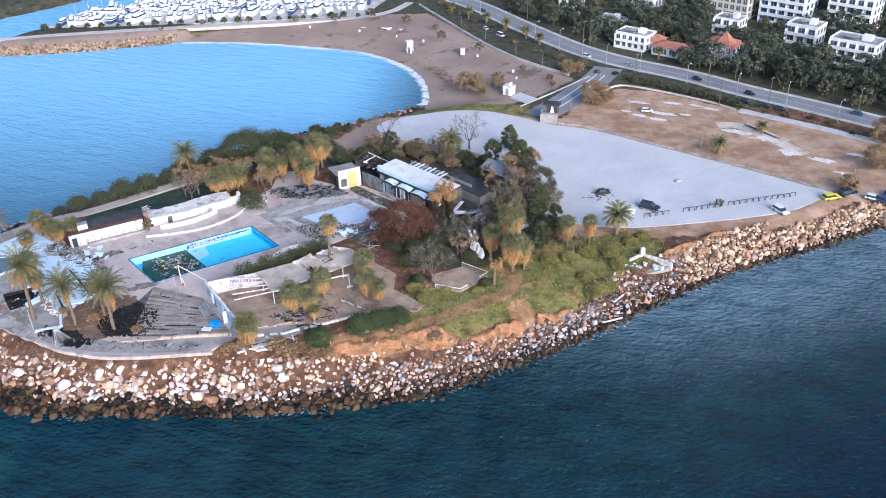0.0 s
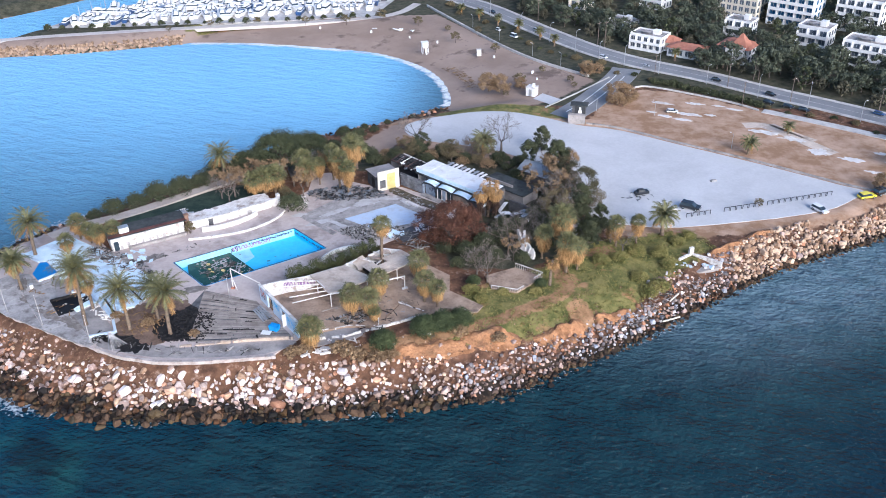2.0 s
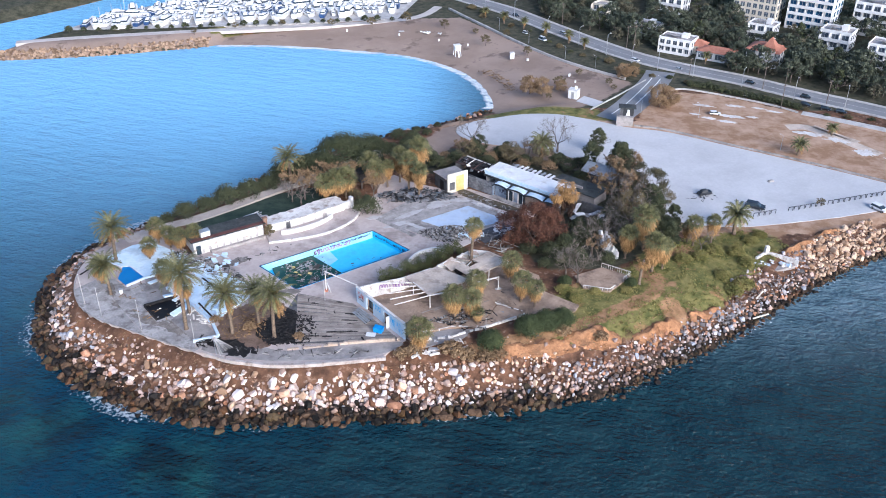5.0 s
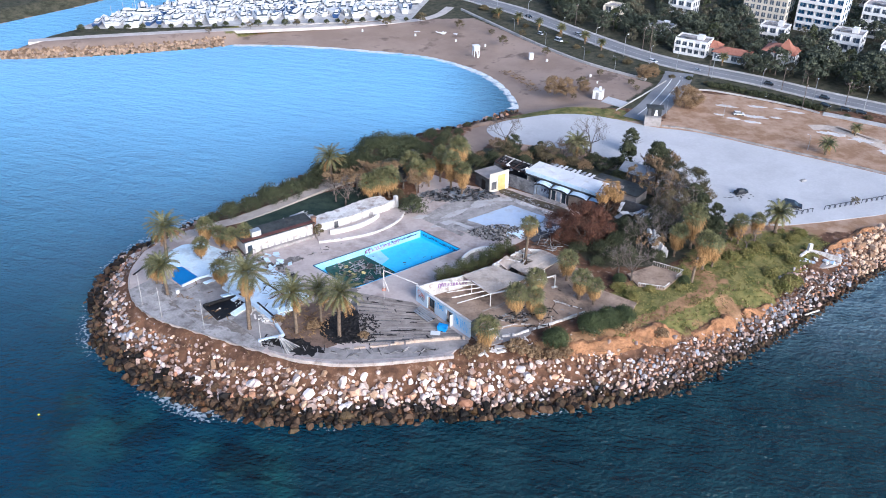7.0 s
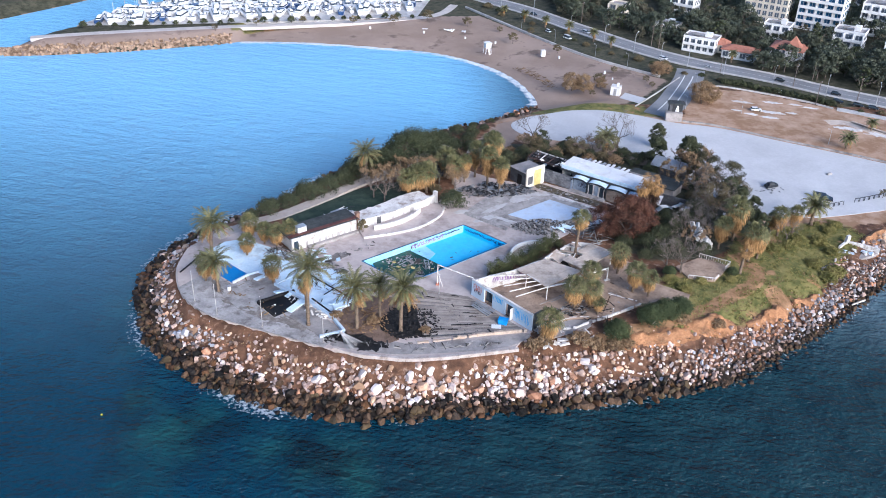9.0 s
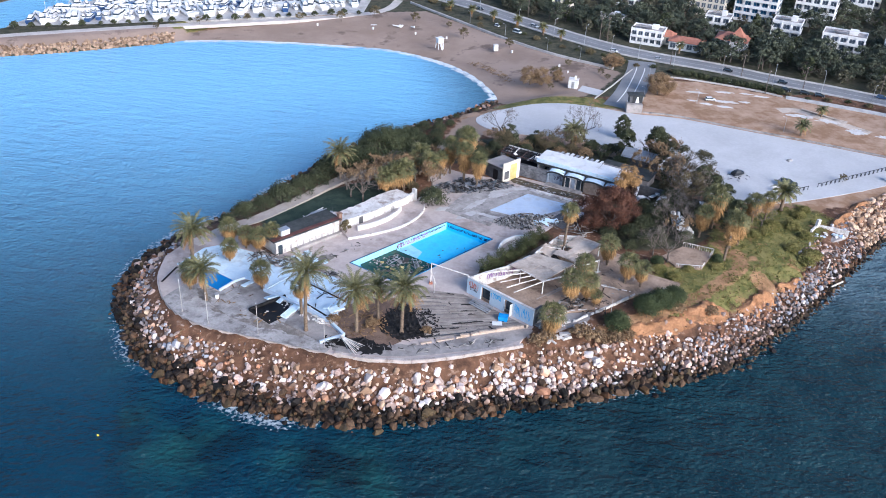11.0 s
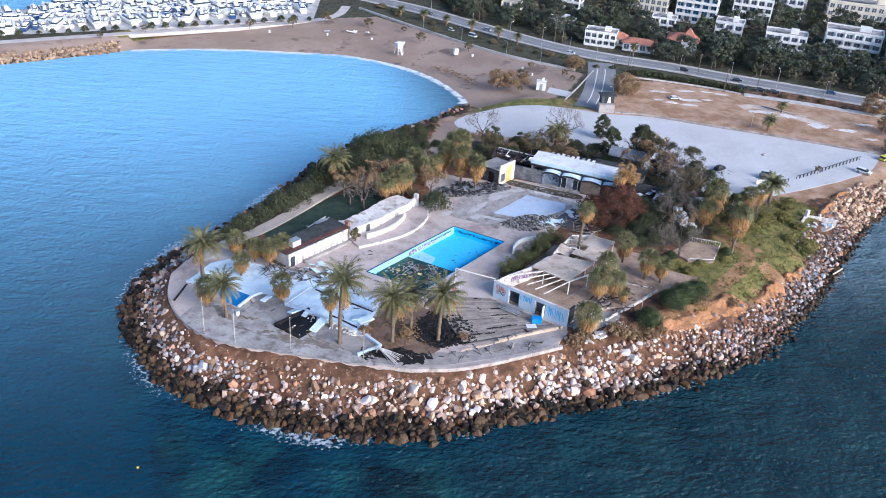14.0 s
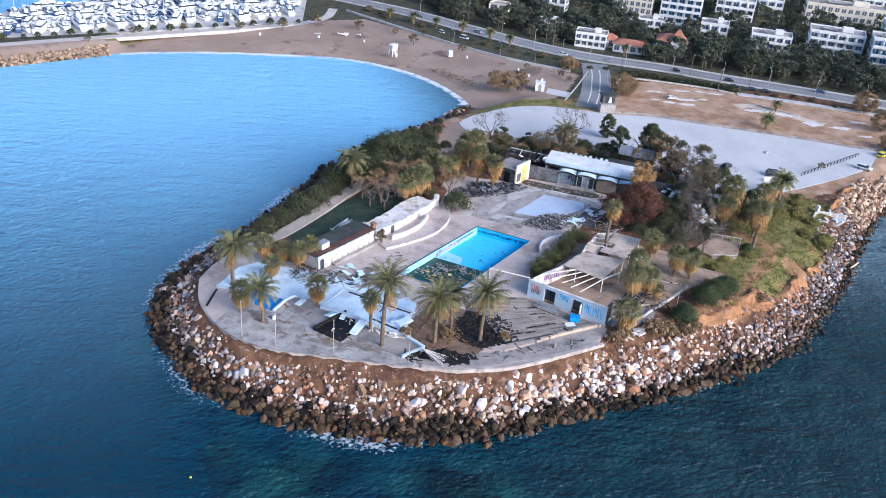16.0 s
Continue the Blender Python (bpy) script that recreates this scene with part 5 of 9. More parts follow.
spread(shrub(4.6, 3.8, M_LEAF_DARK, "dark overgrown bush under the trees", 20, 110, 0.15), on_ground(
    [(-23.0, 137.6, 0.9, 0), (-27.0, 138.4, 0.8, 50), (-19.6, 140.4, 1.1, 100), (-16.4, 143.6, 1.1, 170), (-13.2, 146.4, 1.2, 230), (-9.6, 151.2, 1.2, 280), (-8.2, 147.2, 1.0, 330), (-17.6, 137.0, 0.8, 20), (-5.6, 145.6, 0.9, 80), (0.6, 146.6, 1.2, 140), (-12.4, 135.8, 0.8, 200), (-24.2, 133.8, 0.7, 260), (2.6, 150.4, 1.0, 300), (-2.0, 139.0, 0.8, 45)]))
spread(leafy_tree("dark_tree", 6.4, 5.6, 1.0, M_LEAF_DARK, "dense round dark green tree", clumps=36, per=70, size=0.2, low=0.1), on_ground([(-36.0, 188.5, 0.75, 0), (-29.5, 187.5, 0.7, 90), (-15.5, 178.0, 0.75, 200), (-3.0, 146.0, 0.9, 220), (1.0, 147.0, 0.9, 10), (-7.0, 142.5, 0.75, 20)]))
# clipped hedge between pool and ruin
hedge = thing("hedge", (-47.3, 132.2, Z), "long dense clipped green hedge beside the pool", "hedge", rz=40)
sh = Shape()
cs = [(x, rng.uniform(-1.5, 1.3), rng.uniform(0.4, 1.9 + 0.9 * noise.noise(Vector((x * 0.5, 3.0, 0.0))))) for x in np.arange(-9.2, 10.6, 0.13)]
leaf_cloud(sh, cs, [0.8] * len(cs), 130, 0.085)
part("foliage", sh, mat("hedge_green", (0.040, 0.050, 0.018), (0.125, 0.125, 0.045), 0.4, 0.8, 0.0, island=0.2), hedge)
hedge.scale = (0.95, 1.05, 1.12)
sh = Shape()
for x in np.arange(-8.5, 8.6, 1.2):
    sh.tube([(x, 0, -0.1), (x + 0.1, 0.1, 1.2)], [0.05, 0.02], 4)
part("woody_base", sh, M_WOOD, hedge)

# grass blades on the bank
sh = Shape()
tuft = rng.uniform((-30, 108), (26, 152), (9000, 2))
inside = (signed(tuft[:, 0], tuft[:, 1], MEADOW) > -1.0) & (rng.random(len(tuft)) < 0.8)
tuft = tuft[inside]
tz = height(tuft[:, 0], tuft[:, 1])
cs = np.stack([tuft[:, 0], tuft[:, 1], tz + 0.05], -1)
leaf_cloud(sh, cs, np.full(len(cs), 0.35), 4, 0.16, 0.45)
solid("meadow_grass", sh, M_GRASS, "patchy green and straw-coloured winter grass", "grass", kind="stuff")

# dry tufts on the soil bank
sh = Shape()
tuft = rng.uniform((-112, 98), (8, 132), (9000, 2))
td = signed(tuft[:, 0], tuft[:, 1], mainland)
tw = slope_width(tuft[:, 0], tuft[:, 1])
keep = (td > tw * 0.62) & (td < tw + 1.0) & (signed(tuft[:, 0], tuft[:, 1], DECK) < -0.2)
patchy = np.array([noise.noise(Vector((x * 0.25, y * 0.25, 2.0))) for x, y in tuft])
tuft = tuft[keep & (patchy > 0.0)]
cs = np.stack([tuft[:, 0], tuft[:, 1], height(tuft[:, 0], tuft[:, 1]) + 0.08], -1)
leaf_cloud(sh, cs, np.full(len(cs), 0.32), 5, 0.13, 0.6)
solid("bank_scrub", sh, M_LEAF_TAN, "dry straw-brown tufts on the bank", "dry grass", kind="stuff")

spread(shrub(4.0, 2.8, M_LEAF_TAN, "rust-brown leafless bush behind the hall", 14, 60, 0.16), on_ground([(-33.5, 182.8, 1.0, 0), (-26.0, 179.5, 0.9, 70), (-20.0, 178.5, 1.0, 140), (-39.5, 176.5, 0.9, 200), (-44.0, 183.5, 0.9, 250), (-12.5, 175.0, 0.9, 20)]))
spread(shrub(4.2, 3.0, M_LEAF_OLIVE, "loose olive-brown bush behind the hall", 16, 70, 0.16), on_ground([(-29.0, 183.8, 0.9, 0), (-22.5, 181.0, 1.0, 70), (-43.5, 178.5, 0.8, 140), (-9.0, 166.5, 0.9, 200), (-62.5, 160.8, 0.8, 30), (-8.0, 158.5, 0.8, 80), (-67.4, 161.6, 1.0, 110), (-64.8, 162.8, 0.95, 200)]))

# ================= swimming pool =================
def inset(poly, d):
    c = Vector((sum(p[0] for p in poly) / len(poly), sum(p[1] for p in poly) / len(poly)))
    return [tuple(c + (Vector(p) - c) * (1 - d / (Vector(p) - c).length)) for p in poly]


def along(p, q, t):
    return (p[0] + (q[0] - p[0]) * t, p[1] + (q[1] - p[1]) * t)


FLOOR_Z = 2.55
pool = thing("swimming_pool", (-63.2, 135.8, FLOOR_Z), "empty rectangular blue swimming pool with graffiti and debris", "swimming pool")
PN, PE, PS, PW = POOL


def keep_world(ob, parent):
    ob.matrix_parent_inverse = parent.matrix_basis.inverted()
    return ob


keep_world(part("floor", Shape().prism(inset(POOL, -0.3), FLOOR_Z - 0.2, FLOOR_Z), M_POOL_BLUE, pool, "bright blue painted floor"), pool)
for a, b, m, label in ((PN, PE, M_POOL_BLUE, "blue end wall"), (PE, PS, M_POOL_BLUE, "blue side wall"), (PS, PW, M_POOL_PALE, "pale end wall"), (PW, PN, M_POOL_PALE, "pale blue side wall")):
    keep_world(part("wall", Shape().wall([a, b], 4.1 - FLOOR_Z, 0.30, FLOOR_Z), m, pool, label), pool)
    keep_world(part("rim", Shape().wall([a, b], 0.08, 0.2, 4.06), M_TILE_DARK, pool, "dark blue tiled rim"), pool)
# algae water and wreckage in the south-western third
scum = [along(PW, PN, 0.10), along(PW, PN, 0.44), along(along(PW, PN, 0.44), along(PS, PE, 0.44), 0.99), along(PS, PE, 0.02), along(PW, PS, 0.5)]
keep_world(part("algae_water", Shape().prism(scum, FLOOR_Z + 0.02, FLOOR_Z + 0.35), M_SCUM, pool, "dark green stagnant water"), pool)
keep_world(part("pale_shelf", Shape().prism([along(PW, PN, 0.44), along(PW, PN, 0.60), along(along(PW, PN, 0.56), along(PS, PE, 0.56), 0.35), along(along(PW, PN, 0.40), along(PS, PE, 0.40), 0.5)], FLOOR_Z + 0.01, FLOOR_Z + 0.07), M_POOL_PALE, pool, "pale silted floor"), pool)
wall_dir = Vector((PN[0] - PW[0], PN[1] - PW[1], 0)).normalized()
wall_in = Vector((wall_dir.y, -wall_dir.x, 0))


def spray(name, origin, direction, normal, width, height_, z0, material, count, parent, label, tall=0.9):
    """Loose round spray-paint strokes on a wall face."""
    sh = Shape()
    o = Vector((origin[0], origin[1], z0))
    up = Vector((0, 0, 1))
    for i in range(count):
        c = o + direction * (width * (i + 0.5) / count) + normal * (0.012 + 0.0004 * i) + up * (height_ * 0.5)
        rx_, rz_ = width / count * random.uniform(0.45, 0.75), height_ * 0.5 * tall * random.uniform(0.7, 1.1)
        a0, sweep = random.uniform(0, 6.28), random.uniform(2.5, 5.5)
        w = min(rx_, rz_) * random.uniform(0.5, 0.85)
        k = len(sh.v)
        n = 8
        for j in range(n + 1):
            a = a0 + sweep * j / n
            for r in (0, 1):
                sh.v.append(tuple(c + direction * (math.cos(a) * (rx_ - r * w)) + up * (math.sin(a) * (rz_ - r * w))))
        for j in range(n):
            sh.f.append((k + 2 * j, k + 2 * j + 1, k + 2 * j + 3, k + 2 * j + 2))
    ob = keep_world(part(name, sh, material, parent, label), parent)
    ob["kind"] = "stuff"
    return ob


gp = along(PW, PN, 0.47)
spray("graffiti", Vector((*gp, 0)) + wall_in * 0.16, wall_dir, wall_in, 7.5, 1.2, 2.7, M_INK_PINK, 13, pool, "violet graffiti lettering, unreadable")
spray("graffiti", Vector((*along(PW, PN, 0.44), 0)) + wall_in * 0.18, wall_dir, wall_in, 2.2, 1.4, 2.6, M_INK_DARK, 4, pool, "dark round graffiti")
spray("graffiti", Vector((*along(PW, PN, 0.74), 0)) + wall_in * 0.16, wall_dir, wall_in, 5.0, 0.6, 3.2, M_INK_DARK, 12, pool, "row of dark graffiti marks", 0.7)
end_dir = Vector((PE[0] - PN[0], PE[1] - PN[1], 0)).normalized()
end_in = Vector((end_dir.y, -end_dir.x, 0))
spray("graffiti", Vector((*along(PW, PN, 0.60), 0)) + wall_in * 0.165, wall_dir, wall_in, 9.0, 0.6, 3.3, M_TILE_DARK, 22, pool, "row of dark blue graffiti marks", 0.7)
spray("graffiti", Vector((*along(PN, PE, 0.03), 0)) + end_in * 0.16, end_dir, end_in, 9.8, 0.95, 2.95, M_TILE_DARK, 26, pool, "row of dark blue graffiti marks", 0.7)


def debris_pile(name, poly, z, count, lengths, material, label, category="debris", lift=0.6, thick=(0.06, 0.16), plates=0, lumps=0):
    """Boards, beams and sheets thrown over one another within an outline."""
    sh = Shape()
    xs = [p[0] for p in poly]
    ys = [p[1] for p in poly]
    made = 0
    while made < count:
        x, y = rng.uniform(min(xs), max(xs)), rng.uniform(min(ys), max(ys))
        depth = signed(np.array([x]), np.array([y]), poly)[0]
        if depth < 0:
            continue
        made += 1
        rise_ = lift * min(1.0, 0.3 + depth / 2.2)
        a, ln, tilt = rng.uniform(0, 6.28), rng.uniform(*lengths), rng.uniform(-0.25, 0.35)
        base = Vector((x, y, z + rng.uniform(0.05, max(0.06, rise_))))
        d = Vector((math.cos(a), math.sin(a), tilt)) * (ln / 2)
        if made <= plates:
            sh.box(base, (ln * 0.7, ln * rng.uniform(0.3, 0.6), 0.05), math.degrees(a), 1, rng.uniform(-18, 18), rng.uniform(-18, 18))
        else:
            t = rng.uniform(*thick)
            sh.beam(base - d, base + d, t, t * rng.uniform(0.4, 1))
    while made < count + lumps:
        x, y = rng.uniform(min(xs), max(xs)), rng.uniform(min(ys), max(ys))
        depth = signed(np.array([x]), np.array([y]), poly)[0]
        if depth < -0.4:
            continue
        made += 1
        v, f = ROCKS[int(rng.integers(len(ROCKS)))]
        sh.arrays((v * rng.uniform(0.08, 0.3, 3)) @ turned(rng).T + (x, y, z + rng.uniform(0.0, 0.8) * lift * min(1.0, max(0.1, depth / 2.0))), f)
    return solid(name, sh, material, label, category, kind="stuff")


wreck = [along(PW, PN, 0.12), along(PW, PN, 0.42), along(along(PW, PN, 0.44), along(PS, PE, 0.44), 0.9), along(PS, PE, 0.05)]
debris_pile("pool_wreckage", inset(wreck, 1.0), FLOOR_Z + 0.3, 130, (0.3, 2.2), M_RUBBLE, "tangle of broken boards and rubbish", plates=14, lift=0.3, thick=(0.04, 0.09), lumps=40)
debris_pile("pool_litter", inset(POOL, 2.0), FLOOR_Z, 18, (0.2, 0.7), M_INK_DARK, "scattered dark litter on the pool floor", lift=0.08)
debris_pile("coloured_scraps", inset(wreck, 1.4), FLOOR_Z + 0.36, 7, (0.4, 1.2), M_YELLOW, "faded yellow scraps among the pool wreckage", plates=7, lift=0.2)
for i, (a, b) in enumerate(((0.28, 0.30), (0.36, 0.62))):
    p = along(along(PW, PN, a), along(PS, PE, a), b)
    ladder = thing("metal_ladder", (*p, FLOOR_Z + 0.3), "pale bent metal frame lying in the pool", "frame", rz=35 + 60 * i)
    for y in (-0.35, 0.35):
        part("rail", Shape().beam((-1.6, y, 0.1), (1.6, y, 0.5), 0.08, 0.08), M_METAL, ladder)
    for x in (-1.2, -0.4, 0.4, 1.2):
        part("rung", Shape().beam((x, -0.35, 0.28 + x * 0.125), (x, 0.35, 0.28 + x * 0.125), 0.06, 0.06), M_METAL, ladder)

# slide remains: white curved lip beside the hedge, and the goal-like frame
solid("curved_slide", Shape().wall(curve([(-49.4, 134.6), (-48.6, 136.4), (-47.2, 138.0), (-45.0, 139.1), (-42.9, 139.0)], 5), 0.7, 0.32, Z), M_WHITE_CLEAN, "white curved pool slide lip", "slide")
gate = thing("shade_sail_post", (-63.4, 124.6, Z), "rusty white post frame by the pool", "frame")
part("post", Shape().beam((0, 0, 0), (0, 0, 4.2), 0.14, 0.14), M_WHITE, gate)
part("foot", Shape().box((0, 0, 0.15), (0.6, 0.6, 0.3)), M_TERRACOTTA, gate)
part("brace", Shape().beam((0.9, -0.6, 0), (0, 0, 2.6), 0.08, 0.08), M_WHITE, gate)
part("crossbar", Shape().beam((0, 0, 4.1), (6.0, -3.2, 3.4), 0.14, 0.14), M_WHITE, gate)

# ================= graffiti wall building =================
GA, GB = (-57.5, 121.4), (-48.5, 110.7)
gdir = Vector((GB[0] - GA[0], GB[1] - GA[1], 0)).normalized()
gout = Vector((gdir.y, -gdir.x, 0))      # faces the timber deck
glen = (Vector(GB) - Vector(GA)).length
bar = thing("bar_building", (*GA, Z), "roofless white bar building with graffiti, front wall coloured bluish for its shade", "building", rz=math.degrees(math.atan2(gdir.y, gdir.x)))
H = 3.1
# front wall in bays, with a doorway, a serving window and a wide opening
for x0, x1, z0, z1 in ((0, 3.0, 0, H), (3.0, 5.0, 2.6, H), (5.0, 8.0, 0, H), (8.0, 9.9, 2.5, H), (9.9, glen, 0, H)):
    part("wall", Shape().box(((x0 + x1) / 2, 0, (z0 + z1) / 2), (x1 - x0, 0.3, z1 - z0)), M_WALL_BLUE, bar)
part("wall_cap", Shape().box((glen / 2, 0, H + 0.05), (glen + 0.1, 0.42, 0.1)), M_WHITE, bar, "white cap")
part("wall", Shape().box((glen - 0.15, 1.2, 1.5), (0.3, 2.1, 3.0)), M_DARK_WALL, bar, "sooty end wall")
part("doorway_recess", Shape().box((4.0, 0.5, 1.3), (2.0, 0.1, 2.6)), M_GLASS, bar, "dark doorway")
part("opening_recess", Shape().box((8.95, 0.6, 1.25), (1.9, 0.1, 2.5)), M_DARK_WALL, bar, "shadowed opening")
part("door_leaf", Shape().box((9.7, -0.35, 1.2), (0.08, 0.8, 2.3)), M_WHITE_CLEAN, bar, "open white door")
w2 = Vector((*GA, 0))
spray("graffiti", w2 + gdir * 0.5 + gout * 0.16, gdir, gout, 1.9, 1.7, Z + 1.2, M_INK_RED, 9, bar, "red and black graffiti emblem")
spray("graffiti", w2 + gdir * 0.7 + gout * 0.165, gdir, gout, 1.5, 0.9, Z + 0.9, M_INK_DARK, 6, bar, "dark outline of the emblem")
spray("graffiti", w2 + gdir * 5.3 + gout * 0.16, gdir, gout, 2.2, 1.4, Z + 1.4, M_INK_BLUE, 7, bar, "thin blue graffiti lettering, unreadable")
spray("graffiti", w2 + gdir * 10.2 + gout * 0.16, gdir, gout, 3.2, 2.2, Z + 0.5, M_INK_BLUE, 12, bar, "large pale blue graffiti lettering, unreadable")
# side wall, roof slab in panels, and the open bay with bare beams
RT = Z + 2.95
keep_world(part("side_wall", Shape().wall([(-57.2, 121.75), (-54.2, 123.3), (-50.2, 124.9), (-44.9, 128.4)], 2.75, 0.25, Z), M_WHITE, bar, "white inner wall with scrawls"), bar)
OA, OB, OC, OD = (-54.1, 122.9), (-50.6, 116.4), (-44.8, 119.5), (-47.9, 123.4)
for i in range(5):
    a, b = along(OA, OB, i / 4), along(OD, OC, i / 4)
    keep_world(part("roof_beam", Shape().beam((*a, RT - 0.05), (*b, RT - 0.12), 0.10, 0.17), M_WHITE, bar, "white painted beam"), bar)
keep_world(part("roof_beam", Shape().beam((*OD, RT - 0.1), (*OC, RT - 0.1), 0.18, 0.24), M_WHITE, bar, "white painted beam"), bar)
keep_world(part("roof_beam", Shape().beam((*OC, RT - 0.1), (-40.6, 121.3, RT - 0.35), 0.18, 0.24), M_WHITE, bar, "white painted beam"), bar)
keep_world(part("roof_beam", Shape().beam((*OA, RT - 0.08), (*OD, RT - 0.1), 0.16, 0.2), M_WHITE, bar, "white painted beam"), bar)
RA, RB, RC, RD = (-49.5, 125.1), (-43.9, 128.7), (-37.9, 124.6), (-45.0, 119.4)
FA, FB, FC, FD = (-40.8, 128.5), (-34.5, 134.5), (-30.8, 131.4), (-37.5, 125.2)


def roof_panels(a, b, c, d, rows, cols, gone, sag):
    """A flat roof laid in panels, some of them fallen out."""
    for i in range(rows):
        for j in range(cols):
            if (i, j) in gone:
                continue
            quad = [along(along(a, b, u), along(d, c, u), v) for u, v in ((i / rows, j / cols), ((i + 0.98) / rows, j / cols), ((i + 0.98) / rows, (j + 0.98) / cols), (i / rows, (j + 0.98) / cols))]
            dz = random.uniform(-0.06, 0.03) - sag
            keep_world(part("roof_panel", Shape().prism(quad, RT - 0.16 + dz, RT + dz), M_DUSTY, bar, "dusty beige flat roof panel"), bar)


roof_panels(RA, RB, RC, RD, 4, 4, (), 0.0)
roof_panels(FA, FB, FC, FD, 4, 3, ((1, 0),), 0.06)
for p in (OC, OD, (-40.6, 121.3), (-39.4, 124.8), (-44.7, 127.9), (-37.6, 125.5), (-31.2, 131.3), (-34.6, 128.4)):
    keep_world(part("post", Shape().beam((*p, Z), (*p, RT - 0.2), 0.15, 0.15), M_WHITE, bar), bar)
for a, b, h in (((-44.0, 129.0), (-42.2, 131.0), 2.8), ((-42.1, 131.1), (-40.6, 132.6), 2.2), ((-40.4, 132.8), (-38.2, 134.9), 2.6), ((-37.9, 135.2), (-34.6, 134.7), 2.7)):
    keep_world(part("wall", Shape().wall([a, b], h, 0.25, Z), M_WHITE, bar, "broken white back wall"), bar)
# the fallen corner of the roof
for cx, cy, cz, sx, sy, turn, tx, ty, m, label in (
        (-41.3, 130.3, Z + 2.5, 2.4, 2.6, 42, 14, -10, M_DUSTY, "tilted fallen roof panel"),
        (-39.0, 132.6, Z + 2.2, 2.2, 2.4, 42, -12, 24, M_OCHRE_BLOCK, "fallen panel showing its ochre underside"),
        (-40.2, 129.6, Z + 1.5, 1.6, 2.0, 60, 30, 12, M_BURNT, "charred fallen panel"),
        (-37.4, 134.2, Z + 2.6, 1.8, 1.3, 30, 8, 14, M_DUSTY, "tilted fallen roof panel")):
    keep_world(part("fallen_panel", Shape().box((cx, cy, cz), (sx, sy, 0.12), turn, 1, tx, ty), m, bar, label), bar)
for p, q in (((-43.8, 129.2, RT), (-40.6, 130.6, RT - 1.2)), ((-41.8, 131.2, RT - 0.2), (-38.8, 130.6, RT - 0.4)), ((-39.6, 133.6, RT - 0.1), (-36.6, 132.6, RT - 0.2)), ((-38.6, 129.8, RT - 0.5), (-37.0, 133.6, RT - 0.9))):
    keep_world(part("fallen_beam", Shape().beam(p, q, 0.14, 0.18), M_WHITE, bar, "loose white beam"), bar)
sd = Vector((4.0, 1.6, 0)).normalized()
spray("graffiti", Vector((-53.8, 123.25, 0)) - Vector((-sd.y, sd.x, 0)) * 0.02, sd, Vector((sd.y, -sd.x, 0)), 6.0, 1.5, Z + 0.9, M_INK_PINK, 12, bar, "faded red and violet scrawls")

# raised terrace slabs behind the bar
slabs = thing("ruined_terrace", (-40, 124, Z), "stepped ruined concrete terrace with broken slabs", "terrace", kind="structure")
for poly, top, m, label in (
        ([(-56.0, 123.4), (-45.2, 132.4), (-40.6, 136.4), (-30.6, 136.4), (-30.2, 134.6), (-37.0, 128.4), (-44.8, 128.8)], 0.15, M_PALEBROWN, "dusty back floor"),
        ([(-57.0, 121.2), (-45.0, 128.2), (-37.2, 128.2), (-33.2, 121.5), (-36.4, 114.2), (-41.2, 114.0), (-48.4, 111.2)], 0.26, M_PALEBROWN, "brownish inner floor"),
        ([(-37.2, 128.0), (-30.3, 134.4), (-25.4, 130.6), (-25.1, 125.6), (-19.1, 121.2), (-20.0, 119.4), (-27.8, 118.2), (-36.2, 114.4), (-33.0, 121.4)], 0.20, M_PALEBROWN, "dusty side slab"),
        ([(-48.2, 111.0), (-41.4, 113.8), (-36.3, 113.9), (-39.4, 111.0), (-45.9, 108.4)], 0.04, M_GREYSLAB, "lower front slab")):
    keep_world(part("slab", Shape().prism(poly, 3.2, Z + top), m, slabs, label), slabs)
for line, h in (([(-47.6, 110.0), (-41.2, 111.3), (-36.0, 114.0), (-28.6, 118.1)], 0.55), ([(-25.5, 119.0), (-20.2, 120.2)], 0.3), ([(-48.2, 111.4), (-41.2, 114.2), (-36.6, 114.4)], 0.42), ([(-33.6, 121.4), (-29.0, 119.2)], 0.4)):
    for a, b in zip(line[:-1], line[1:]):
        t = 0.0
        while t < 0.97:
            e = min(1.0, t + random.uniform(0.08, 0.3))
            pa, pb = along(a, b, t), along(a, b, e)
            jog = random.uniform(-0.07, 0.07)
            keep_world(part("edge_kerb", Shape().wall([(pa[0], pa[1] + jog), (pb[0], pb[1] + jog * random.uniform(-1, 1))], h * random.uniform(0.75, 1.1), 0.24, Z - 0.1), M_WHITE, slabs, "broken white edge"), slabs)
            t = e + (random.uniform(0.04, 0.16) if random.random() < 0.3 else 0.004)
for i in range(26):
    t = i / 26
    a, b = along((-46.6, 118.2), (-41.0, 114.6), t), along((-38.2, 123.6), (-34.6, 119.4), t)
    if random.random() < 0.28:
        ob = keep_world(part("plank", Shape().beam((*along(a, b, random.uniform(0, 0.5)), Z + 0.29), (*along(a, b, random.uniform(0.6, 1)), Z + 0.29), 0.2, 0.06), M_BURNT if i % 3 == 0 else M_PLANK, slabs), slabs)
pergola = thing("pergola_frame", (-35.6, 124.6, Z), "white broken timber pergola frame", "pergola", rz=25)
part("post", Shape().beam((2.9, 0, 0.1), (2.9, 0, 2.75), 0.16, 0.16), M_WHITE, pergola)
part("beam", Shape().beam((-3.4, 0, 2.66), (3.0, 0, 2.74), 0.16, 0.2), M_WHITE, pergola)
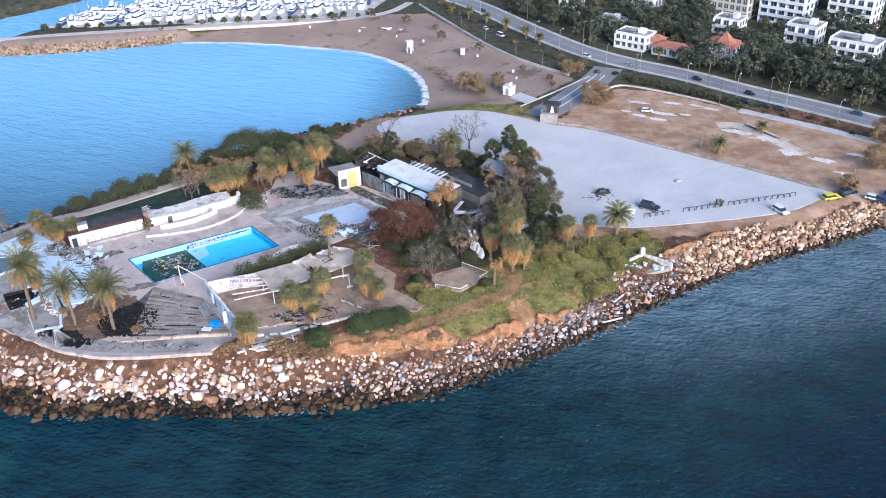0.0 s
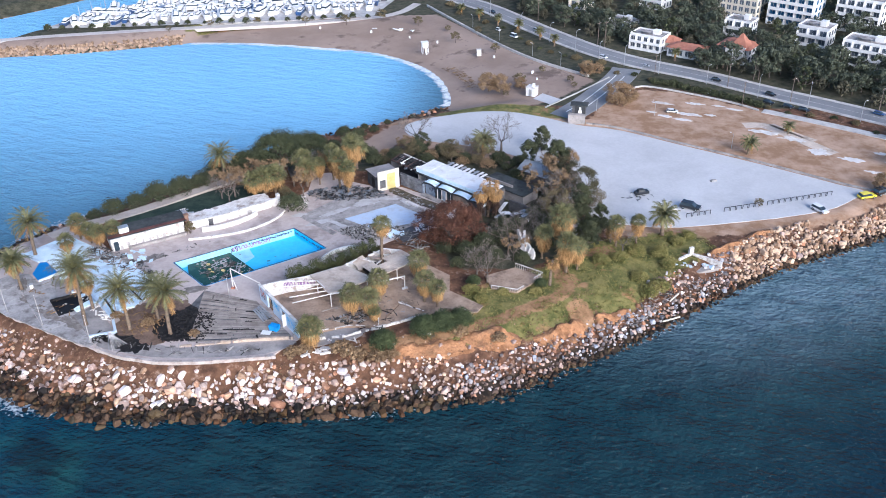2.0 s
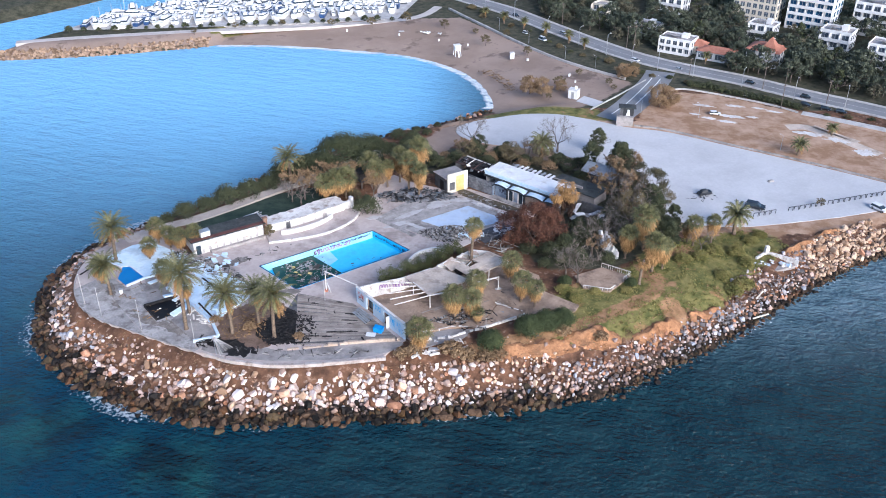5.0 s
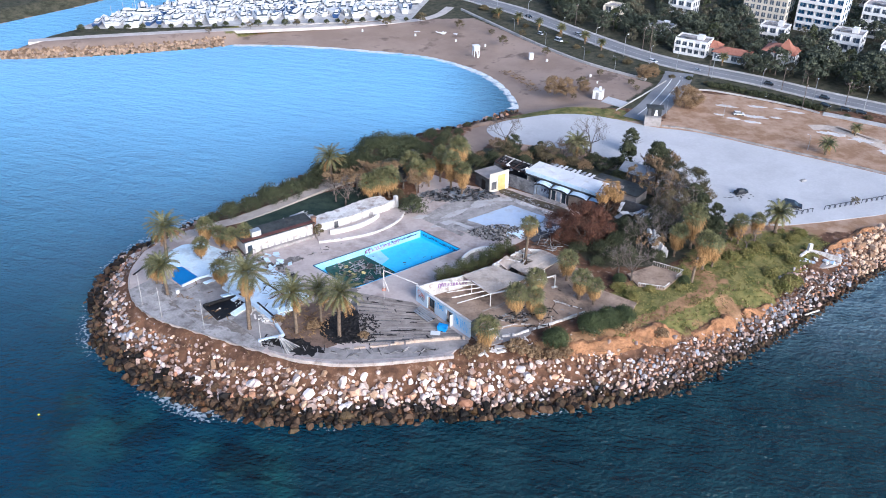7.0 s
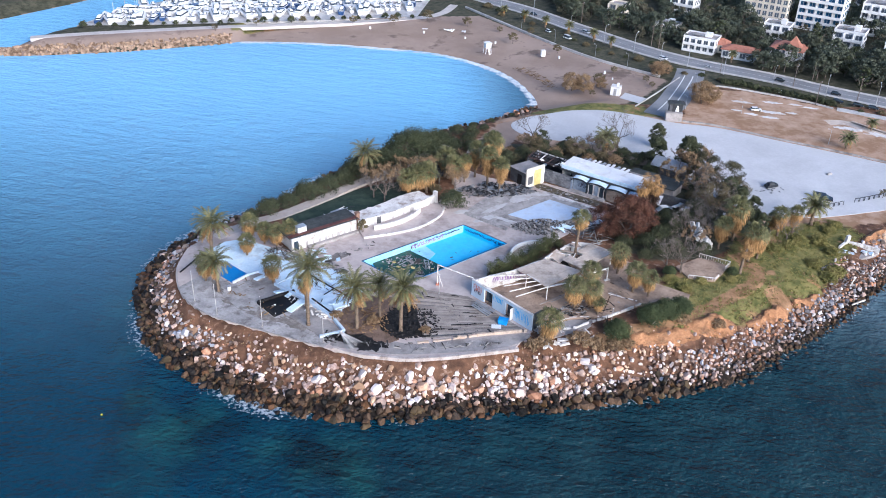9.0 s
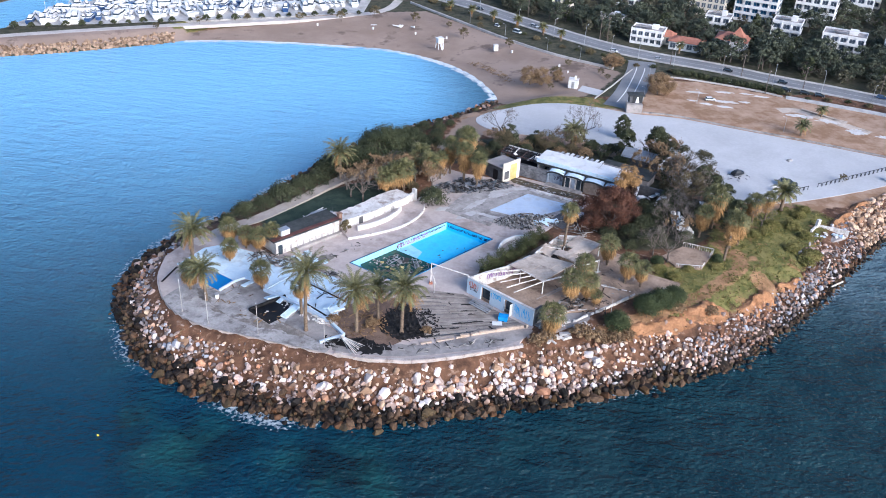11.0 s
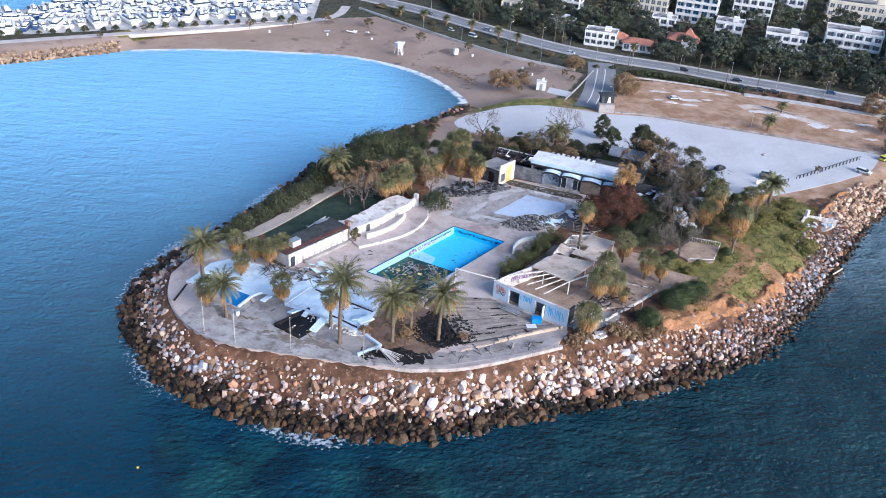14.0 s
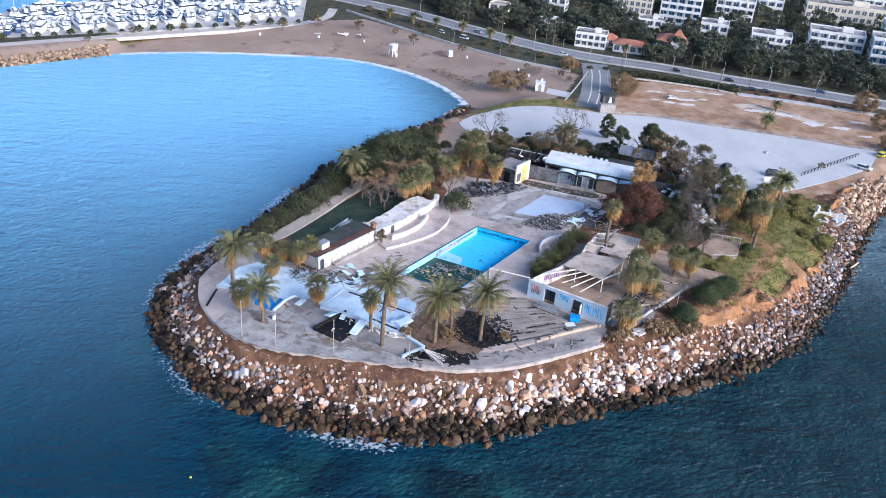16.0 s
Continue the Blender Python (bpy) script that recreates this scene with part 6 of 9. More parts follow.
part("brace", Shape().beam((2.85, 0, 2.1), (2.2, 0, 2.66), 0.08, 0.1), M_WHITE, pergola)
part("foot", Shape().box((2.9, 0, 0.2), (1.0, 0.5, 0.3)), M_WHITE, pergola)
M_OCHRE_SCRAP = mat("pale_ochre_scrap", (0.20, 0.14, 0.10), (0.60, 0.50, 0.42), 0.8, 0.9, 0.2, island=0.8)
debris_pile("burnt_debris", [(-42, 113.5), (-35.5, 112.6), (-33, 118.5), (-38, 120)], Z + 0.3, 26, (0.5, 2.0), M_BURNT, "charred broken timber on the slab")
debris_pile("slab_rubble", [(-42, 131), (-39.5, 136), (-35.5, 135.8), (-37, 131)], Z + 0.15, 40, (0.3, 1.5), M_OCHRE_SCRAP, "scattered pale rubble on the slab", lift=0.15, plates=18, lumps=40)
debris_pile("white_rubble", [(-46.8, 106.6), (-40, 107.8), (-37, 111.8), (-45.5, 111.8)], Z - 0.3, 30, (0.5, 2.6), M_WHITE, "broken white wall pieces", lift=0.5, thick=(0.15, 0.4), plates=6)
debris_pile("floor_rubble", [(-47, 117), (-38, 125), (-28, 128), (-22, 121.5), (-34, 116.5), (-41, 115)], Z + 0.24, 34, (0.2, 1.2), M_RUBBLE, "boards and scraps on the slab", lift=0.1, plates=8)
debris_pile("trunk_rubble", [(-45.5, 115.5), (-40, 118.5), (-37.5, 116), (-41, 114.5)], Z + 0.26, 60, (0.3, 1.6), M_RUBBLE, "heap of sooty rubble under the palms", lift=0.6, plates=20)
debris_pile("roof_hole_wreck", [(-41.5, 129), (-38.5, 133), (-36, 131.5), (-39, 128)], Z + 0.15, 34, (0.5, 2.2), M_BURNT, "charred wreck under the fallen roof", lift=2.0)
debris_pile("collapsed_shed", [(-33, 137.5), (-28, 143), (-31.5, 148.5), (-37.5, 143.5)], Z, 70, (0.8, 3.2), M_RUBBLE, "collapsed timber shed remains", lift=1.4)

# ================= timber deck =================
deck = thing("timber_deck", (-60, 115, Z), "weathered grey plank deck, partly burnt", "deck", kind="structure")
D0, D1, D2, D3 = (-68.3, 123.6), (-58.2, 120.6), (-49.2, 110.3), (-66.2, 108.6)
keep_world(part("bearer_floor", Shape().prism([D0, D1, D2, D3, (-70.5, 113)], 3.9, Z + 0.05), M_DARK_WALL, deck, "dark deck underside"), deck)
N_PLANK = 62
for i in range(N_PLANK):
    t = (i + 0.5) / N_PLANK
    a, b = along(D0, D3, t), along(D1, D2, t)
    for j in range(2):
        u0, u1 = (0.0, 0.48 + 0.08 * math.sin(i * 1.7)) if j == 0 else (0.49 + 0.08 * math.sin(i * 1.7), 1.0)
        if random.random() < (0.04 if j else 0.10):
            continue
        h = random.uniform(0.05, 0.10)
        keep_world(part("plank", Shape().beam((*along(a, b, u0), Z + h), (*along(a, b, u1), Z + h), 0.235, 0.05), M_PLANK, deck), deck)
for i in range(15):
    t, u = random.uniform(0.04, 0.93), random.uniform(0.05, 0.72)
    if i % 3:
        a, b = along(D0, D3, t), along(D1, D2, t)
        p, q = along(a, b, u), along(a, b, min(1.0, u + random.uniform(0.08, 0.26)))
    else:
        a, b = along(D0, D1, u), along(D3, D2, u)
        p, q = along(a, b, t), along(a, b, min(1.0, t + random.uniform(0.06, 0.14)))
    strip_ = thing("charred_board", (*p, Z + 0.13), "charred black board lying on the deck", "board", "charred deck boards")
    part("board", Shape().beam((0, 0, 0.02), (q[0] - p[0], q[1] - p[1], 0.03), random.uniform(0.10, 0.24), 0.06), M_BURNT, strip_)
    part("splinter", Shape().beam((0.2, 0.1, 0.02), ((q[0] - p[0]) * 0.5, (q[1] - p[1]) * 0.5 + 0.2, 0.05), 0.07, 0.05), M_BURNT, strip_, "charred splinter")
debris_pile("ash_heap", [(-72, 116.5), (-68.5, 118.5), (-63.5, 115), (-64.5, 109.0), (-71, 108.5)], Z, 150, (0.3, 1.7), M_BURNT, "black heap of charred timber and ash", lift=0.22, lumps=260)
solid("scorched_ground", Shape().prism(ragged(curve([(-80.3, 109.1), (-76.3, 109.4), (-71.9, 106.6), (-74.4, 105.4), (-77.4, 106.1)], 4, True), 0.9), 3.9, Z + 0.08), M_BURNT, "black scorched ground", "ground", kind="structure")
poles = thing("fallen_poles", (-79.6, 109.2, Z), "fan of fallen pale poles at the basin end", "poles", rz=-45)
for i in range(8):
    part("pole", Shape().beam((0, 0, 1.0), (3.2 + random.random(), -1.6 + 0.42 * i, 0.1), 0.09, 0.09), M_WHITE if i % 3 else M_METAL, poles)
part("trestle", Shape().beam((-0.2, -0.5, 0), (0.1, 0.4, 1.05), 0.16, 0.16), M_WHITE, poles)
debris_pile("ash_spill", [(-82, 110.5), (-76, 109), (-73, 106.5), (-79.5, 106.8), (-82.5, 108)], Z, 80, (0.5, 2.2), M_BURNT, "charred debris at the basin end", lift=0.5)
burn = Shape().prism(ragged(curve([(-71.8, 116.8), (-67.5, 118.2), (-64.2, 113.5), (-65.4, 109.3), (-70.5, 108.8), (-73, 112)], 4, True), 1.6), 3.9, Z + 0.07)
solid("scorched_ground", burn, M_BURNT, "black scorched ground", "ground", kind="structure")
garden = Shape().prism(ragged(curve([(-79.4, 117.6), (-75, 120.4), (-69, 119.0), (-70, 108.5), (-77, 108.2), (-79.8, 112.4)], 4, True), 0.9, 3.0), 3.9, Z + 0.06)
solid("dirt_bed", garden, mat("brown_garden_soil", (0.10, 0.065, 0.045), (0.22, 0.15, 0.11), 0.6, 0.95, 0.4), "brown soil bed under palms", "ground", kind="structure")
debris_pile("leaf_litter", [(-80, 118), (-73, 119), (-71, 110), (-79, 110)], Z, 160, (0.2, 1.1), M_FROND_BROWN, "dry palm litter", lift=0.25)
bench = thing("fallen_bench", (-56.0, 116.5, Z + 0.12), "stack of grey boards against the wall", "boards", rz=-50)
for i in range(5):
    part("board", Shape().box((0, -0.7 + i * 0.34, 0.25 + 0.1 * i), (4.2, 0.28, 0.06), random.uniform(-4, 4)), M_GREY_SHEET, bench)
part("support", Shape().box((-1.6, 0, 0.12), (0.15, 1.6, 0.24)), M_DARK_METAL, bench)
part("support", Shape().box((1.6, 0, 0.12), (0.15, 1.6, 0.24)), M_DARK_METAL, bench)
tarp = thing("blue_tub", (-53.0, 112.6, Z + 0.12), "bright blue plastic tub and white sheet", "tub", rz=-20)
part("body", Shape().box((0, 0, 0.45), (1.4, 1.0, 0.9), 0, 1.15), M_BLUE_TARP, tarp)
part("sheet", Shape().box((-0.8, -1.3, 0.05), (1.6, 1.1, 0.05), 15), M_WHITE_CLEAN, tarp, "white board")

step = thing("court_step", (-52.6, 148.2, Z), "low pale double concrete step across the court", "step", kind="structure")
for off, h in ((0.0, 0.20), (0.55, 0.10)):
    keep_world(part("tread", Shape().wall([(-56.6 - off * 0.65, 151.6 - off * 0.75), (-48.7 - off * 0.65, 144.8 - off * 0.75)], h, 0.5, Z), M_CONCRETE, step), step)

# front parapets
parapet = thing("sea_parapet", (-66, 103.5, 3.75), "low curved concrete sea parapet, cracked and chipped", "wall", kind="structure")
M_PARAPET = mat("weathered_parapet", (0.34, 0.29, 0.26), (0.56, 0.50, 0.46), 0.7, 0.9, 0.3, objrand=0.2, stain=(0.20, 0.15, 0.125), stain_scale=0.8, stain_amount=0.7)
pline = curve([(-80.6, 106.2), (-77.5, 104.8), (-74, 103.9), (-67.8, 103.2), (-60.7, 104.0), (-51.2, 105.7)], 5)
for k in range(0, len(pline) - 1, 2):
    seg = pline[k:k + 3]
    seg = [seg[0], *seg[1:-1], along(seg[-1], seg[-2], 0.02)]
    keep_world(part("segment", Shape().wall([(x, y + random.uniform(-0.05, 0.05)) for x, y in seg], 0.6 * random.uniform(0.88, 1.06), random.uniform(0.46, 0.56), 3.75), M_PARAPET, parapet), parapet)
edge_wall = thing("deck_edge_wall", (-58, 109, 4.0), "low broken ochre and white masonry deck edge", "wall", kind="structure")
EW = [(-67.2, 107.4), (-60.8, 108.5), (-57.6, 109.2), (-49.4, 110.4)]
for k, (a, b) in enumerate(zip(EW[:-1], EW[1:])):
    t = 0.0
    while t < 0.97:
        e = min(1.0, t + random.uniform(0.1, 0.3))
        low_ = 0.35 if k == 0 else 0.6
        keep_world(part("wall_piece", Shape().wall([along(a, b, t), along(a, b, e)], low_ * random.uniform(0.7, 1.2), random.uniform(0.34, 0.44), 4.0), M_OCHRE_BLOCK, edge_wall), edge_wall)
        t = e + (random.uniform(0.03, 0.12) if random.random() < 0.35 else 0.0)
solid("apron_kerb", Shape().wall(curve([(-109.9, 130), (-108.2, 123.5), (-105, 118.3), (-100.5, 114.7), (-94.5, 111.9), (-88.6, 109.2), (-82.5, 106.6)], 6), 0.16, 0.14, 4.0), M_CONCRETE, "pale concrete edge kerb", "kerb", kind="structure")

# ================= wading basins =================
basin = thing("wading_basin", (-90, 128, Z), "drained shallow wading basins, pale and blue floors", "basin")
for poly, top, m, label in (
        ([(-106.9, 134.0), (-103.0, 139.3), (-99.6, 140.4), (-94.4, 137.4), (-87.4, 133.4), (-86.9, 129.3), (-91.5, 124.7), (-92.4, 127.0), (-95.2, 128.3), (-97.0, 127.9), (-101.0, 131.7), (-102.2, 131.4)], 0.10, M_WADE_WHITE, "pale blue-white floor"),
        ([(-101.7, 127.3), (-102.2, 131.2), (-101.0, 131.5), (-96.9, 127.7), (-99.2, 124.9)], 0.07, M_WADE_BLUE, "blue floor"),
        ([(-96.7, 127.3), (-95.2, 128.1), (-92.5, 126.8), (-91.9, 124.2), (-89.4, 122.4), (-93.2, 118.9), (-94.6, 121.6)], 0.075, M_GREYSLAB, "dull grey floor"),
        ([(-91.4, 124.3), (-87.0, 128.9), (-77.9, 119.9), (-81.0, 114.3), (-85.2, 118.9)], 0.12, M_WADE_WHITE, "bright pale floor"),
        ([(-86.8, 129.4), (-86.9, 133.0), (-78.5, 126.8), (-76.4, 122.2), (-77.7, 120.3)], 0.09, M_WADE_WHITE, "pale upper floor"),
        ([(-85.6, 118.4), (-79.2, 110.4), (-82.6, 109.0), (-88.3, 114.8)], 0.10, M_GREYSLAB, "grey end floor")):
    keep_world(part("floor", Shape().prism(poly, 3.9, Z + top), m, basin, label), basin)
for line, h_, w_ in (([(-91.8, 124.3), (-85.4, 118.7), (-81.0, 114.0), (-79.0, 110.3)], 0.55, 0.45), ([(-86.9, 129.1), (-82.2, 124.5), (-77.7, 119.9)], 0.30, 0.28), ([(-91.6, 124.6), (-87.0, 129.1)], 0.22, 0.2),
                     ([(-107.0, 133.9), (-102.3, 131.3)], 0.35, 0.3), ([(-99.2, 124.8), (-96.8, 127.6), (-95.2, 128.5)], 0.40, 0.3), ([(-79.0, 110.3), (-82.8, 108.8)], 0.5, 0.4)):
    keep_world(part("edge", Shape().wall(line, h_, w_, Z), M_WALL_BLUE, basin, "pale blue basin edge"), basin)
# black strips along the inner wall line and the west rim
for line in ([(-86.5, 128.0), (-82.3, 123.9), (-78.3, 119.9)], [(-85.0, 120.0), (-81.6, 116.0)], [(-109.0, 128.3), (-107.0, 133.0)]):
    keep_world(part("drain_slot", Shape().wall(line, 0.06, 0.34, Z + 0.09), M_BURNT, basin, "narrow black strip on the basin floor and rim"), basin)
for x, y, w_, d_, h_, turn_, tx, ty in ((-87.4, 117.4, 3.6, 1.3, 0.5, 48, 6, -9), (-90.4, 122.0, 2.6, 1.2, 0.4, 35, -12, 8), (-88.9, 121.0, 2.0, 0.8, 0.3, 60, 10, 4), (-80.0, 117.6, 2.8, 1.4, 0.5, 20, 8, -6), (-81.4, 118.4, 1.8, 1.0, 0.4, 70, -8, 12), (-94.6, 126.4, 2.6, 0.9, 0.3, 52, 4, 8)):
    lump = thing("broken_slab", (x, y, Z + 0.12), "broken pale slab tipped over at the basin edge", "rubble", "broken basin slabs", rz=turn_)
    part("slab", Shape().box((0, 0, h_ * 0.5), (w_, d_, h_ * 0.5), 0, 0.88, tx, ty), M_WADE_WHITE, lump, "pale blue-white slab")
    part("core", Shape().box((0.1, -d_ * 0.2, h_ * 0.25), (w_ * 0.8, d_ * 0.7, h_ * 0.4), 6, 0.8, tx, ty), M_CONCRETE, lump, "grey rubble core")
pit = thing("sooty_pit", (-89.5, 118.0, Z), "black burnt square pit with scraps", "pit")
keep_world(part("floor", Shape().prism([(-94.0, 118.6), (-88.2, 122.2), (-85.6, 118.6), (-90.6, 114.6)], 4.0, Z + 0.06), M_PIT, pit), pit)
for a, b in (((-94.0, 118.6), (-88.2, 122.2)), ((-94.0, 118.6), (-90.6, 114.6))):
    keep_world(part("side", Shape().wall([a, b], 0.5, 0.25, Z), M_BURNT, pit), pit)
debris_pile("pit_scraps", [(-93.5, 118.6), (-88.4, 121.6), (-86.2, 118.6), (-90.6, 115.2)], Z + 0.1, 7, (0.2, 0.45), M_WHITE, "small pale scraps in the pit", lift=0.1)
debris_pile("basin_rubble", [(-90.5, 123.2), (-84.5, 118.5), (-80.5, 113.5), (-82, 113), (-86, 117)], Z + 0.1, 46, (0.4, 1.6), M_WHITE, "broken pale basin edging", lift=0.4, thick=(0.12, 0.3))
debris_pile("torn_sheets", [(-93, 133.5), (-89, 136), (-80, 130), (-77.5, 124.5), (-79, 124.5), (-83, 128.5), (-88, 131)], Z + 0.1, 110, (0.6, 2.6), M_RUBBLE, "torn sheets and broken pipes", lift=0.6, plates=24)
debris_pile("torn_panels", [(-88.5, 134.5), (-84, 137), (-80.5, 131.8), (-84, 131)], Z + 0.1, 16, (0.9, 2.2), M_WADE_WHITE, "pale broken panels", lift=0.6, plates=16)
debris_pile("dark_planks", [(-85, 126), (-81, 123.5), (-79.5, 119), (-83.5, 119.5)], Z + 0.12, 10, (0.8, 2.6), M_BURNT, "dark boards across the basin", lift=0.06)
debris_pile("shelter_wreck", [(-95.6, 135.5), (-91.4, 137.3), (-89.2, 133.5), (-93.0, 131.6)], Z, 60, (0.8, 2.4), M_RUBBLE, "collapsed wooden shelter", lift=1.4)
debris_pile("apron_litter", [(-103, 121), (-97, 127), (-86, 113.5), (-94, 114.5)], Z + 0.05, 26, (0.2, 1.6), M_FROND_BROWN, "sticks and litter on the concrete", lift=0.06)
debris_pile("walk_litter", [(-78, 107.5), (-60, 107.2), (-52, 108.4), (-54, 106.8), (-68, 105.2)], Z + 0.05, 46, (0.3, 2.0), M_RUBBLE, "boards and litter on the walk", lift=0.12)
debris_pile("terrace_litter", [(-80, 136), (-64, 148), (-59, 155), (-62, 152), (-78, 134.5), (-82, 134)], Z + 0.02, 36, (0.2, 1.0), M_RUBBLE, "scraps on the paving", lift=0.05)

# lamp posts without heads
for i, (x, y, h) in enumerate(((-104.6, 119.2, 6.0), (-100.2, 115.4, 5.8), (-92.3, 112.0, 5.8), (-82.1, 107.6, 5.3), (-35.4, 111.0, 4.2), (-63.2, 121.6, 4.0))):
    if i == 0:
        post = thing("lamp_post", (x, y, Z), "thin white metal lamp post without lantern", "lamp post", "posts along the shore")
        part("pole", Shape().tube([(0, 0, 0), (0, 0, 3), (0, 0, 6)], [0.055, 0.05, 0.04], 7), M_KERB, post, "", True)
        part("base", Shape().box((0, 0, 0.1), (0.3, 0.3, 0.2)), M_CONCRETE, post)
        part("cap", Shape().tube([(0, 0, 6), (0, 0, 6.12)], [0.07, 0.05], 7), M_WHITE_CLEAN, post)
    else:
        copy_thing(post, pose(x, y, Z) @ Matrix.Diagonal((1, 1, h / 6.0, 1)))
bin_ = thing("litter_bin", (-99.4, 122.6, Z), "small white litter bin", "bin")
part("body", Shape().tube([(0, 0, 0), (0, 0, 0.9)], [0.3, 0.34], 10), M_WHITE_CLEAN, bin_)
part("rim", Shape().tube([(0, 0, 0.9), (0, 0, 0.96)], [0.38, 0.38], 10), M_METAL, bin_)

# ================= changing rooms and curved wall =================
CA, CB = (-90.0, 135.8), (-78.4, 143.6)
cdir = Vector((CB[0] - CA[0], CB[1] - CA[1], 0)).normalized()
clen = (Vector(CB) - Vector(CA)).length
rooms = thing("changing_rooms", (*CA, Z), "long low white changing-room block with graffiti, dark flat roof", "building", rz=math.degrees(math.atan2(cdir.y, cdir.x)))
part("front_wall", Shape().box((clen / 2, 0.12, 1.25), (clen, 0.25, 2.5)), M_WHITE, rooms, "stained white front wall")
part("end_wall", Shape().box((0.12, 2.6, 1.25), (0.25, 4.7, 2.5)), M_WHITE, rooms)
part("end_wall", Shape().box((clen - 0.12, 2.6, 1.25), (0.25, 4.7, 2.5)), M_WHITE, rooms)
part("back_wall", Shape().box((clen / 2, 5.0, 1.25), (clen, 0.25, 2.5)), M_WHITE, rooms)
part("roof", Shape().box((clen / 2 + 0.2, 2.7, 2.56), (clen + 1.0, 4.9, 0.12)), M_DARK_ROOF, rooms, "dark bitumen roof")
part("roof_edge", Shape().box((clen / 2 + 0.2, 0.95, 2.66), (clen + 0.8, 0.9, 0.09)), M_RED_EDGE, rooms, "dull red roof edge")
part("doorway", Shape().box((0.9, -0.02, 0.95), (0.9, 0.06, 1.9)), M_GLASS, rooms, "dark doorway")
for i in range(9):
    part("stain", Shape().box((1.8 + i * 1.35, -0.015, 0.5 + 0.5 * random.random()), (0.3 + 0.5 * random.random(), 0.03, 0.5 + 0.7 * random.random()), 0, 0.7, 0, random.uniform(-12, 12)), M_INK_GREY, rooms, "faint grey scrawl")
part("plinth", Shape().box((clen / 2 + 1.5, -0.55, 0.25), (clen - 3, 0.7, 0.5)), M_CONCRETE, rooms, "low concrete plinth")
tank = thing("water_tank", (-88.6, 139.0, Z + 2.62), "white box water tank on the roof", "tank", rz=34)
part("body", Shape().box((0, 0, 0.55), (1.8, 1.3, 1.1)), M_WHITE_CLEAN, tank)
part("lid", Shape().box((0, 0, 1.14), (1.9, 1.4, 0.08)), M_METAL, tank)
sat = thing("roof_mast", (-79.5, 146.2, Z + 2.62), "thin dark mast on the roof", "mast")
part("pole", Shape().beam((0, 0, 0), (0, 0, 1.6), 0.06, 0.06), M_DARK_METAL, sat)
part("arm", Shape().beam((-0.6, 0, 1.5), (0.6, 0, 1.5), 0.05, 0.05), M_DARK_METAL, sat)
wreck_frame = thing("fallen_pergola", (-82.4, 149.8, 4.0), "collapsed pale pergola frame on the dark lawn", "pergola", rz=38)
for k in range(5):
    part("slat", Shape().beam((-2.4, -1.2 + 0.6 * k, 0.5), (2.4 + 0.4 * (k % 2), -1.2 + 0.6 * k, 0.7 + 0.08 * k), 0.16, 0.1), M_GREY_SHEET if k % 2 else M_WHITE, wreck_frame)
for x in (-2.3, 0.0, 2.2):
    part("crossbar", Shape().beam((x, -1.5, 0.42), (x, 1.6, 0.66), 0.14, 0.14), M_WHITE, wreck_frame)
for x, y in ((-2.3, -1.4), (2.2, 1.5), (2.2, -1.4), (-2.3, 1.4)):
    part("post", Shape().beam((x, y, -0.2), (x, y, 0.6 + 0.1 * x * y / 3), 0.12, 0.12), M_WHITE, wreck_frame)
part("sheet", Shape().box((0.5, 0.3, 0.86), (3.0, 1.9, 0.05), 6, 1, 4, 3), M_GREY_SHEET, wreck_frame, "grey sheet across the frame")
solid("fallen_roof_sheet", Shape().box((-80.6, 150.2, 4.5), (3.6, 2.0, 0.08), 30, 1, 6, 8), M_GREY_SHEET, "grey fallen roof sheet on the grass", "sheet")
solid("fallen_roof_sheet", Shape().box((-83.0, 149.2, 4.35), (2.6, 0.7, 0.08), 20, 1, 4, 8), M_WHITE_CLEAN, "white fallen board on the grass", "sheet")
M_OCHRE_CHIMNEY = mat("brown_brick", (0.16, 0.09, 0.06), (0.32, 0.20, 0.14), 1.5, 0.9, 0.3)
curved = thing("curved_wall", (-71, 149, Z), "high curved white rendered wall with stained coping", "wall", kind="structure")
cw = curve([(-78.2, 144.6), (-74.5, 146.6), (-71.5, 148.6), (-68, 151.4), (-65, 153.8), (-62.9, 155.8)], 6)
keep_world(part("wall", Shape().wall(cw, 1.85, 0.35, Z), M_WHITE, curved), curved)
for k in range(0, len(cw) - 2, 3):
    keep_world(part("coping", Shape().wall(cw[k:k + 4], 0.1 * random.uniform(0.7, 1.3), random.uniform(0.45, 0.6), Z + 1.85), M_WHITE, curved), curved)
ledge = [(x, y) for x, y in cw[1:-3]]
back = [(x - 2.6 - 0.9 * noise.noise(Vector((x * 0.4, y * 0.4, 2.0))), y + 3.2 + 1.2 * noise.noise(Vector((x * 0.4, y * 0.4, 6.0)))) for x, y in ledge]
keep_world(part("ledge", Shape().prism(ragged(ledge + back[::-1], 0.35, 4.0), Z + 1.5, Z + 1.83), mat("stained_white_roof", (0.50, 0.46, 0.42), (0.80, 0.77, 0.73), 0.45, 0.9, 0.2, stain=(0.24, 0.17, 0.125), stain_scale=0.35, stain_amount=0.8), curved, "stained white flat roof"), curved)
keep_world(part("end_post", Shape().box((-62.7, 155.9, Z + 1.35), (0.7, 0.9, 2.7), 40, 0.9), M_WHITE, curved, "tall white end pier"), curved)
chimney = keep_world(part("chimney", Shape().box((-78.3, 144.9, Z + 1.7), (0.7, 0.7, 3.4), 34), M_OCHRE_CHIMNEY, curved, "brown brick chimney"), curved)
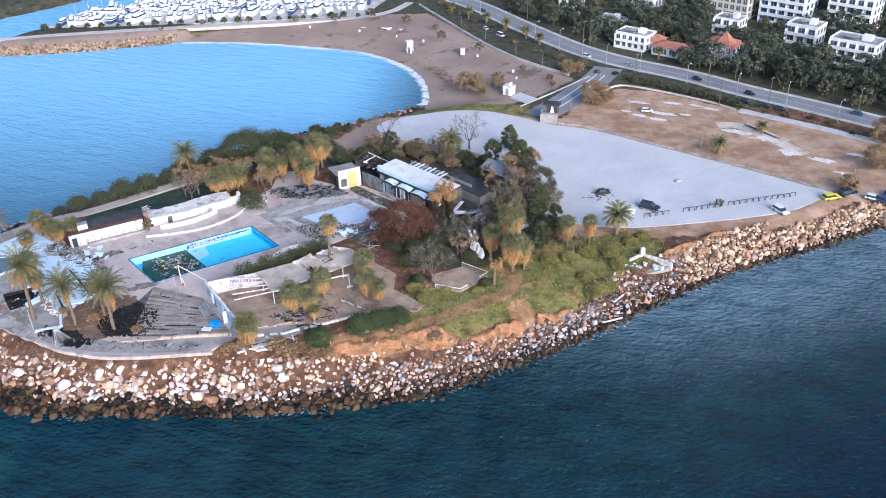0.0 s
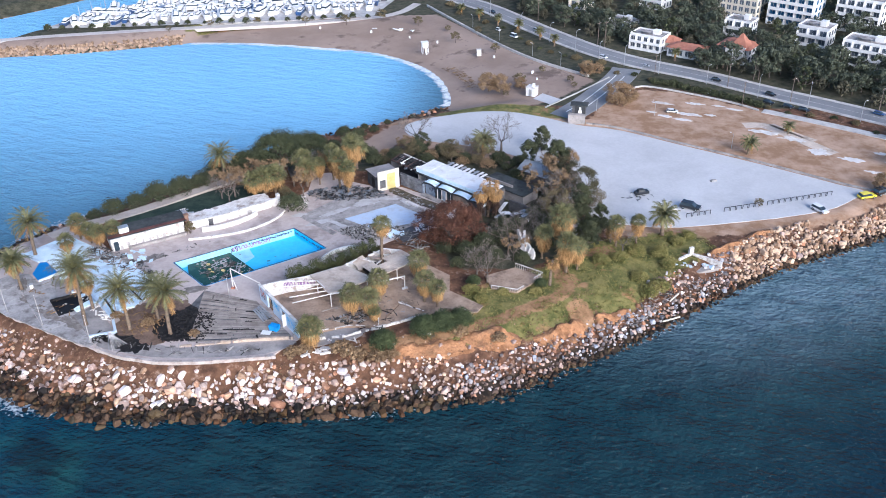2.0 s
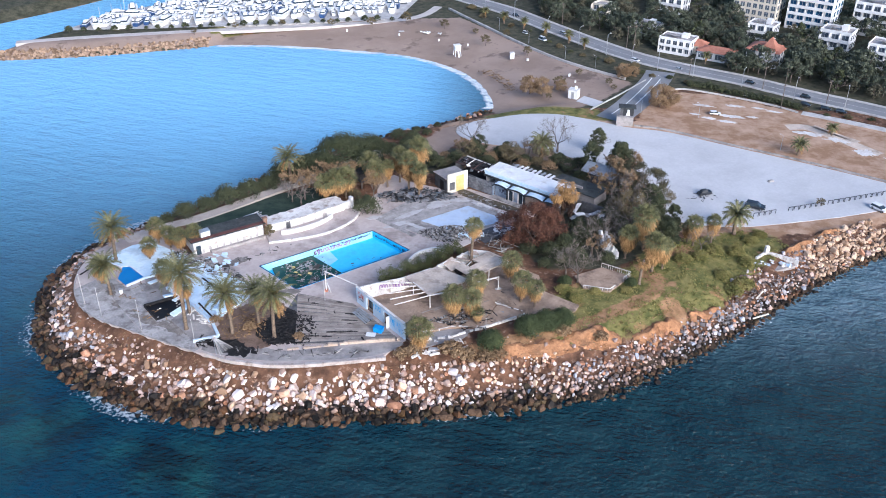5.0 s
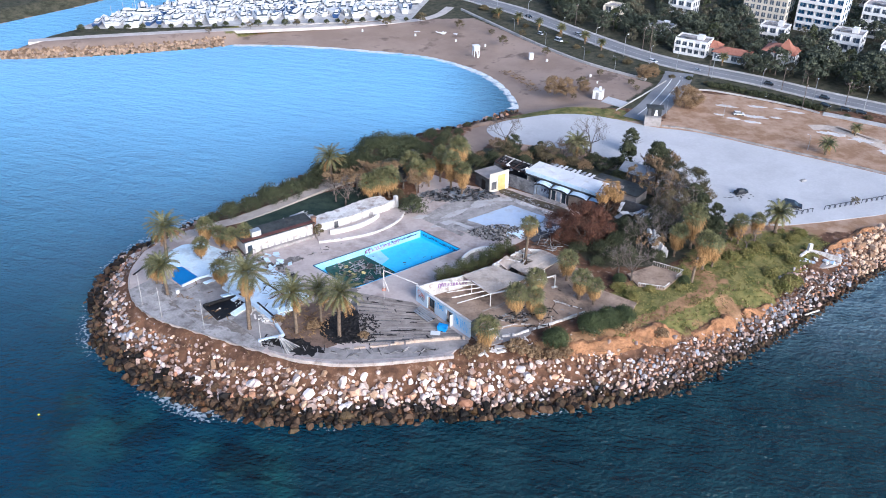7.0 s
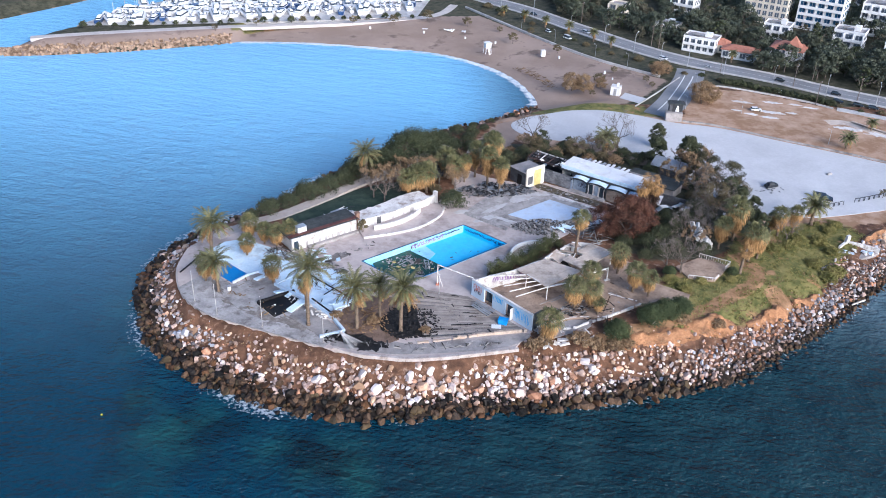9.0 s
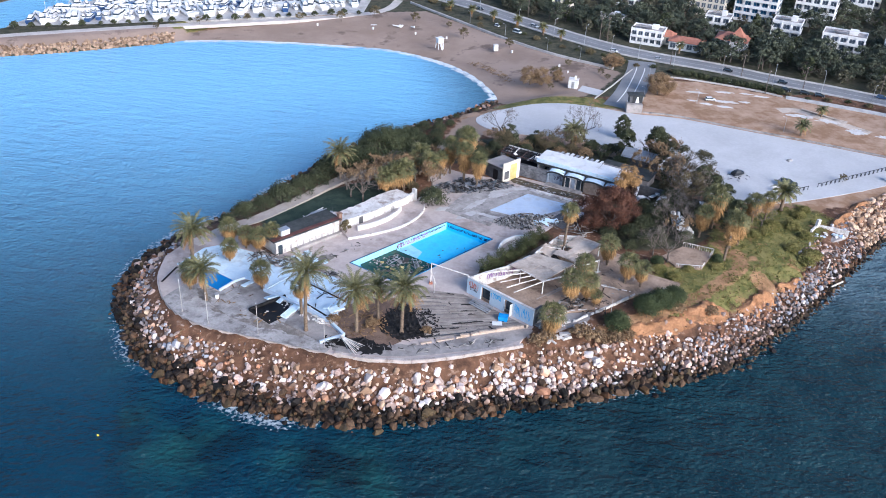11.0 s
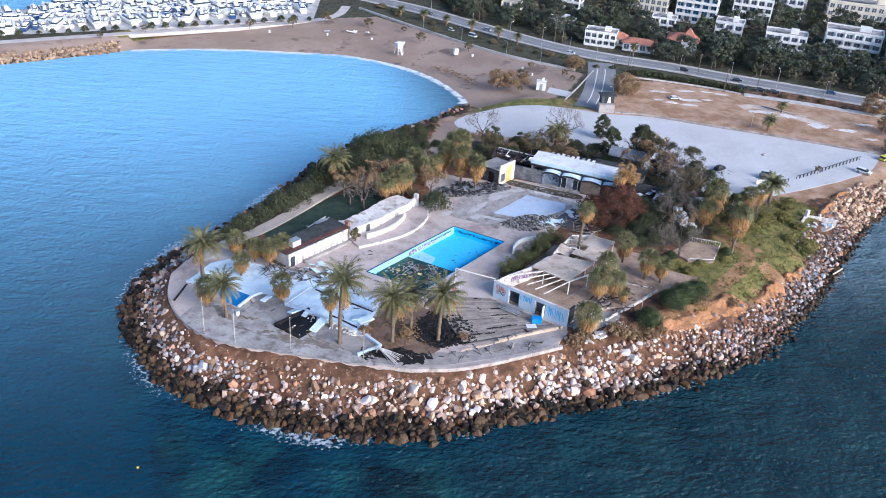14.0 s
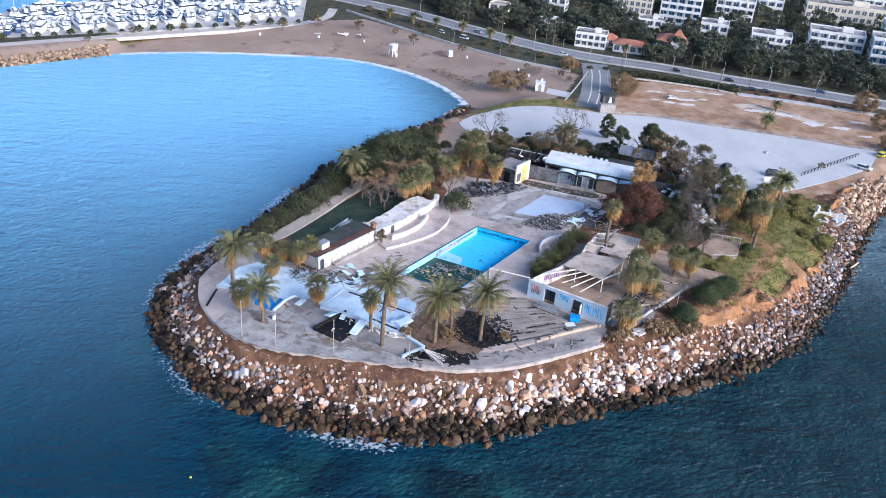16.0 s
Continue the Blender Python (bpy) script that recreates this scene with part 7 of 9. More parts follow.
keep_world(part("chimney_cap", Shape().box((-78.3, 144.9, Z + 3.45), (0.95, 0.95, 0.14), 34), M_OCHRE_CHIMNEY, curved, "brown chimney cap"), curved)
for t0, h0, m0 in ((0.22, 1.5, M_DARK_WALL), (0.62, 1.0, M_INK_GREY)):
    i0 = int(t0 * (len(cw) - 1))
    px, py = cw[i0]
    ex, ey = cw[i0 + 1]
    ln = math.hypot(ex - px, ey - py)
    nx, ny = (ey - py) / ln * 0.22, -(ex - px) / ln * 0.22
    keep_world(part("doorway", Shape().box(((px + ex) / 2 + nx, (py + ey) / 2 + ny, Z + h0 / 2 + 0.2), (0.9, 0.06, h0), math.degrees(math.atan2(ey - py, ex - px))), m0, curved, "dark doorway"), curved)
lc = curve([(-75.0, 143.6), (-71.8, 145.0), (-69.0, 147.0), (-67.0, 149.4), (-66.0, 151.0)], 6)
solid("bar_counter_wall", Shape().wall(lc, 1.3, 0.35, Z), M_WHITE, "low curved white counter wall, chipped", "wall", kind="structure")
solid("raised_platform", Shape().prism(curve([(-76.9, 140.9), (-71.6, 142.5), (-66.7, 144.8), (-63.4, 147.9), (-61.6, 150.8), (-60.9, 153.6)], 5) + [(-62.6, 155.4), (-68, 151), (-74, 146.4), (-78.2, 144.2)], 3.9, Z + 0.35), M_DECK, "raised pinkish platform", "platform", kind="structure")
solid("platform_kerb", Shape().wall(curve([(-76.9, 140.8), (-71.6, 142.4), (-66.7, 144.7), (-63.4, 147.8), (-61.6, 150.7), (-60.9, 153.5)], 6), 0.52, 0.25, Z - 0.1), M_WHITE, "curved white platform kerb", "kerb", kind="structure")
spread(shrub(1.6, 2.8, M_LEAF_OLIVE, "upright shrub growing by the white wall", 9, 60, 0.14), [(-77.2, 143.0, Z, 1.25, 0)])

# ================= burnt hall =================
YA, YB = (-43.0, 163.2), (-38.6, 166.0)
ydir = Vector((YB[0] - YA[0], YB[1] - YA[1], 0)).normalized()
hut = thing("yellow_wall_hut", (*YA, Z), "small burnt hut with a yellow and white end wall", "building", rz=math.degrees(math.atan2(ydir.y, ydir.x)))
part("wall", Shape().box((2.6, 0, 2.2), (5.0, 0.3, 4.4)), M_CREAM, hut, "cream end wall")
part("yellow_patch", Shape().box((3.2, -0.17, 1.9), (2.0, 0.06, 3.6)), M_YELLOW, hut, "faded yellow painted panel")
part("white_patch", Shape().box((4.6, -0.17, 2.3), (0.9, 0.06, 4.1)), M_WHITE_CLEAN, hut, "white painted strip")
part("window_hole", Shape().box((1.2, -0.16, 1.5), (1.3, 0.05, 1.8)), M_DARK_WALL, hut, "dark broken window")
part("side_wall", Shape().box((0.1, 2.6, 1.6), (0.25, 5.0, 3.2)), M_DARK_WALL, hut, "sooty side wall")
part("back_wall", Shape().box((2.6, 5.0, 1.6), (5.0, 0.25, 3.2)), M_DARK_WALL, hut)
part("roof", Shape().box((2.4, 2.6, 3.35), (5.6, 5.2, 0.14), 0, 1, -3), M_GREYSLAB, hut, "grey flat roof")
part("doorway", Shape().box((-0.04, 2.0, 1.2), (0.1, 1.4, 2.4)), M_PIT, hut, "dark doorway")
HA, HB = (-37.6, 166.2), (-20.2, 152.6)
hdir = Vector((HB[0] - HA[0], HB[1] - HA[1], 0)).normalized()
hlen = (Vector(HB) - Vector(HA)).length
hall = thing("banquet_hall", (*HA, Z), "derelict hall with white sheet roof and sooty arched glazing", "building", rz=math.degrees(math.atan2(hdir.y, hdir.x)))
M_BLOCK = mat("grey_breeze_block", (0.13, 0.13, 0.14), (0.27, 0.27, 0.28), 0.8, 0.9, 0.3, objrand=0.3, stain=(0.06, 0.055, 0.055), stain_scale=0.5, stain_amount=0.6)
M_TANPANEL = mat("weathered_tan_boarding", (0.17, 0.13, 0.10), (0.30, 0.245, 0.20), 0.8, 0.85, 0.2, stain=(0.09, 0.07, 0.06), stain_scale=0.6, stain_amount=0.6)
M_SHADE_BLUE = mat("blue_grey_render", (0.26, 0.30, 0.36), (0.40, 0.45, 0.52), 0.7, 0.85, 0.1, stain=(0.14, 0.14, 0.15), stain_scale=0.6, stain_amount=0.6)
block_wall = part("block_wall", Shape().box((2.3, 0.06, 1.45), (6.7, 0.2, 2.9)), M_DARK_WALL, hall, "grey breeze-block wall")
course = Shape().box((0, 0, 0), (0.58, 0.30, 0.27)).mesh("block", M_BLOCK)
for r in range(10):
    for c in range(11):
        if r == 9 and random.random() < 0.45:
            continue
        ob = new("block", course)
        ob.parent = block_wall
        ob.matrix_basis = pose(-0.78 + 0.6 * c + (0.3 if r % 2 else 0.0), 0, 0.145 + 0.29 * r)
part("pier", Shape().box((5.75, -0.05, 1.4), (0.35, 0.4, 2.8)), M_SHADE_BLUE, hall, "blue-grey pier")
part("back_panel", Shape().box((7.6, 0.5, 1.5), (3.5, 0.15, 3.0)), M_SHADE_BLUE, hall, "blue-grey recessed wall")
spray_at = Vector((*HA, 0)) + hdir * 7.0 + Vector((-hdir.y, hdir.x, 0)) * 0.40
spray("graffiti", spray_at, hdir, Vector((hdir.y, -hdir.x, 0)), 1.9, 1.5, Z + 0.8, M_INK_DARK, 5, hall, "dark scrawls on the recessed wall")
part("floor_plinth", Shape().box((9.8, -0.5, 0.12), (8.4, 1.3, 0.24)), M_CONCRETE, hall, "pale threshold slab")
for x in (9.4, 13.9):
    part("pier", Shape().box((x, -0.1, 1.45), (0.22, 0.3, 2.9)), M_DARK_METAL, hall, "black steel post")
for i, x in enumerate((10.3, 11.5, 12.8)):
    window = part("window", Shape().box((x, 0.10, 1.35), (1.05, 0.08, 2.4)), M_GLASS if i != 1 else M_SHADE_BLUE, hall, "dark glazing" if i != 1 else "pale blind door panel")
    part("frame", Shape().beam((x - 0.55, -0.02, 0.1), (x - 0.55, -0.02, 2.6), 0.10, 0.12), M_WHITE, window)
    part("frame", Shape().beam((x + 0.55, -0.02, 0.1), (x + 0.55, -0.02, 2.6), 0.10, 0.12), M_WHITE, window)
    part("frame", Shape().beam((x - 0.55, -0.02, 2.6), (x + 0.55, -0.02, 2.6), 0.10, 0.12), M_WHITE, window)
part("panel_wall", Shape().box((16.1, 0.05, 1.35), (4.2, 0.2, 2.7)), M_TANPANEL, hall, "tan boarded wall")
for k in range(6):
    part("batten", Shape().box((14.3 + 0.75 * k, -0.07, 1.35), (0.06, 0.05, 2.7)), M_TANPANEL, hall)
part("front_wall", Shape().box((20.2, 0.9, 1.4), (3.8, 0.25, 2.8)), M_DARK_WALL, hall, "dark open bay wall")
for x, half in ((7.5, 1.85), (11.65, 2.2), (16.1, 2.25), (20.2, 1.9)):
    arch, rim = Shape(), Shape()
    pts = [(x + half * math.cos(a), 0, 2.55 + 0.60 * math.sin(a)) for a in np.linspace(math.pi, 0, 15)]
    for p, q in zip(pts[:-1], pts[1:]):
        arch.add([(p[0], -0.20, p[2] - 0.10), (q[0], -0.20, q[2] - 0.10), (q[0], 1.65, q[2] + 0.1), (p[0], 1.65, p[2] + 0.1), (p[0], -0.20, p[2] - 0.18), (q[0], -0.20, q[2] - 0.18), (q[0], 1.65, q[2] + 0.02), (p[0], 1.65, p[2] + 0.02)],
                 [(0, 1, 2, 3), (7, 6, 5, 4), (4, 5, 1, 0), (2, 6, 7, 3)])
        rim.beam((p[0], -0.26, p[2] - 0.16), (q[0], -0.26, q[2] - 0.16), 0.16, 0.30)
    part("arch_canopy", arch, M_WADE_WHITE, hall, "white arched canopy")
    part("arch_rim", rim, M_DARK_METAL, hall, "black arched edge")
    part("canopy_arm", Shape().beam((x - half, -0.3, 2.42), (x - half, 1.7, 3.2), 0.26, 0.3), M_DARK_METAL, hall, "black canopy arm")
part("eaves_beam", Shape().beam((2.0, 1.55, 3.28), (hlen + 0.4, 1.55, 3.28), 0.35, 0.34), M_DARK_METAL, hall, "black eaves beam")
part("lintel_wall", Shape().box((hlen / 2 + 2.4, 1.9, 2.0), (hlen - 4.6, 0.25, 4.0)), M_DARK_WALL, hall, "sooty wall under the eaves")
part("back_wall", Shape().box((hlen / 2 + 1, 10.8, 1.4), (hlen - 4, 0.3, 2.8)), M_GREYSLAB, hall)
part("end_wall", Shape().box((2.4, 4.6, 1.9), (0.3, 5.2, 3.8)), M_WHITE, hall, "white end wall")
part("end_wall", Shape().box((hlen - 0.4, 4.6, 1.9), (0.3, 5.2, 3.8)), M_DARK_WALL, hall)
ROOF0, ROOF1 = 2.1, hlen - 0.4
for i in range(6):
    x0, x1 = ROOF0 + (ROOF1 - ROOF0) * i / 6, ROOF0 + (ROOF1 - ROOF0) * (i + 0.99) / 6
    part("roof_sheet", Shape().box(((x0 + x1) / 2, 4.4, 4.2 + random.uniform(-0.04, 0.04)), (x1 - x0, 5.3, 0.10), random.uniform(-0.6, 0.6), 1, 1.5), M_ROOF_WHITE, hall, "white roof sheet")
part("fascia", Shape().box(((ROOF0 + ROOF1) / 2, 1.75, 3.78), (ROOF1 - ROOF0, 0.14, 0.9)), M_WADE_WHITE, hall, "long white fascia")
part("fascia", Shape().box((ROOF0, 4.4, 3.7), (0.14, 4.9, 0.8)), M_WHITE_CLEAN, hall, "white end fascia")
for i in range(9):
    part("loose_sheet", Shape().box((4.6 + i * 1.15, 9.0 + random.uniform(-0.3, 0.3), 3.0), (0.62, 4.0, 0.07), random.uniform(-5, 5), 1, 3, random.uniform(-4, 4)), M_ROOF_WHITE if i % 3 else M_GREY_SHEET, hall, "loose pale roof strip")
part("rear_floor", Shape().box((9.5, 8.8, 2.6), (11.0, 3.8, 0.1)), M_DARK_ROOF, hall, "dark rear roof")
M_CHAR_RED = mat("scorched_red_timber", (0.035, 0.022, 0.02), (0.12, 0.075, 0.065), 0.9, 0.9, 0.3)
for i in range(17):
    x = -7.0 + i * 0.56
    sag = random.uniform(-0.9, 0.1) if random.random() < 0.45 else random.uniform(-0.1, 0.1)
    part("rafter", Shape().beam((x, (3.2 if x < -2 else 2.5) + random.uniform(-0.3, 0.3), 2.9 + sag * 0.4), (x + random.uniform(-0.9, 0.9), 7.0 + random.uniform(-0.8, 0.3), 3.1 + sag), 0.12, 0.18), M_WHITE if i in (5, 12) else (M_CHAR_RED if i % 3 == 0 else M_BURNT), hall, "charred rafter")
for y, mm in ((2.9, M_CHAR_RED), (5.0, M_BURNT), (7.0, M_WHITE)):
    part("wall_plate", Shape().beam((-7.2, y + 0.3, 2.9), (2.2, y - 0.3, 3.0), 0.18, 0.2), mm, hall, "scorched wall plate")
for i in range(12):
    part("fallen_sheet", Shape().box((-6.6 + 0.75 * i, 4.6 + random.uniform(-1.6, 2.0), 2.6 + random.uniform(-0.7, 0.6)), (random.uniform(0.6, 1.6), random.uniform(0.3, 0.8), 0.05), random.uniform(0, 180), 1, random.uniform(-20, 20), random.uniform(-20, 20)), (M_WHITE, M_GREY_SHEET, M_CHAR_RED, M_BURNT)[i % 4], hall, "bent roof scrap")
part("burnt_wall", Shape().box((-2.4, 7.2, 1.4), (9.4, 0.25, 2.8)), M_DARK_WALL, hall)
part("burnt_wall", Shape().box((-7.2, 5.2, 1.4), (0.25, 4.0, 2.8)), M_DARK_WALL, hall)
part("burnt_floor", Shape().box((-2.0, 4.6, 0.2), (9.6, 5.0, 0.4)), M_BURNT, hall, "burnt interior")
dish = thing("satellite_dish", (-34.6, 167.3, Z + 3.1), "white satellite dish on the roof edge", "dish")
ds_ = Shape()
ring = [[(r * math.cos(a), -0.25 + r * r * 0.5, 0.7 + r * math.sin(a)) for a in np.linspace(0, 2 * math.pi, 13)[:-1]] for r in (0.02, 0.3, 0.55)]
for k in range(2):
    for j in range(12):
        ds_.add([ring[k][j], ring[k][(j + 1) % 12], ring[k + 1][(j + 1) % 12], ring[k + 1][j]], [(0, 1, 2, 3)])
part("bowl", ds_, M_WHITE_CLEAN, dish)
part("stand", Shape().beam((0, 0, -0.3), (0, -0.1, 0.7), 0.08, 0.08), M_METAL, dish)
wing = thing("collapsed_wing", (-13.6, 152.2, 4.0), "collapsed side wing with bent white and grey sheets", "building", rz=-35)
part("wall", Shape().box((0, 2.5, 1.2), (7.0, 0.3, 2.4)), M_DARK_WALL, wing)
part("wall", Shape().box((3.4, 0, 1.2), (0.3, 5.0, 2.4)), M_DARK_WALL, wing)
for i in range(9):
    part("sheet", Shape().box((-3.2 + i * 0.85, random.uniform(-2.2, 2.2), 1.6 + random.uniform(-0.7, 0.9)), (0.9, 3.0, 0.06), random.uniform(-25, 25), 1, random.uniform(-20, 20), random.uniform(-20, 20)), (M_ROOF_WHITE, M_GREY_SHEET)[i % 2], wing)
backhouse = thing("dark_outbuilding", (-8.6, 172.5, 3.0), "dark grey outbuilding with low pitched roof among trees", "building", rz=-38)
part("wall", Shape().box((0, 0, 1.3), (7.0, 5.0, 2.6)), M_DARK_WALL, backhouse)
rf = Shape().add([(-3.9, -3, 2.6), (3.9, -3, 2.6), (3.9, 3, 2.6), (-3.9, 3, 2.6), (-3.9, 0, 3.9), (3.9, 0, 3.9)], [(0, 1, 5, 4), (2, 3, 4, 5), (1, 2, 5), (3, 0, 4), (3, 2, 1, 0)])
part("roof", rf, M_GREY_SHEET, backhouse, "grey sheet roof")
longshed = thing("flat_shed", (-15.0, 163.5, 3.6), "flat-roofed shed behind the hall, roof coloured dark for its shade", "building", rz=-38)
part("wall", Shape().box((0, 0, 1.3), (11.0, 5.0, 2.6)), M_GREYSLAB, longshed)
# the shade lying on this roof is put into its dark colour
part("roof", Shape().box((0, 0, 2.68), (11.6, 5.6, 0.16)), M_DARK_ROOF, longshed)
ruin_white = thing("white_ruin_wall", (-11.6, 139.6, 4.3), "jagged broken white wall among palms", "wall", rz=-60)
for i in range(9):
    t = i / 8
    part("wall_piece", Shape().box((-2.2 + 4.4 * t, random.uniform(-0.5, 0.5), (2.4 - 1.9 * t) * random.uniform(0.6, 1.0)), (1.1, 0.5, 1.4 + 1.4 * (1 - t)), random.uniform(-40, 40), 0.75, random.uniform(-14, 14), random.uniform(-30, 30)), M_WHITE_CLEAN, ruin_white)
wshed = thing("white_hut", (-3.4, 146.6, 3.8), "small pale hut hidden among trees", "building", rz=-15)
part("wall", Shape().box((0, 0, 1.1), (3.0, 2.6, 2.2)), M_GREY_SHEET, wshed)
part("roof", Shape().box((0, 0, 2.26), (3.4, 3.0, 0.12)), M_ROOF_WHITE, wshed)
debris_pile("strip_rubble", [(-39.5, 164.6), (-27.5, 155.6), (-28.2, 154.2), (-35.0, 158.4), (-40.2, 162.8)], Z + 0.1, 90, (0.2, 1.1), M_RUBBLE, "rubble and scraps before the hall", lift=0.2, plates=20)
debris_pile("court_debris", [(-48.5, 146.0), (-42, 149), (-35.5, 147.5), (-40.5, 142.5), (-45, 143.2)], Z, 190, (0.2, 1.4), M_RUBBLE, "grey heap of demolition debris by the court", lift=1.0, plates=50, lumps=420)
debris_pile("blue_panels", [(-40.8, 145.2), (-37.6, 147.6), (-35.6, 145.2), (-38.6, 142.8)], Z, 14, (1.0, 2.4), M_WADE_WHITE, "pale blue broken panels", lift=0.7, plates=14)
debris_pile("white_panels", [(-35, 147.6), (-31, 150.2), (-29, 147.6), (-32.6, 145.0)], Z, 12, (0.8, 2.0), M_WHITE_CLEAN, "white broken panels", lift=0.6, plates=12)
debris_pile("hut_debris", [(-55, 158.5), (-46, 159.4), (-40.5, 161.5), (-43.6, 164.2), (-51, 165.6), (-58, 162)], Z, 300, (0.4, 2.4), M_WRECK, "dark heap of broken boards, sheets and rubble by the hut", lift=0.8, thick=(0.06, 0.2), plates=120, lumps=90)
debris_pile("bank_rubble", [(-62, 156.6), (-58, 160), (-56.4, 157.4), (-60, 155)], Z, 40, (0.3, 1.4), M_WHITE, "white rubble by the wall end", lift=0.7, plates=12)
solid("court_edge", Shape().wall(curve([(-36.4, 158.6), (-33.6, 156.4), (-28.6, 151.8)], 4), 0.35, 0.5, Z), M_WHITE, "low white court edge", "kerb", kind="structure")

# ================= viewing terrace with railing =================
view = thing("viewing_terrace", (-14.5, 130.2, 4.0), "small angular concrete viewing terrace with white railing", "terrace", kind="structure")
VT = [(-19.0, 130.6), (-13.7, 133.7), (-8.8, 130.8), (-13.3, 125.6), (-17.8, 126.7)]
keep_world(part("slab", Shape().prism(VT, 3.2, 4.35), M_PALEBROWN, view), view)
for a, b, low_ in ((VT[1], VT[2], 0), (VT[2], along(VT[2], VT[3], 0.35), 0), (along(VT[2], VT[3], 0.75), VT[3], 0.35), (VT[3], VT[4], 0.35)):
    n = int((Vector(a) - Vector(b)).length / 0.42)
    ra = keep_world(part("top_rail", Shape().beam((*a, 5.25 - low_), (*b, 5.25 - low_), 0.09, 0.08), M_WHITE, view), view)
    for i in range(n + 1):
        p = along(a, b, i / n)
        keep_world(part("baluster", Shape().box((*p, 4.78 - low_ / 2), (0.05, 0.05, 0.9 - low_)), M_WHITE, view), view)

# ================= earth scarps and shore ruin =================
def earth_bank(line, h, depth, seed):
    """An eroded earth face along a line: flush with the turf above, lumpy and steep below, ragged at both ends."""
    ob = thing("earth_bank", (*line[0], 0), "bare orange eroded earth bank", "bank", kind="structure")
    pts = [Vector((*p, 0)) for p in curve(line, 14)]
    sh, m = Shape(), 20
    for i, p in enumerate(pts):
        u = i / (len(pts) - 1)
        d = (pts[min(i + 1, len(pts) - 1)] - pts[max(i - 1, 0)]).normalized()
        out = Vector((d.y, -d.x, 0))
        ends = math.sin(math.pi * u) ** 0.5
        hh = h * ends * (0.75 + 0.9 * noise.noise(Vector((i * 0.11, seed, 0))))
        for j in range(m + 1):
            v = j / m
            q = p + out * (depth * v - 0.9) + d * (0.5 * noise.noise(Vector((i * 0.3, v * 3, seed + 7))))
            q += out * (0.9 * noise.noise(Vector((q.x * 0.45, q.y * 0.45, seed))) + 0.35 * noise.noise(Vector((q.x * 1.3, q.y * 1.3, seed)))) * ends
            lift = hh * math.exp(-((v - 0.32) / 0.22) ** 2) if v > 0.32 else hh * (v / 0.32) ** 1.5
            lump = 0.30 * noise.noise(q * 0.9 + Vector((0, 0, seed))) + 0.22 * noise.noise(q * 2.4) + 0.10 * noise.noise(q * 5.5)
            edge = min(1.0, v * 6, (1 - v) * 6) * ends
            sh.v.append((q.x, q.y, -0.25 + 0.45 * edge + (lift + lump) * edge))
    w = np.array(sh.v)
    w[:, 2] += height(w[:, 0], w[:, 1])
    w[:, :2] -= line[0]
    sh.v[:] = [tuple(r) for r in w.tolist()]
    for i in range(len(pts) - 1):
        for j in range(m):
            a = i * (m + 1) + j
            sh.f.append((a, a + 1, a + m + 2, a + m + 1))
    part("face", sh, M_EARTH, ob, "", True)


debris_pile("bank_boards", [(-78.4, 105.0), (-74.6, 103.4), (-72.4, 102.4), (-72.8, 101.6), (-78.6, 104.0)], 2.9, 12, (0.7, 1.6), M_WHITE, "pale broken boards on the soil bank", lift=0.15, thick=(0.2, 0.4), plates=5)
earth_bank([(-34, 109.2), (-27.2, 110.6), (-21, 112.2)], 0.45, 3.2, 1.0)
earth_bank([(-22.5, 112.6), (-18.5, 114.6), (-15.6, 115.4), (-12.2, 114.6)], 1.1, 4.4, 2.0)
earth_bank([(-10.8, 114.8), (-7.4, 117.6), (-4.2, 119.4), (-1.6, 120.6)], 1.3, 4.2, 3.0)
earth_bank([(-0.8, 121.0), (2.8, 122.8), (6.6, 124.8)], 0.7, 3.0, 4.0)
earth_bank([(22.5, 143.0), (27.0, 146.4), (31.5, 149.4)], 0.9, 3.4, 5.0)
earth_bank([(31, 149.6), (34, 151.4), (37, 153.2)], 0.7, 3.0, 6.0)
shore_ruin = thing("shore_ruin", (19.4, 140.0, 2.0), "small collapsed grey and white concrete shelter on the shore", "ruin")
shore_ruin.scale = (1.12, 1.12, 1.0)
part("pier", Shape().box((0, 2.4, 1.3), (0.9, 0.6, 1.8), 20, 0.75), M_WHITE, shore_ruin, "broken white pier")
part("wall", Shape().wall([(0.2, 2.3), (2.4, 1.1), (4.6, -0.5)], 1.5, 0.35, -0.5), M_WHITE, shore_ruin, "white side wall")
part("wall", Shape().wall([(-0.4, 2.2), (-2.2, 0.6)], 1.3, 0.35, -0.4), M_WHITE, shore_ruin, "low broken wall")
part("wall", Shape().wall([(-2.5, 0.3), (-4.4, -1.5)], 0.8, 0.35, -0.4), M_WHITE, shore_ruin, "low broken wall")
part("floor", Shape().prism([(-4.4, -1.6), (0, 2.2), (4.5, -0.6), (0.6, -2.4)], -0.6, 0.05), M_GREYSLAB, shore_ruin, "grey floor slab")
for i in range(22):
    t, u = random.random(), random.random()
    part("fragment", Shape().box((-3.4 + 6.4 * t, -1.2 + 2.2 * u * (1 - abs(2 * t - 1)), 0.2 + 0.3 * random.random()), (random.uniform(0.4, 1.5), random.uniform(0.3, 0.8), random.uniform(0.06, 0.3)), random.uniform(0, 180), 0.9, random.uniform(-25, 25), random.uniform(-25, 25)), (M_WHITE, M_WADE_WHITE, M_GREYSLAB, M_WALL_BLUE)[i % 4], shore_ruin)
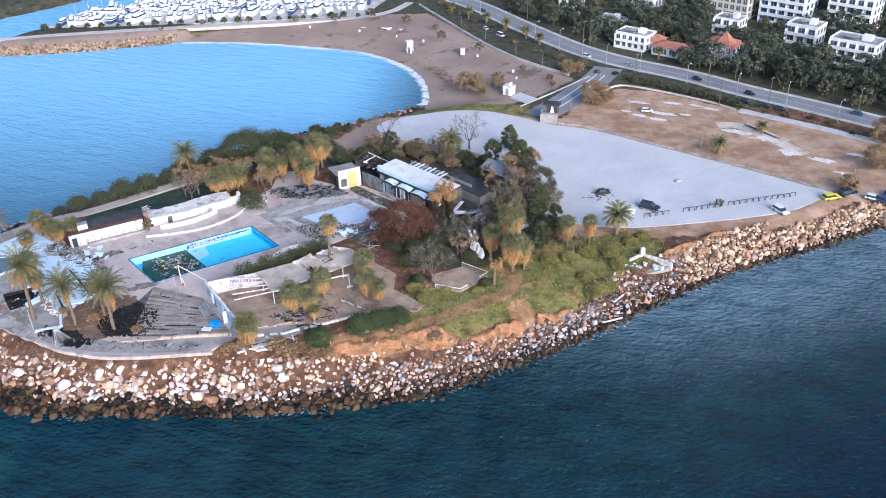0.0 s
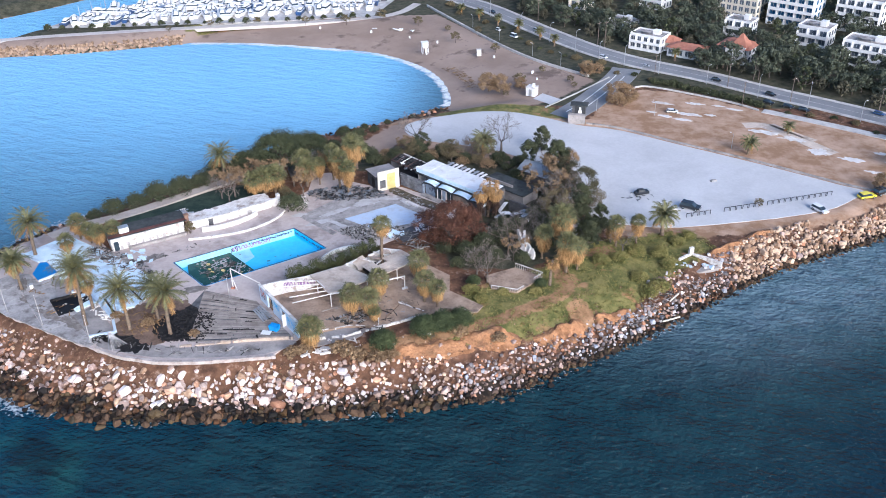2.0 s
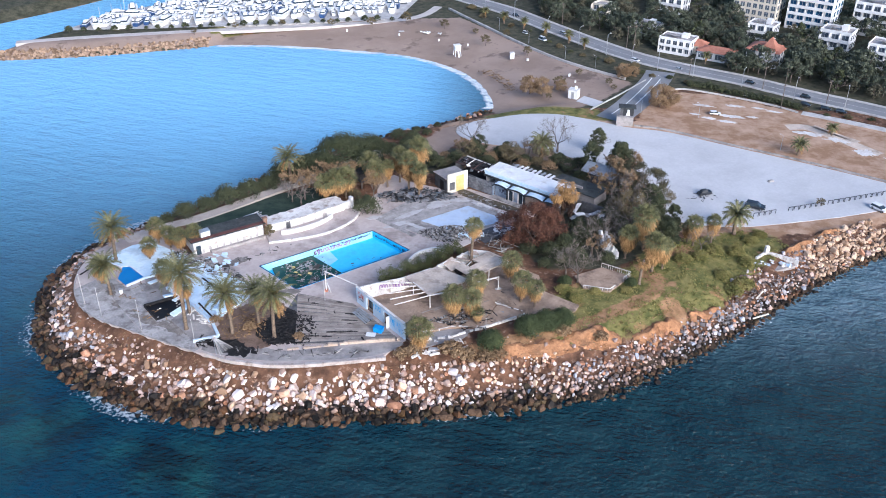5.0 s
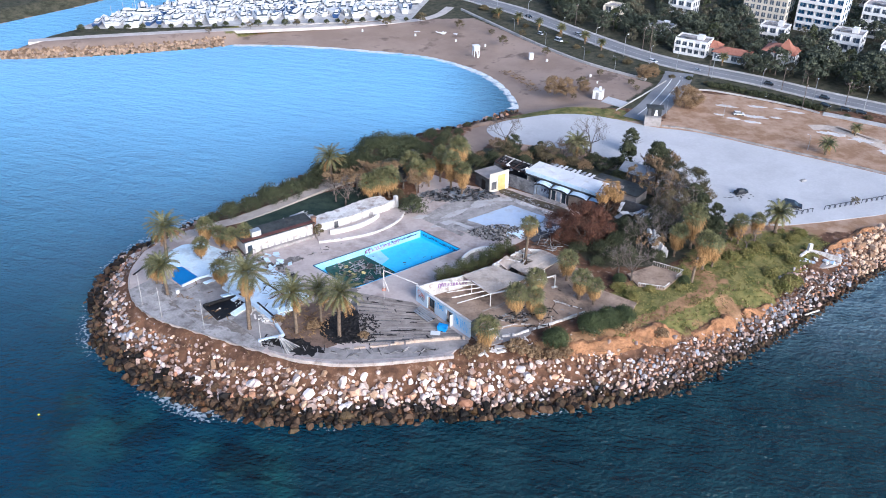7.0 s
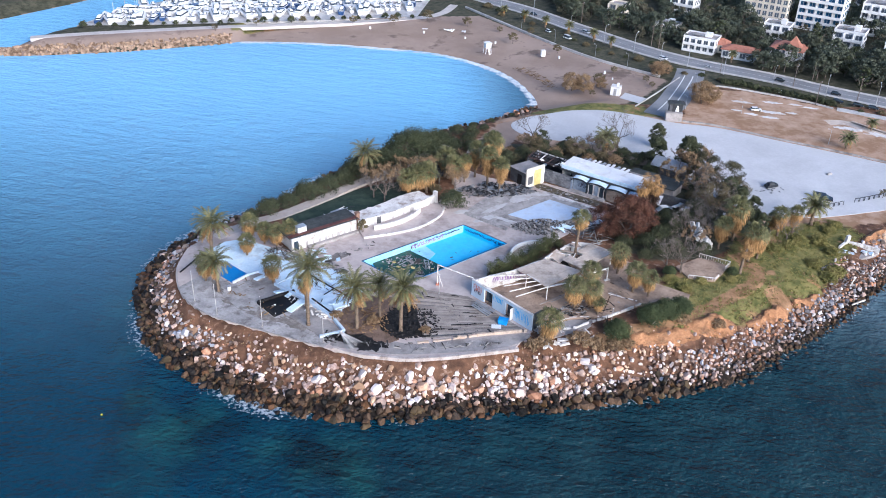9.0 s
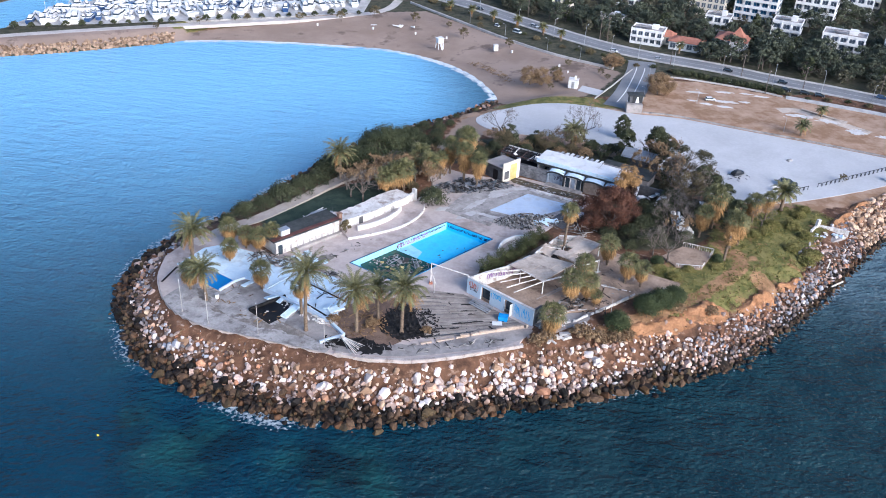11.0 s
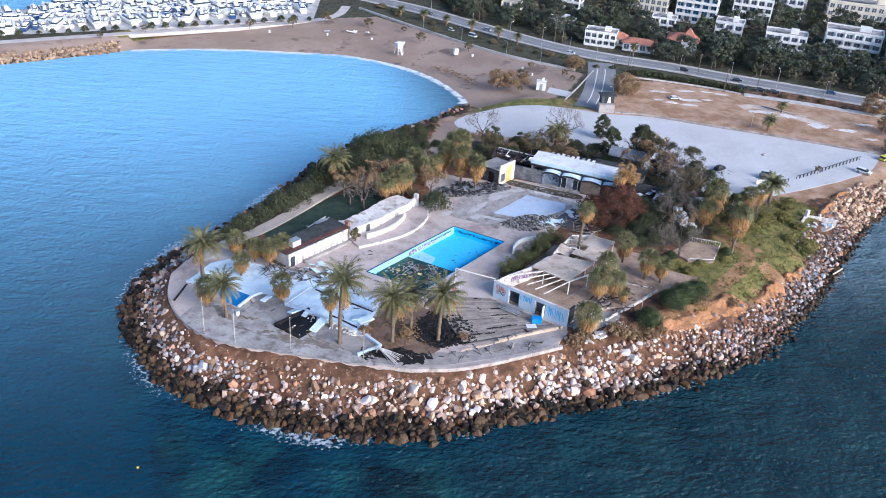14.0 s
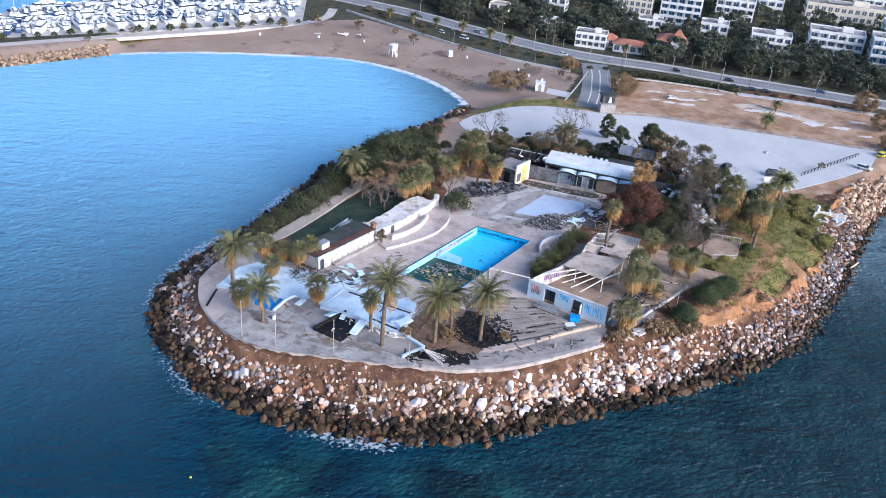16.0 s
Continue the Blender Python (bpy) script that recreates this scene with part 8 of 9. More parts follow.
debris_pile("shore_scraps", [(2, 124), (8, 130), (14, 136.5), (24, 138.5), (22, 133), (12, 126), (6, 120)], 1.4, 170, (0.3, 1.5), M_RUBBLE, "concrete scraps and boards on the shore", lift=0.6, plates=26)
solid("driftwood_beam", Shape().beam((11.5, 122.4, 1.3), (14.6, 123.8, 1.4), 0.22, 0.2), M_CREAM, "pale beam lying on the rocks", "beam")
solid("driftwood_beam", Shape().beam((13.4, 127.6, 2.0), (15.2, 129.8, 2.2), 0.2, 0.2), M_CREAM, "pale beam lying on the rocks", "beam")
BX, BY = -113.8, 95.4
buoy = solid("buoy", Shape().tube([(BX, BY, -0.15), (BX, BY, 0.12), (BX, BY, 0.22)], [0.12, 0.16, 0.05], 10), M_CAR_YELLOW, "small yellow buoy on the water", "buoy")
dark_store = thing("burnt_store", (-60.5, 171.5, 3.9), "burnt low store with black flat roof among trees", "building", rz=30)
part("wall", Shape().box((0, 0, 1.1), (6.4, 4.6, 2.2)), M_DARK_WALL, dark_store)
part("roof", Shape().box((0, 0, 2.28), (7.0, 5.2, 0.16)), M_DARK_ROOF, dark_store, "black flat roof")
part("doorway", Shape().box((1.0, -2.32, 0.95), (1.0, 0.06, 1.9)), M_PIT, dark_store, "dark doorway")

# ================= roads =================
M_SANDROAD = mat("pale_sandy_track", (0.42, 0.38, 0.34), (0.58, 0.53, 0.49), 0.3, 0.95, 0.2)
ROAD = [(-110, 400), (-62, 352), (-37, 326), (-24, 312), (-11, 293), (0, 277.5), (9, 266), (17, 258), (26, 251), (40, 242), (54, 230.5), (67, 221), (80, 211), (95, 200), (125, 178), (170, 150)]
avenue = curve(ROAD, 6)
solid("avenue", strip(avenue, 3.4, -3.4, 2.0, 2.62), M_ASPHALT, "wide worn grey asphalt avenue", "road", kind="structure")
solid("far_pavement", strip(avenue, 4.6, 3.4, 2.0, 2.74), M_KERB, "pale pavement beside the avenue", "pavement", kind="structure")
solid("near_pavement", strip(avenue, -3.4, -4.4, 2.0, 2.74), M_KERB, "pale pavement beside the avenue", "pavement", kind="structure")
solid("centre_line", strip(avenue, 0.06, -0.06, 2.6, 2.635), M_KERB, "faded pale centre line", "road marking", kind="structure")
solid("cycle_strip", strip(curve([(50, 216.2), (54.5, 213.6), (67, 205.6), (80, 196.6), (95, 187), (125, 168)], 5), 1.3, -1.3, 2.0, 2.68), M_KERB, "long pale promenade strip", "pavement", kind="structure")
access = curve([(18.5, 248), (15.5, 240), (10, 229), (4.5, 219), (-1.5, 210)], 5)
solid("access_road", strip(access, 4.2, -4.2, 2.0, 2.61), M_ASPHALT, "short asphalt access road", "road", kind="structure")
for off in (-1.4, 1.0):
    solid("lane_line", strip(access[4:-2], off + 0.14, off - 0.14, 2.6, 2.64), M_LINE, "white lane line", "road marking", kind="structure")
solid("access_wall", Shape().wall([(-6, 216.6), (2.5, 227), (12.8, 240.4)], 0.5, 0.3, 2.3), M_KERB, "low pale roadside wall", "wall", kind="structure")
solid("field_wall", Shape().wall(curve([(16.5, 229), (21, 233.2), (29, 230.3), (42.6, 222.2), (49, 216.4)], 4), 0.6, 0.35, 2.3), M_KERB, "low pale field wall", "wall", kind="structure")
solid("promenade_wall", Shape().wall(curve([(-46, 314), (-39, 302), (-31.5, 289.5), (-20.6, 271.5), (-11, 258), (-2.3, 248.8), (7, 240.8)], 5), 0.9, 0.5, 2.3), M_KERB, "long low pale promenade wall", "wall", kind="structure")
solid("lot_wall", Shape().wall(curve([(4, 206), (12.6, 203), (25.6, 194.6), (38.2, 187), (48.6, 180), (57.4, 174), (66, 169)], 5), 0.45, 0.5, 2.4), M_CONCRETE, "low concrete kerb wall of the parking lot", "kerb", kind="structure")
solid("kiosk_slab", Shape().prism([(-9, 223), (-4.5, 219), (-1.5, 222.5), (-6.5, 227)], 2.0, 2.62), M_LOT, "pale slab by the beach hut", "paving", kind="structure")
for x, y, rx_, ry_ in ((25, 221, 4.2, 0.9), (33.5, 220.8, 3.6, 0.8), (30.5, 213.5, 5.0, 1.4), (24.5, 212.0, 3.0, 0.8), (28.8, 209.6, 3.4, 0.9), (36, 213, 2.4, 0.7), (47, 202.5, 6, 1.4), (53, 198.5, 4.5, 1.5), (57, 191, 3.5, 2.2), (63, 187, 4.0, 1.2), (71.5, 190.4, 3.2, 0.9), (66, 180.5, 3, 0.9), (43, 217, 3, 0.7), (39.5, 219.4, 2.4, 0.6), (21.5, 214.6, 2.0, 0.6)):
    outline = []
    for a in np.linspace(0, 2 * math.pi, 73)[:-1]:
        k = 1 + 0.55 * noise.noise(Vector((x + 1.3 * math.cos(a), y + 1.3 * math.sin(a), 0))) + 0.55 * noise.noise(Vector((x + 3 * math.cos(a), y + 3 * math.sin(a), 7))) + 0.35 * noise.noise(Vector((x + 9 * math.cos(a), y + 9 * math.sin(a), 3)))
        outline.append((x + k * 0.55 * (rx_ * math.cos(a) + 0.4 * ry_ * math.sin(a)), y + k * (0.8 * ry_ * math.sin(a) - 0.2 * rx_ * math.cos(a))))
    solid("gravel_patch", Shape().prism(outline, 2.3, 2.56), M_PATCH, "pale gravel patch on the bare field", "ground patch", kind="structure")

for line, w in (([(43, 206.4), (48, 206.4), (52.2, 201.5), (55.6, 196.5), (60, 190)], 1.7), ([(50, 207.5), (54, 202), (58, 197.5)], 0.8)):
    solid("ground_track", strip(curve(line, 6), w, -w, 2.2, 2.545), M_DUSTY, "pale worn track across the bare field", "path", kind="structure")

# row of low barrier hoops on the lot
hoop = thing("barrier_hoop", (0, 0, 2.58), "low dark metal barrier hoop", "barrier")
part("leg", Shape().beam((-0.55, 0, 0), (-0.55, 0, 0.9), 0.1, 0.1), M_DARK_METAL, hoop)
part("leg", Shape().beam((0.55, 0, 0), (0.55, 0, 0.9), 0.1, 0.1), M_DARK_METAL, hoop)
part("bar", Shape().beam((-0.6, 0, 0.9), (0.6, 0, 0.9), 0.1, 0.1), M_DARK_METAL, hoop)
spots = []
for i in range(24):
    t = i / 23
    if 0.16 < t < 0.24 or 0.5 < t < 0.54:
        continue
    x, y = along((21.5, 157.6), (52.5, 168.6), t)
    spots.append((x, y, 2.58, 1.0, 18))
spread(hoop, spots, "barrier row on the parking lot")


# ================= vehicles =================
def car(paint, label, van=False):
    ob = thing("car", (0, 0, 0), label, "van" if van else "car")
    l2, w2, h1, h2 = 2.1, 0.86, 0.85, (1.9 if van else 1.45)
    body = Shape()
    prof = [(-l2, 0.35), (-l2, 0.8), (-l2 + 0.1, h1), (l2 - 1.0, h1), (l2 - 0.1, 0.75), (l2, 0.4)]
    k = len(prof)
    body.add([(x, -w2, z) for x, z in prof] + [(x, w2, z) for x, z in prof], [tuple(range(k)), tuple(range(2 * k - 1, k - 1, -1))] + [(i, i + k, (i + 1) % k + k, (i + 1) % k) for i in range(k)])
    part("body", body, paint, ob)
    cab = Shape()
    c0, c1, c2, c3 = (-l2 + 0.1, -l2 + 0.35, 0.35 if not van else 1.0, 1.15 if not van else 1.5)
    cab.add([(c0, -w2 + 0.04, h1), (c1, -w2 + 0.16, h2 - 0.06), (c2, -w2 + 0.16, h2 - 0.06), (c3, -w2 + 0.04, h1), (c0, w2 - 0.04, h1), (c1, w2 - 0.16, h2 - 0.06), (c2, w2 - 0.16, h2 - 0.06), (c3, w2 - 0.04, h1)],
            [(0, 1, 2, 3), (7, 6, 5, 4), (0, 4, 5, 1), (1, 5, 6, 2), (2, 6, 7, 3)])
    part("cabin_glass", cab, M_GLASS, ob, "dark glass cabin")
    part("roof", Shape().box(((c1 + c2) / 2, 0, h2 - 0.03), (c2 - c1 + 0.1, 2 * w2 - 0.3, 0.07)), paint, ob)
    for x in (-1.3, 1.3):
        for y in (-w2, w2):
            wheel = part("wheel", Shape().tube([(x, y - 0.1, 0.32), (x, y + 0.1, 0.32)], [0.32, 0.32], 12), M_TYRE, ob)
            part("rim", Shape().tube([(x, y - 0.12, 0.32), (x, y + 0.12, 0.32)], [0.17, 0.17], 8), M_METAL, wheel)
    for y in (-0.6, 0.6):
        part("headlight", Shape().box((l2 - 0.08, y, 0.66), (0.08, 0.3, 0.14)), M_WHITE_CLEAN, ob)
        part("taillight", Shape().box((-l2 - 0.01, y, 0.74), (0.05, 0.25, 0.14)), M_INK_RED, ob)
    return ob


LZ = 2.58
spread(car(M_CAR_WHITE, "white hatchback parked on the gravel edge"), [(48.4, 161.4, LZ, 0.86, -58), (26.6, 214.4, LZ, 0.8, -5), (12.5, 257.5, 2.62, 0.75, -45), (68.5, 168.2, 2.48, 0.9, -30)])
spread(car(M_CAR_YELLOW, "small yellow car parked near the shore"), [(60.0, 168.0, 2.5, 0.9, 20)])
spread(car(M_CAR_DARK, "dark car parked at the roadside"), [(63.8, 170.2, 2.5, 1, 30), (22.4, 161.4, LZ, 1, -25), (42.4, 238.3, 2.62, 0.66, -40), (54.6, 227.4, 2.62, 0.66, -40), (-22, 305.4, 2.62, 0.66, -55), (52.6, 221.5, 2.55, 0.68, -36), (57.0, 218.7, 2.55, 0.68, -34), (60.4, 216.6, 2.55, 0.68, -33)])
spread(car(M_CAR_BLUE, "small blue car parked outdoors"), [(70.8, 166.6, 2.4, 1, -40), (73.0, 169.8, 2.48, 1, 20), (78.5, 214.5, 2.62, 0.66, -38)])
spread(car(M_CAR_SILVER, "silver car on the roadside"), [(-7.0, 284.5, 2.62, 0.66, -55), (87.0, 203.8, 2.62, 0.66, -36), (24.5, 250.2, 2.62, 0.66, -32)])
spread(car(M_CAR_WHITE, "white van parked by the avenue", True), [(-14.5, 277.5, 2.6, 0.7, -52), (-19.8, 285.0, 2.6, 0.7, -55), (38.5, 228.2, 2.6, 0.7, -35)])
burnt = thing("burnt_car", (13.2, 167.6, LZ), "burnt-out dark car wreck with scattered parts", "car wreck", rz=20)
part("body", Shape().box((0, 0, 0.55), (3.8, 1.6, 0.7), 0, 0.9), M_CAR_DARK, burnt)
part("cabin", Shape().box((-0.3, 0, 1.15), (2.0, 1.4, 0.55), 0, 0.75), M_DARK_METAL, burnt)
part("bonnet", Shape().box((2.3, 0.9, 0.3), (1.4, 1.2, 0.06), 30, 1, 14), M_GREY_SHEET, burnt)
burnt.scale = (0.82, 0.82, 0.82)
debris_pile("wreck_parts", [(8.5, 165.4), (13, 170), (17, 167.5), (13.5, 163.6)], LZ, 26, (0.3, 0.9), M_DARK_METAL, "scattered dark car parts", lift=0.2)
solid("debris_lump", Shape().box((29.6, 174.5, 2.75), (1.6, 0.8, 0.35), 20, 0.6), M_RUBBLE, "small dark debris lump on the lot", "debris")
solid("white_screen", Shape().box((18.4, 158.8, 3.3), (1.8, 0.12, 1.1), -12), M_WHITE, "pale board screen on the lot", "screen")

# ================= gatehouse, beach huts =================
gatehouse = thing("gatehouse", (1.6, 206.8, 2.55), "small gatehouse with concrete base and dark sign panel", "gatehouse", rz=-8)
part("base", Shape().box((0, 0, 1.2), (4.2, 2.2, 2.4)), M_GREYSLAB, gatehouse, "grey concrete base")
part("cabin", Shape().box((0.4, 1.2, 3.2), (3.4, 2.2, 2.4)), M_DARK_WALL, gatehouse, "dark cabin")
part("roof", Shape().box((0.4, 1.2, 4.5), (4.4, 3.0, 0.18)), M_DARK_ROOF, gatehouse)
sign = part("sign_panel", Shape().box((0.7, 0.05, 3.3), (2.6, 0.1, 2.2)), M_DARK_METAL, gatehouse, "black sign panel")
part("emblem", Shape().box((0.7, -0.03, 3.0), (1.0, 0.04, 1.0), 0, 0.6), M_WHITE_CLEAN, sign, "white emblem")
part("emblem", Shape().box((0.7, -0.03, 3.8), (0.5, 0.04, 0.5)), M_WHITE_CLEAN, sign, "white emblem")
hut2 = thing("beach_hut", (-9.4, 226.4, 2.3), "small white beach hut with chimney", "hut", rz=-25)
part("wall", Shape().box((0, 0, 1.2), (2.6, 2.4, 2.4)), M_WHITE_CLEAN, hut2)
part("roof", Shape().box((0, 0, 2.46), (2.8, 2.6, 0.12)), M_WHITE, hut2)
part("chimney", Shape().box((0.4, 0.2, 2.9), (0.6, 0.6, 0.8)), M_WHITE_CLEAN, hut2)
part("door", Shape().box((0, -1.22, 1.0), (0.8, 0.06, 1.9)), M_GREY_SHEET, hut2)
tower = thing("lifeguard_tower", (-42.3, 264.4, 1.6), "white wooden lifeguard tower on the beach", "tower", rz=20)
for x in (-0.8, 0.8):
    for y in (-0.8, 0.8):
        part("leg", Shape().beam((x * 1.2, y * 1.2, -0.1), (x, y, 1.8), 0.16, 0.16), M_WHITE_CLEAN, tower)
part("cabin", Shape().box((0, 0, 2.5), (1.8, 1.8, 1.4)), M_WHITE_CLEAN, tower)
part("roof", Shape().box((0, 0, 3.3), (2.2, 2.2, 0.14)), M_WHITE_CLEAN, tower)
part("ladder", Shape().beam((0, -1.9, -0.1), (0, -0.9, 1.8), 0.5, 0.08), M_WHITE_CLEAN, tower)
booth = thing("beach_booth", (-25.2, 260.0, 2.2), "narrow white changing booth on the sand", "booth")
part("wall", Shape().box((0, 0, 1.1), (1.5, 1.3, 2.2)), M_WHITE_CLEAN, booth)
part("roof", Shape().box((0, 0, 2.25), (1.7, 1.5, 0.1)), M_WHITE, booth)
spread(booth, [(-25.2, 260.0, 2.2, 0.85, 10), (-20.5, 257.5, 2.3, 0.4, 40), (-9.0, 243.4, 2.4, 0.45, 70), (-39.0, 272.0, 2.2, 0.4, 0), (-62.0, 282.5, 2.2, 0.4, 30), (-48.5, 277.0, 2.2, 0.35, 10), (-7.8, 238.0, 2.4, 0.35, 70), (-80.0, 286.5, 2.2, 0.4, 0)], "booths on the beach")
debris_pile("seaweed_wrack", [(-27, 233), (-31, 243), (-36, 250), (-33, 252), (-27, 243), (-24.5, 234)], 1.4, 120, (0.3, 1.6), M_FROND_BROWN, "dark seaweed wrack on the sand", "seaweed", lift=0.05)
debris_pile("white_boats_row", [(-62, 286), (-48, 283.6), (-48, 285), (-62, 287.4)], 2.4, 7, (1.2, 2.6), M_WHITE_CLEAN, "white boards stacked on the sand", lift=0.2, thick=(0.25, 0.5))


# ================= street furniture =================
lamp = thing("street_lamp", (0, 0, 2.6), "tall thin grey street lamp", "street lamp")
part("pole", Shape().tube([(0, 0, 0), (0, 0, 3.5), (0, 0, 7)], [0.11, 0.09, 0.06], 6), M_METAL, lamp)
part("arm", Shape().tube([(0, 0, 7), (0.6, 0, 7.4), (1.4, 0, 7.5)], [0.06, 0.05, 0.05], 5), M_METAL, lamp)
part("lantern", Shape().box((1.6, 0, 7.46), (0.7, 0.25, 0.14)), M_WHITE_CLEAN, lamp)
spots = []
for i, (x, y) in enumerate(avenue[10:80:5]):
    spots.append((x - 3.2, y - 4.6, 2.6, 0.85 + 0.1 * (i % 3), 40 + 10 * (i % 4)))
for x, y in ((-29.2, 288.6), (-20.0, 273.6), (-9.6, 258.4), (-1.4, 249.6), (36.2, 191.2), (6.4, 214.0), (14.6, 232.0), (66.0, 176.0), (21.0, 211.5)):
    spots.append((x + 0.8, y + 0.8, 2.5, 0.62, 130))
spread(lamp, spots, "street lamps")
pylon = thing("utility_pole", (0, 0, 2.6), "wooden utility pole with crossarm", "utility pole")
part("pole", Shape().tube([(0, 0, 0), (0, 0, 9)], [0.16, 0.11], 6), M_WOOD, pylon)
part("crossarm", Shape().beam((-0.9, 0, 8.4), (0.9, 0, 8.4), 0.14, 0.14), M_WOOD, pylon)
part("insulator", Shape().box((0.7, 0, 8.6), (0.12, 0.12, 0.25)), M_WHITE_CLEAN, pylon)
spread(pylon, [(13.8, 268.6, 2.6, 0.9, 30), (11.8, 270.4, 2.6, 0.9, 30), (-6.4, 296.8, 2.6, 0.9, 30), (44.5, 233.6, 2.6, 0.85, 30), (45.4, 219.6, 2.5, 0.85, 30), (58.5, 222.5, 2.6, 0.85, 30), (79.0, 216.4, 2.6, 0.8, 30), (26.0, 243.6, 2.6, 0.7, 30), (53.0, 240.0, 2.6, 0.85, 30)], "utility poles")

# ================= houses =================
def storey_block(w, d, storeys, wall, glass, label, balconies=True, roof_room=True, hip=None, bays=4, fh=2.7):
    """A block of flats or house: body, window bays with frames, balconies, parapet."""
    ob = thing("apartment_building" if storeys > 2 else "house", (0, 0, 0), label, "building")
    hh = storeys * fh
    part("wall", Shape().box((0, 0, hh / 2), (w, d, hh)), wall, ob)
    if not hip:
        part("parapet", Shape().wall([(-w / 2, -d / 2), (w / 2, -d / 2), (w / 2, d / 2), (-w / 2, d / 2)], 0.7, 0.25, hh - 0.05, True), wall, ob)
        part("roof", Shape().box((0, 0, hh + 0.06), (w - 0.3, d - 0.3, 0.12)), M_CONCRETE, ob, "grey flat roof")
    else:
        e = 0.5
        part("roof", Shape().add([(-w / 2 - e, -d / 2 - e, hh), (w / 2 + e, -d / 2 - e, hh), (w / 2 + e, d / 2 + e, hh), (-w / 2 - e, d / 2 + e, hh), (-w * 0.2, 0, hh + hip), (w * 0.2, 0, hh + hip)],
                                 [(0, 1, 5, 4), (2, 3, 4, 5), (1, 2, 5), (3, 0, 4), (3, 2, 1, 0)]), M_TERRACOTTA, ob, "terracotta tiled roof")
    for s in range(storeys):
        z = s * fh + 1.45
        for side in (0, 1, 2):
            n = bays if side == 0 else 3
            for b in range(n):
                if side == 0:
                    x, y, sx, sy = -w / 2 + (b + 0.5) * w / n, -d / 2 - 0.02, w / n * 0.62, 0.08
                else:
                    x, y, sx, sy = (w / 2 + 0.02) * (1 if side == 1 else -1), -d / 2 + (b + 0.5) * d / n, 0.08, d / n * 0.45
                wi = part("window", Shape().box((x, y, z), (sx, sy, 1.5)), glass, ob)
                if side == 0:
                    part("window_frame", Shape().box((x, y - 0.05, z), (0.07, 0.05, 1.5)), M_WHITE_CLEAN, wi)
        if balconies:
            part("balcony", Shape().box((0, -d / 2 - 0.7, s * fh + 0.12), (w * 0.96, 1.4, 0.2)), wall, ob)
            part("balustrade", Shape().box((0, -d / 2 - 1.36, s * fh + 0.6), (w * 0.96, 0.1, 0.85)), wall if s % 2 == 0 else M_WHITE_CLEAN, ob)
            for k in range(bays + 1):
                part("partition", Shape().box((-w * 0.48 + k * w * 0.96 / bays, -d / 2 - 0.7, s * fh + 1.4), (0.14, 1.3, 2.5)), wall, ob)
    if roof_room:
        part("stair_house", Shape().box((w * 0.18, d * 0.1, hh + 0.9), (w * 0.2, d * 0.32, 1.7)), wall, ob)
        part("pergola_roof", Shape().box((-w * 0.1, -d * 0.18, hh + 1.3), (w * 0.34, d * 0.3, 0.1)), M_CONCRETE, ob, "grey roof-terrace canopy")
        for k in (-1, 1):
            part("roof_post", Shape().beam((-w * 0.1 + k * w * 0.15, -d * 0.3, hh), (-w * 0.1 + k * w * 0.15, -d * 0.3, hh + 1.3), 0.12, 0.12), M_METAL, ob)
        part("water_heater", Shape().box((-w * 0.25, 0, hh + 0.6), (1.4, 0.7, 0.8), 20), M_METAL, ob)
        part("aerial", Shape().beam((-w * 0.1, d * 0.2, hh), (-w * 0.1, d * 0.2, hh + 2.4), 0.06, 0.06), M_METAL, ob)
    return ob


GL = 2.5
def stand(ob, x, y, rz, s=1.0):
    ob.matrix_basis = pose(x, y, GL, 0, 0, rz) @ Matrix.Diagonal((s, s, s, 1))


stand(storey_block(13.0, 8.0, 2, M_WHITE_CLEAN, M_HOUSE_GLASS, "white two-storey villa with flat roof", bays=5), 27.6, 268.5, -32, 0.8)
stand(storey_block(5.0, 5.0, 1, M_CREAM, M_HOUSE_GLASS, "small villa wing with tiled roof", False, False, 1.6, 2), 33.5, 267.5, -32)
stand(storey_block(10.5, 6.5, 1, M_WHITE_CLEAN, M_HOUSE_GLASS, "low white house with tiled roof and dishes", False, False, 1.2, 4), 38.0, 261.0, -30)
villa = storey_block(9.5, 8.5, 2, M_WHITE_CLEAN, M_HOUSE_GLASS, "white villa with red pyramid-roofed turret", False, False, 1.8, 3, 2.3)
part("turret", Shape().box((1.8, -2.6, 3.0), (4.0, 4.0, 6.0)), M_WHITE_CLEAN, villa)
part("turret_roof", Shape().add([(-0.6, -5.0, 5.4), (4.2, -5.0, 5.4), (4.2, -0.2, 5.4), (-0.6, -0.2, 5.4), (1.8, -2.6, 9.0)], [(0, 1, 4), (1, 2, 4), (2, 3, 4), (3, 0, 4), (3, 2, 1, 0)]), M_TERRACOTTA, villa, "steep red pyramid roof")
stand(villa, 52.0, 258.0, -34)
stand(storey_block(8.5, 6.0, 2, M_WHITE_CLEAN, M_HOUSE_GLASS, "white cubic house between trees", True, True, None, 3, 2.3), 58.5, 283.5, -34)
stand(storey_block(15.0, 9.0, 5, M_CREAM, M_HOUSE_GLASS, "white hotel block with rows of windows", False, True, None, 7, 2.3), 62.5, 304.0, -36)
stand(storey_block(15.0, 10.0, 5, M_WHITE_CLEAN, M_BLUE_GLASS, "modern block with blue glass balconies", True, True, None, 5, 2.4), 79.0, 296.5, -36)
stand(storey_block(9.5, 7.0, 2, M_WHITE_CLEAN, M_HOUSE_GLASS, "white stepped house with roof terrace", True, True, None, 3), 79.5, 274.5, -36)
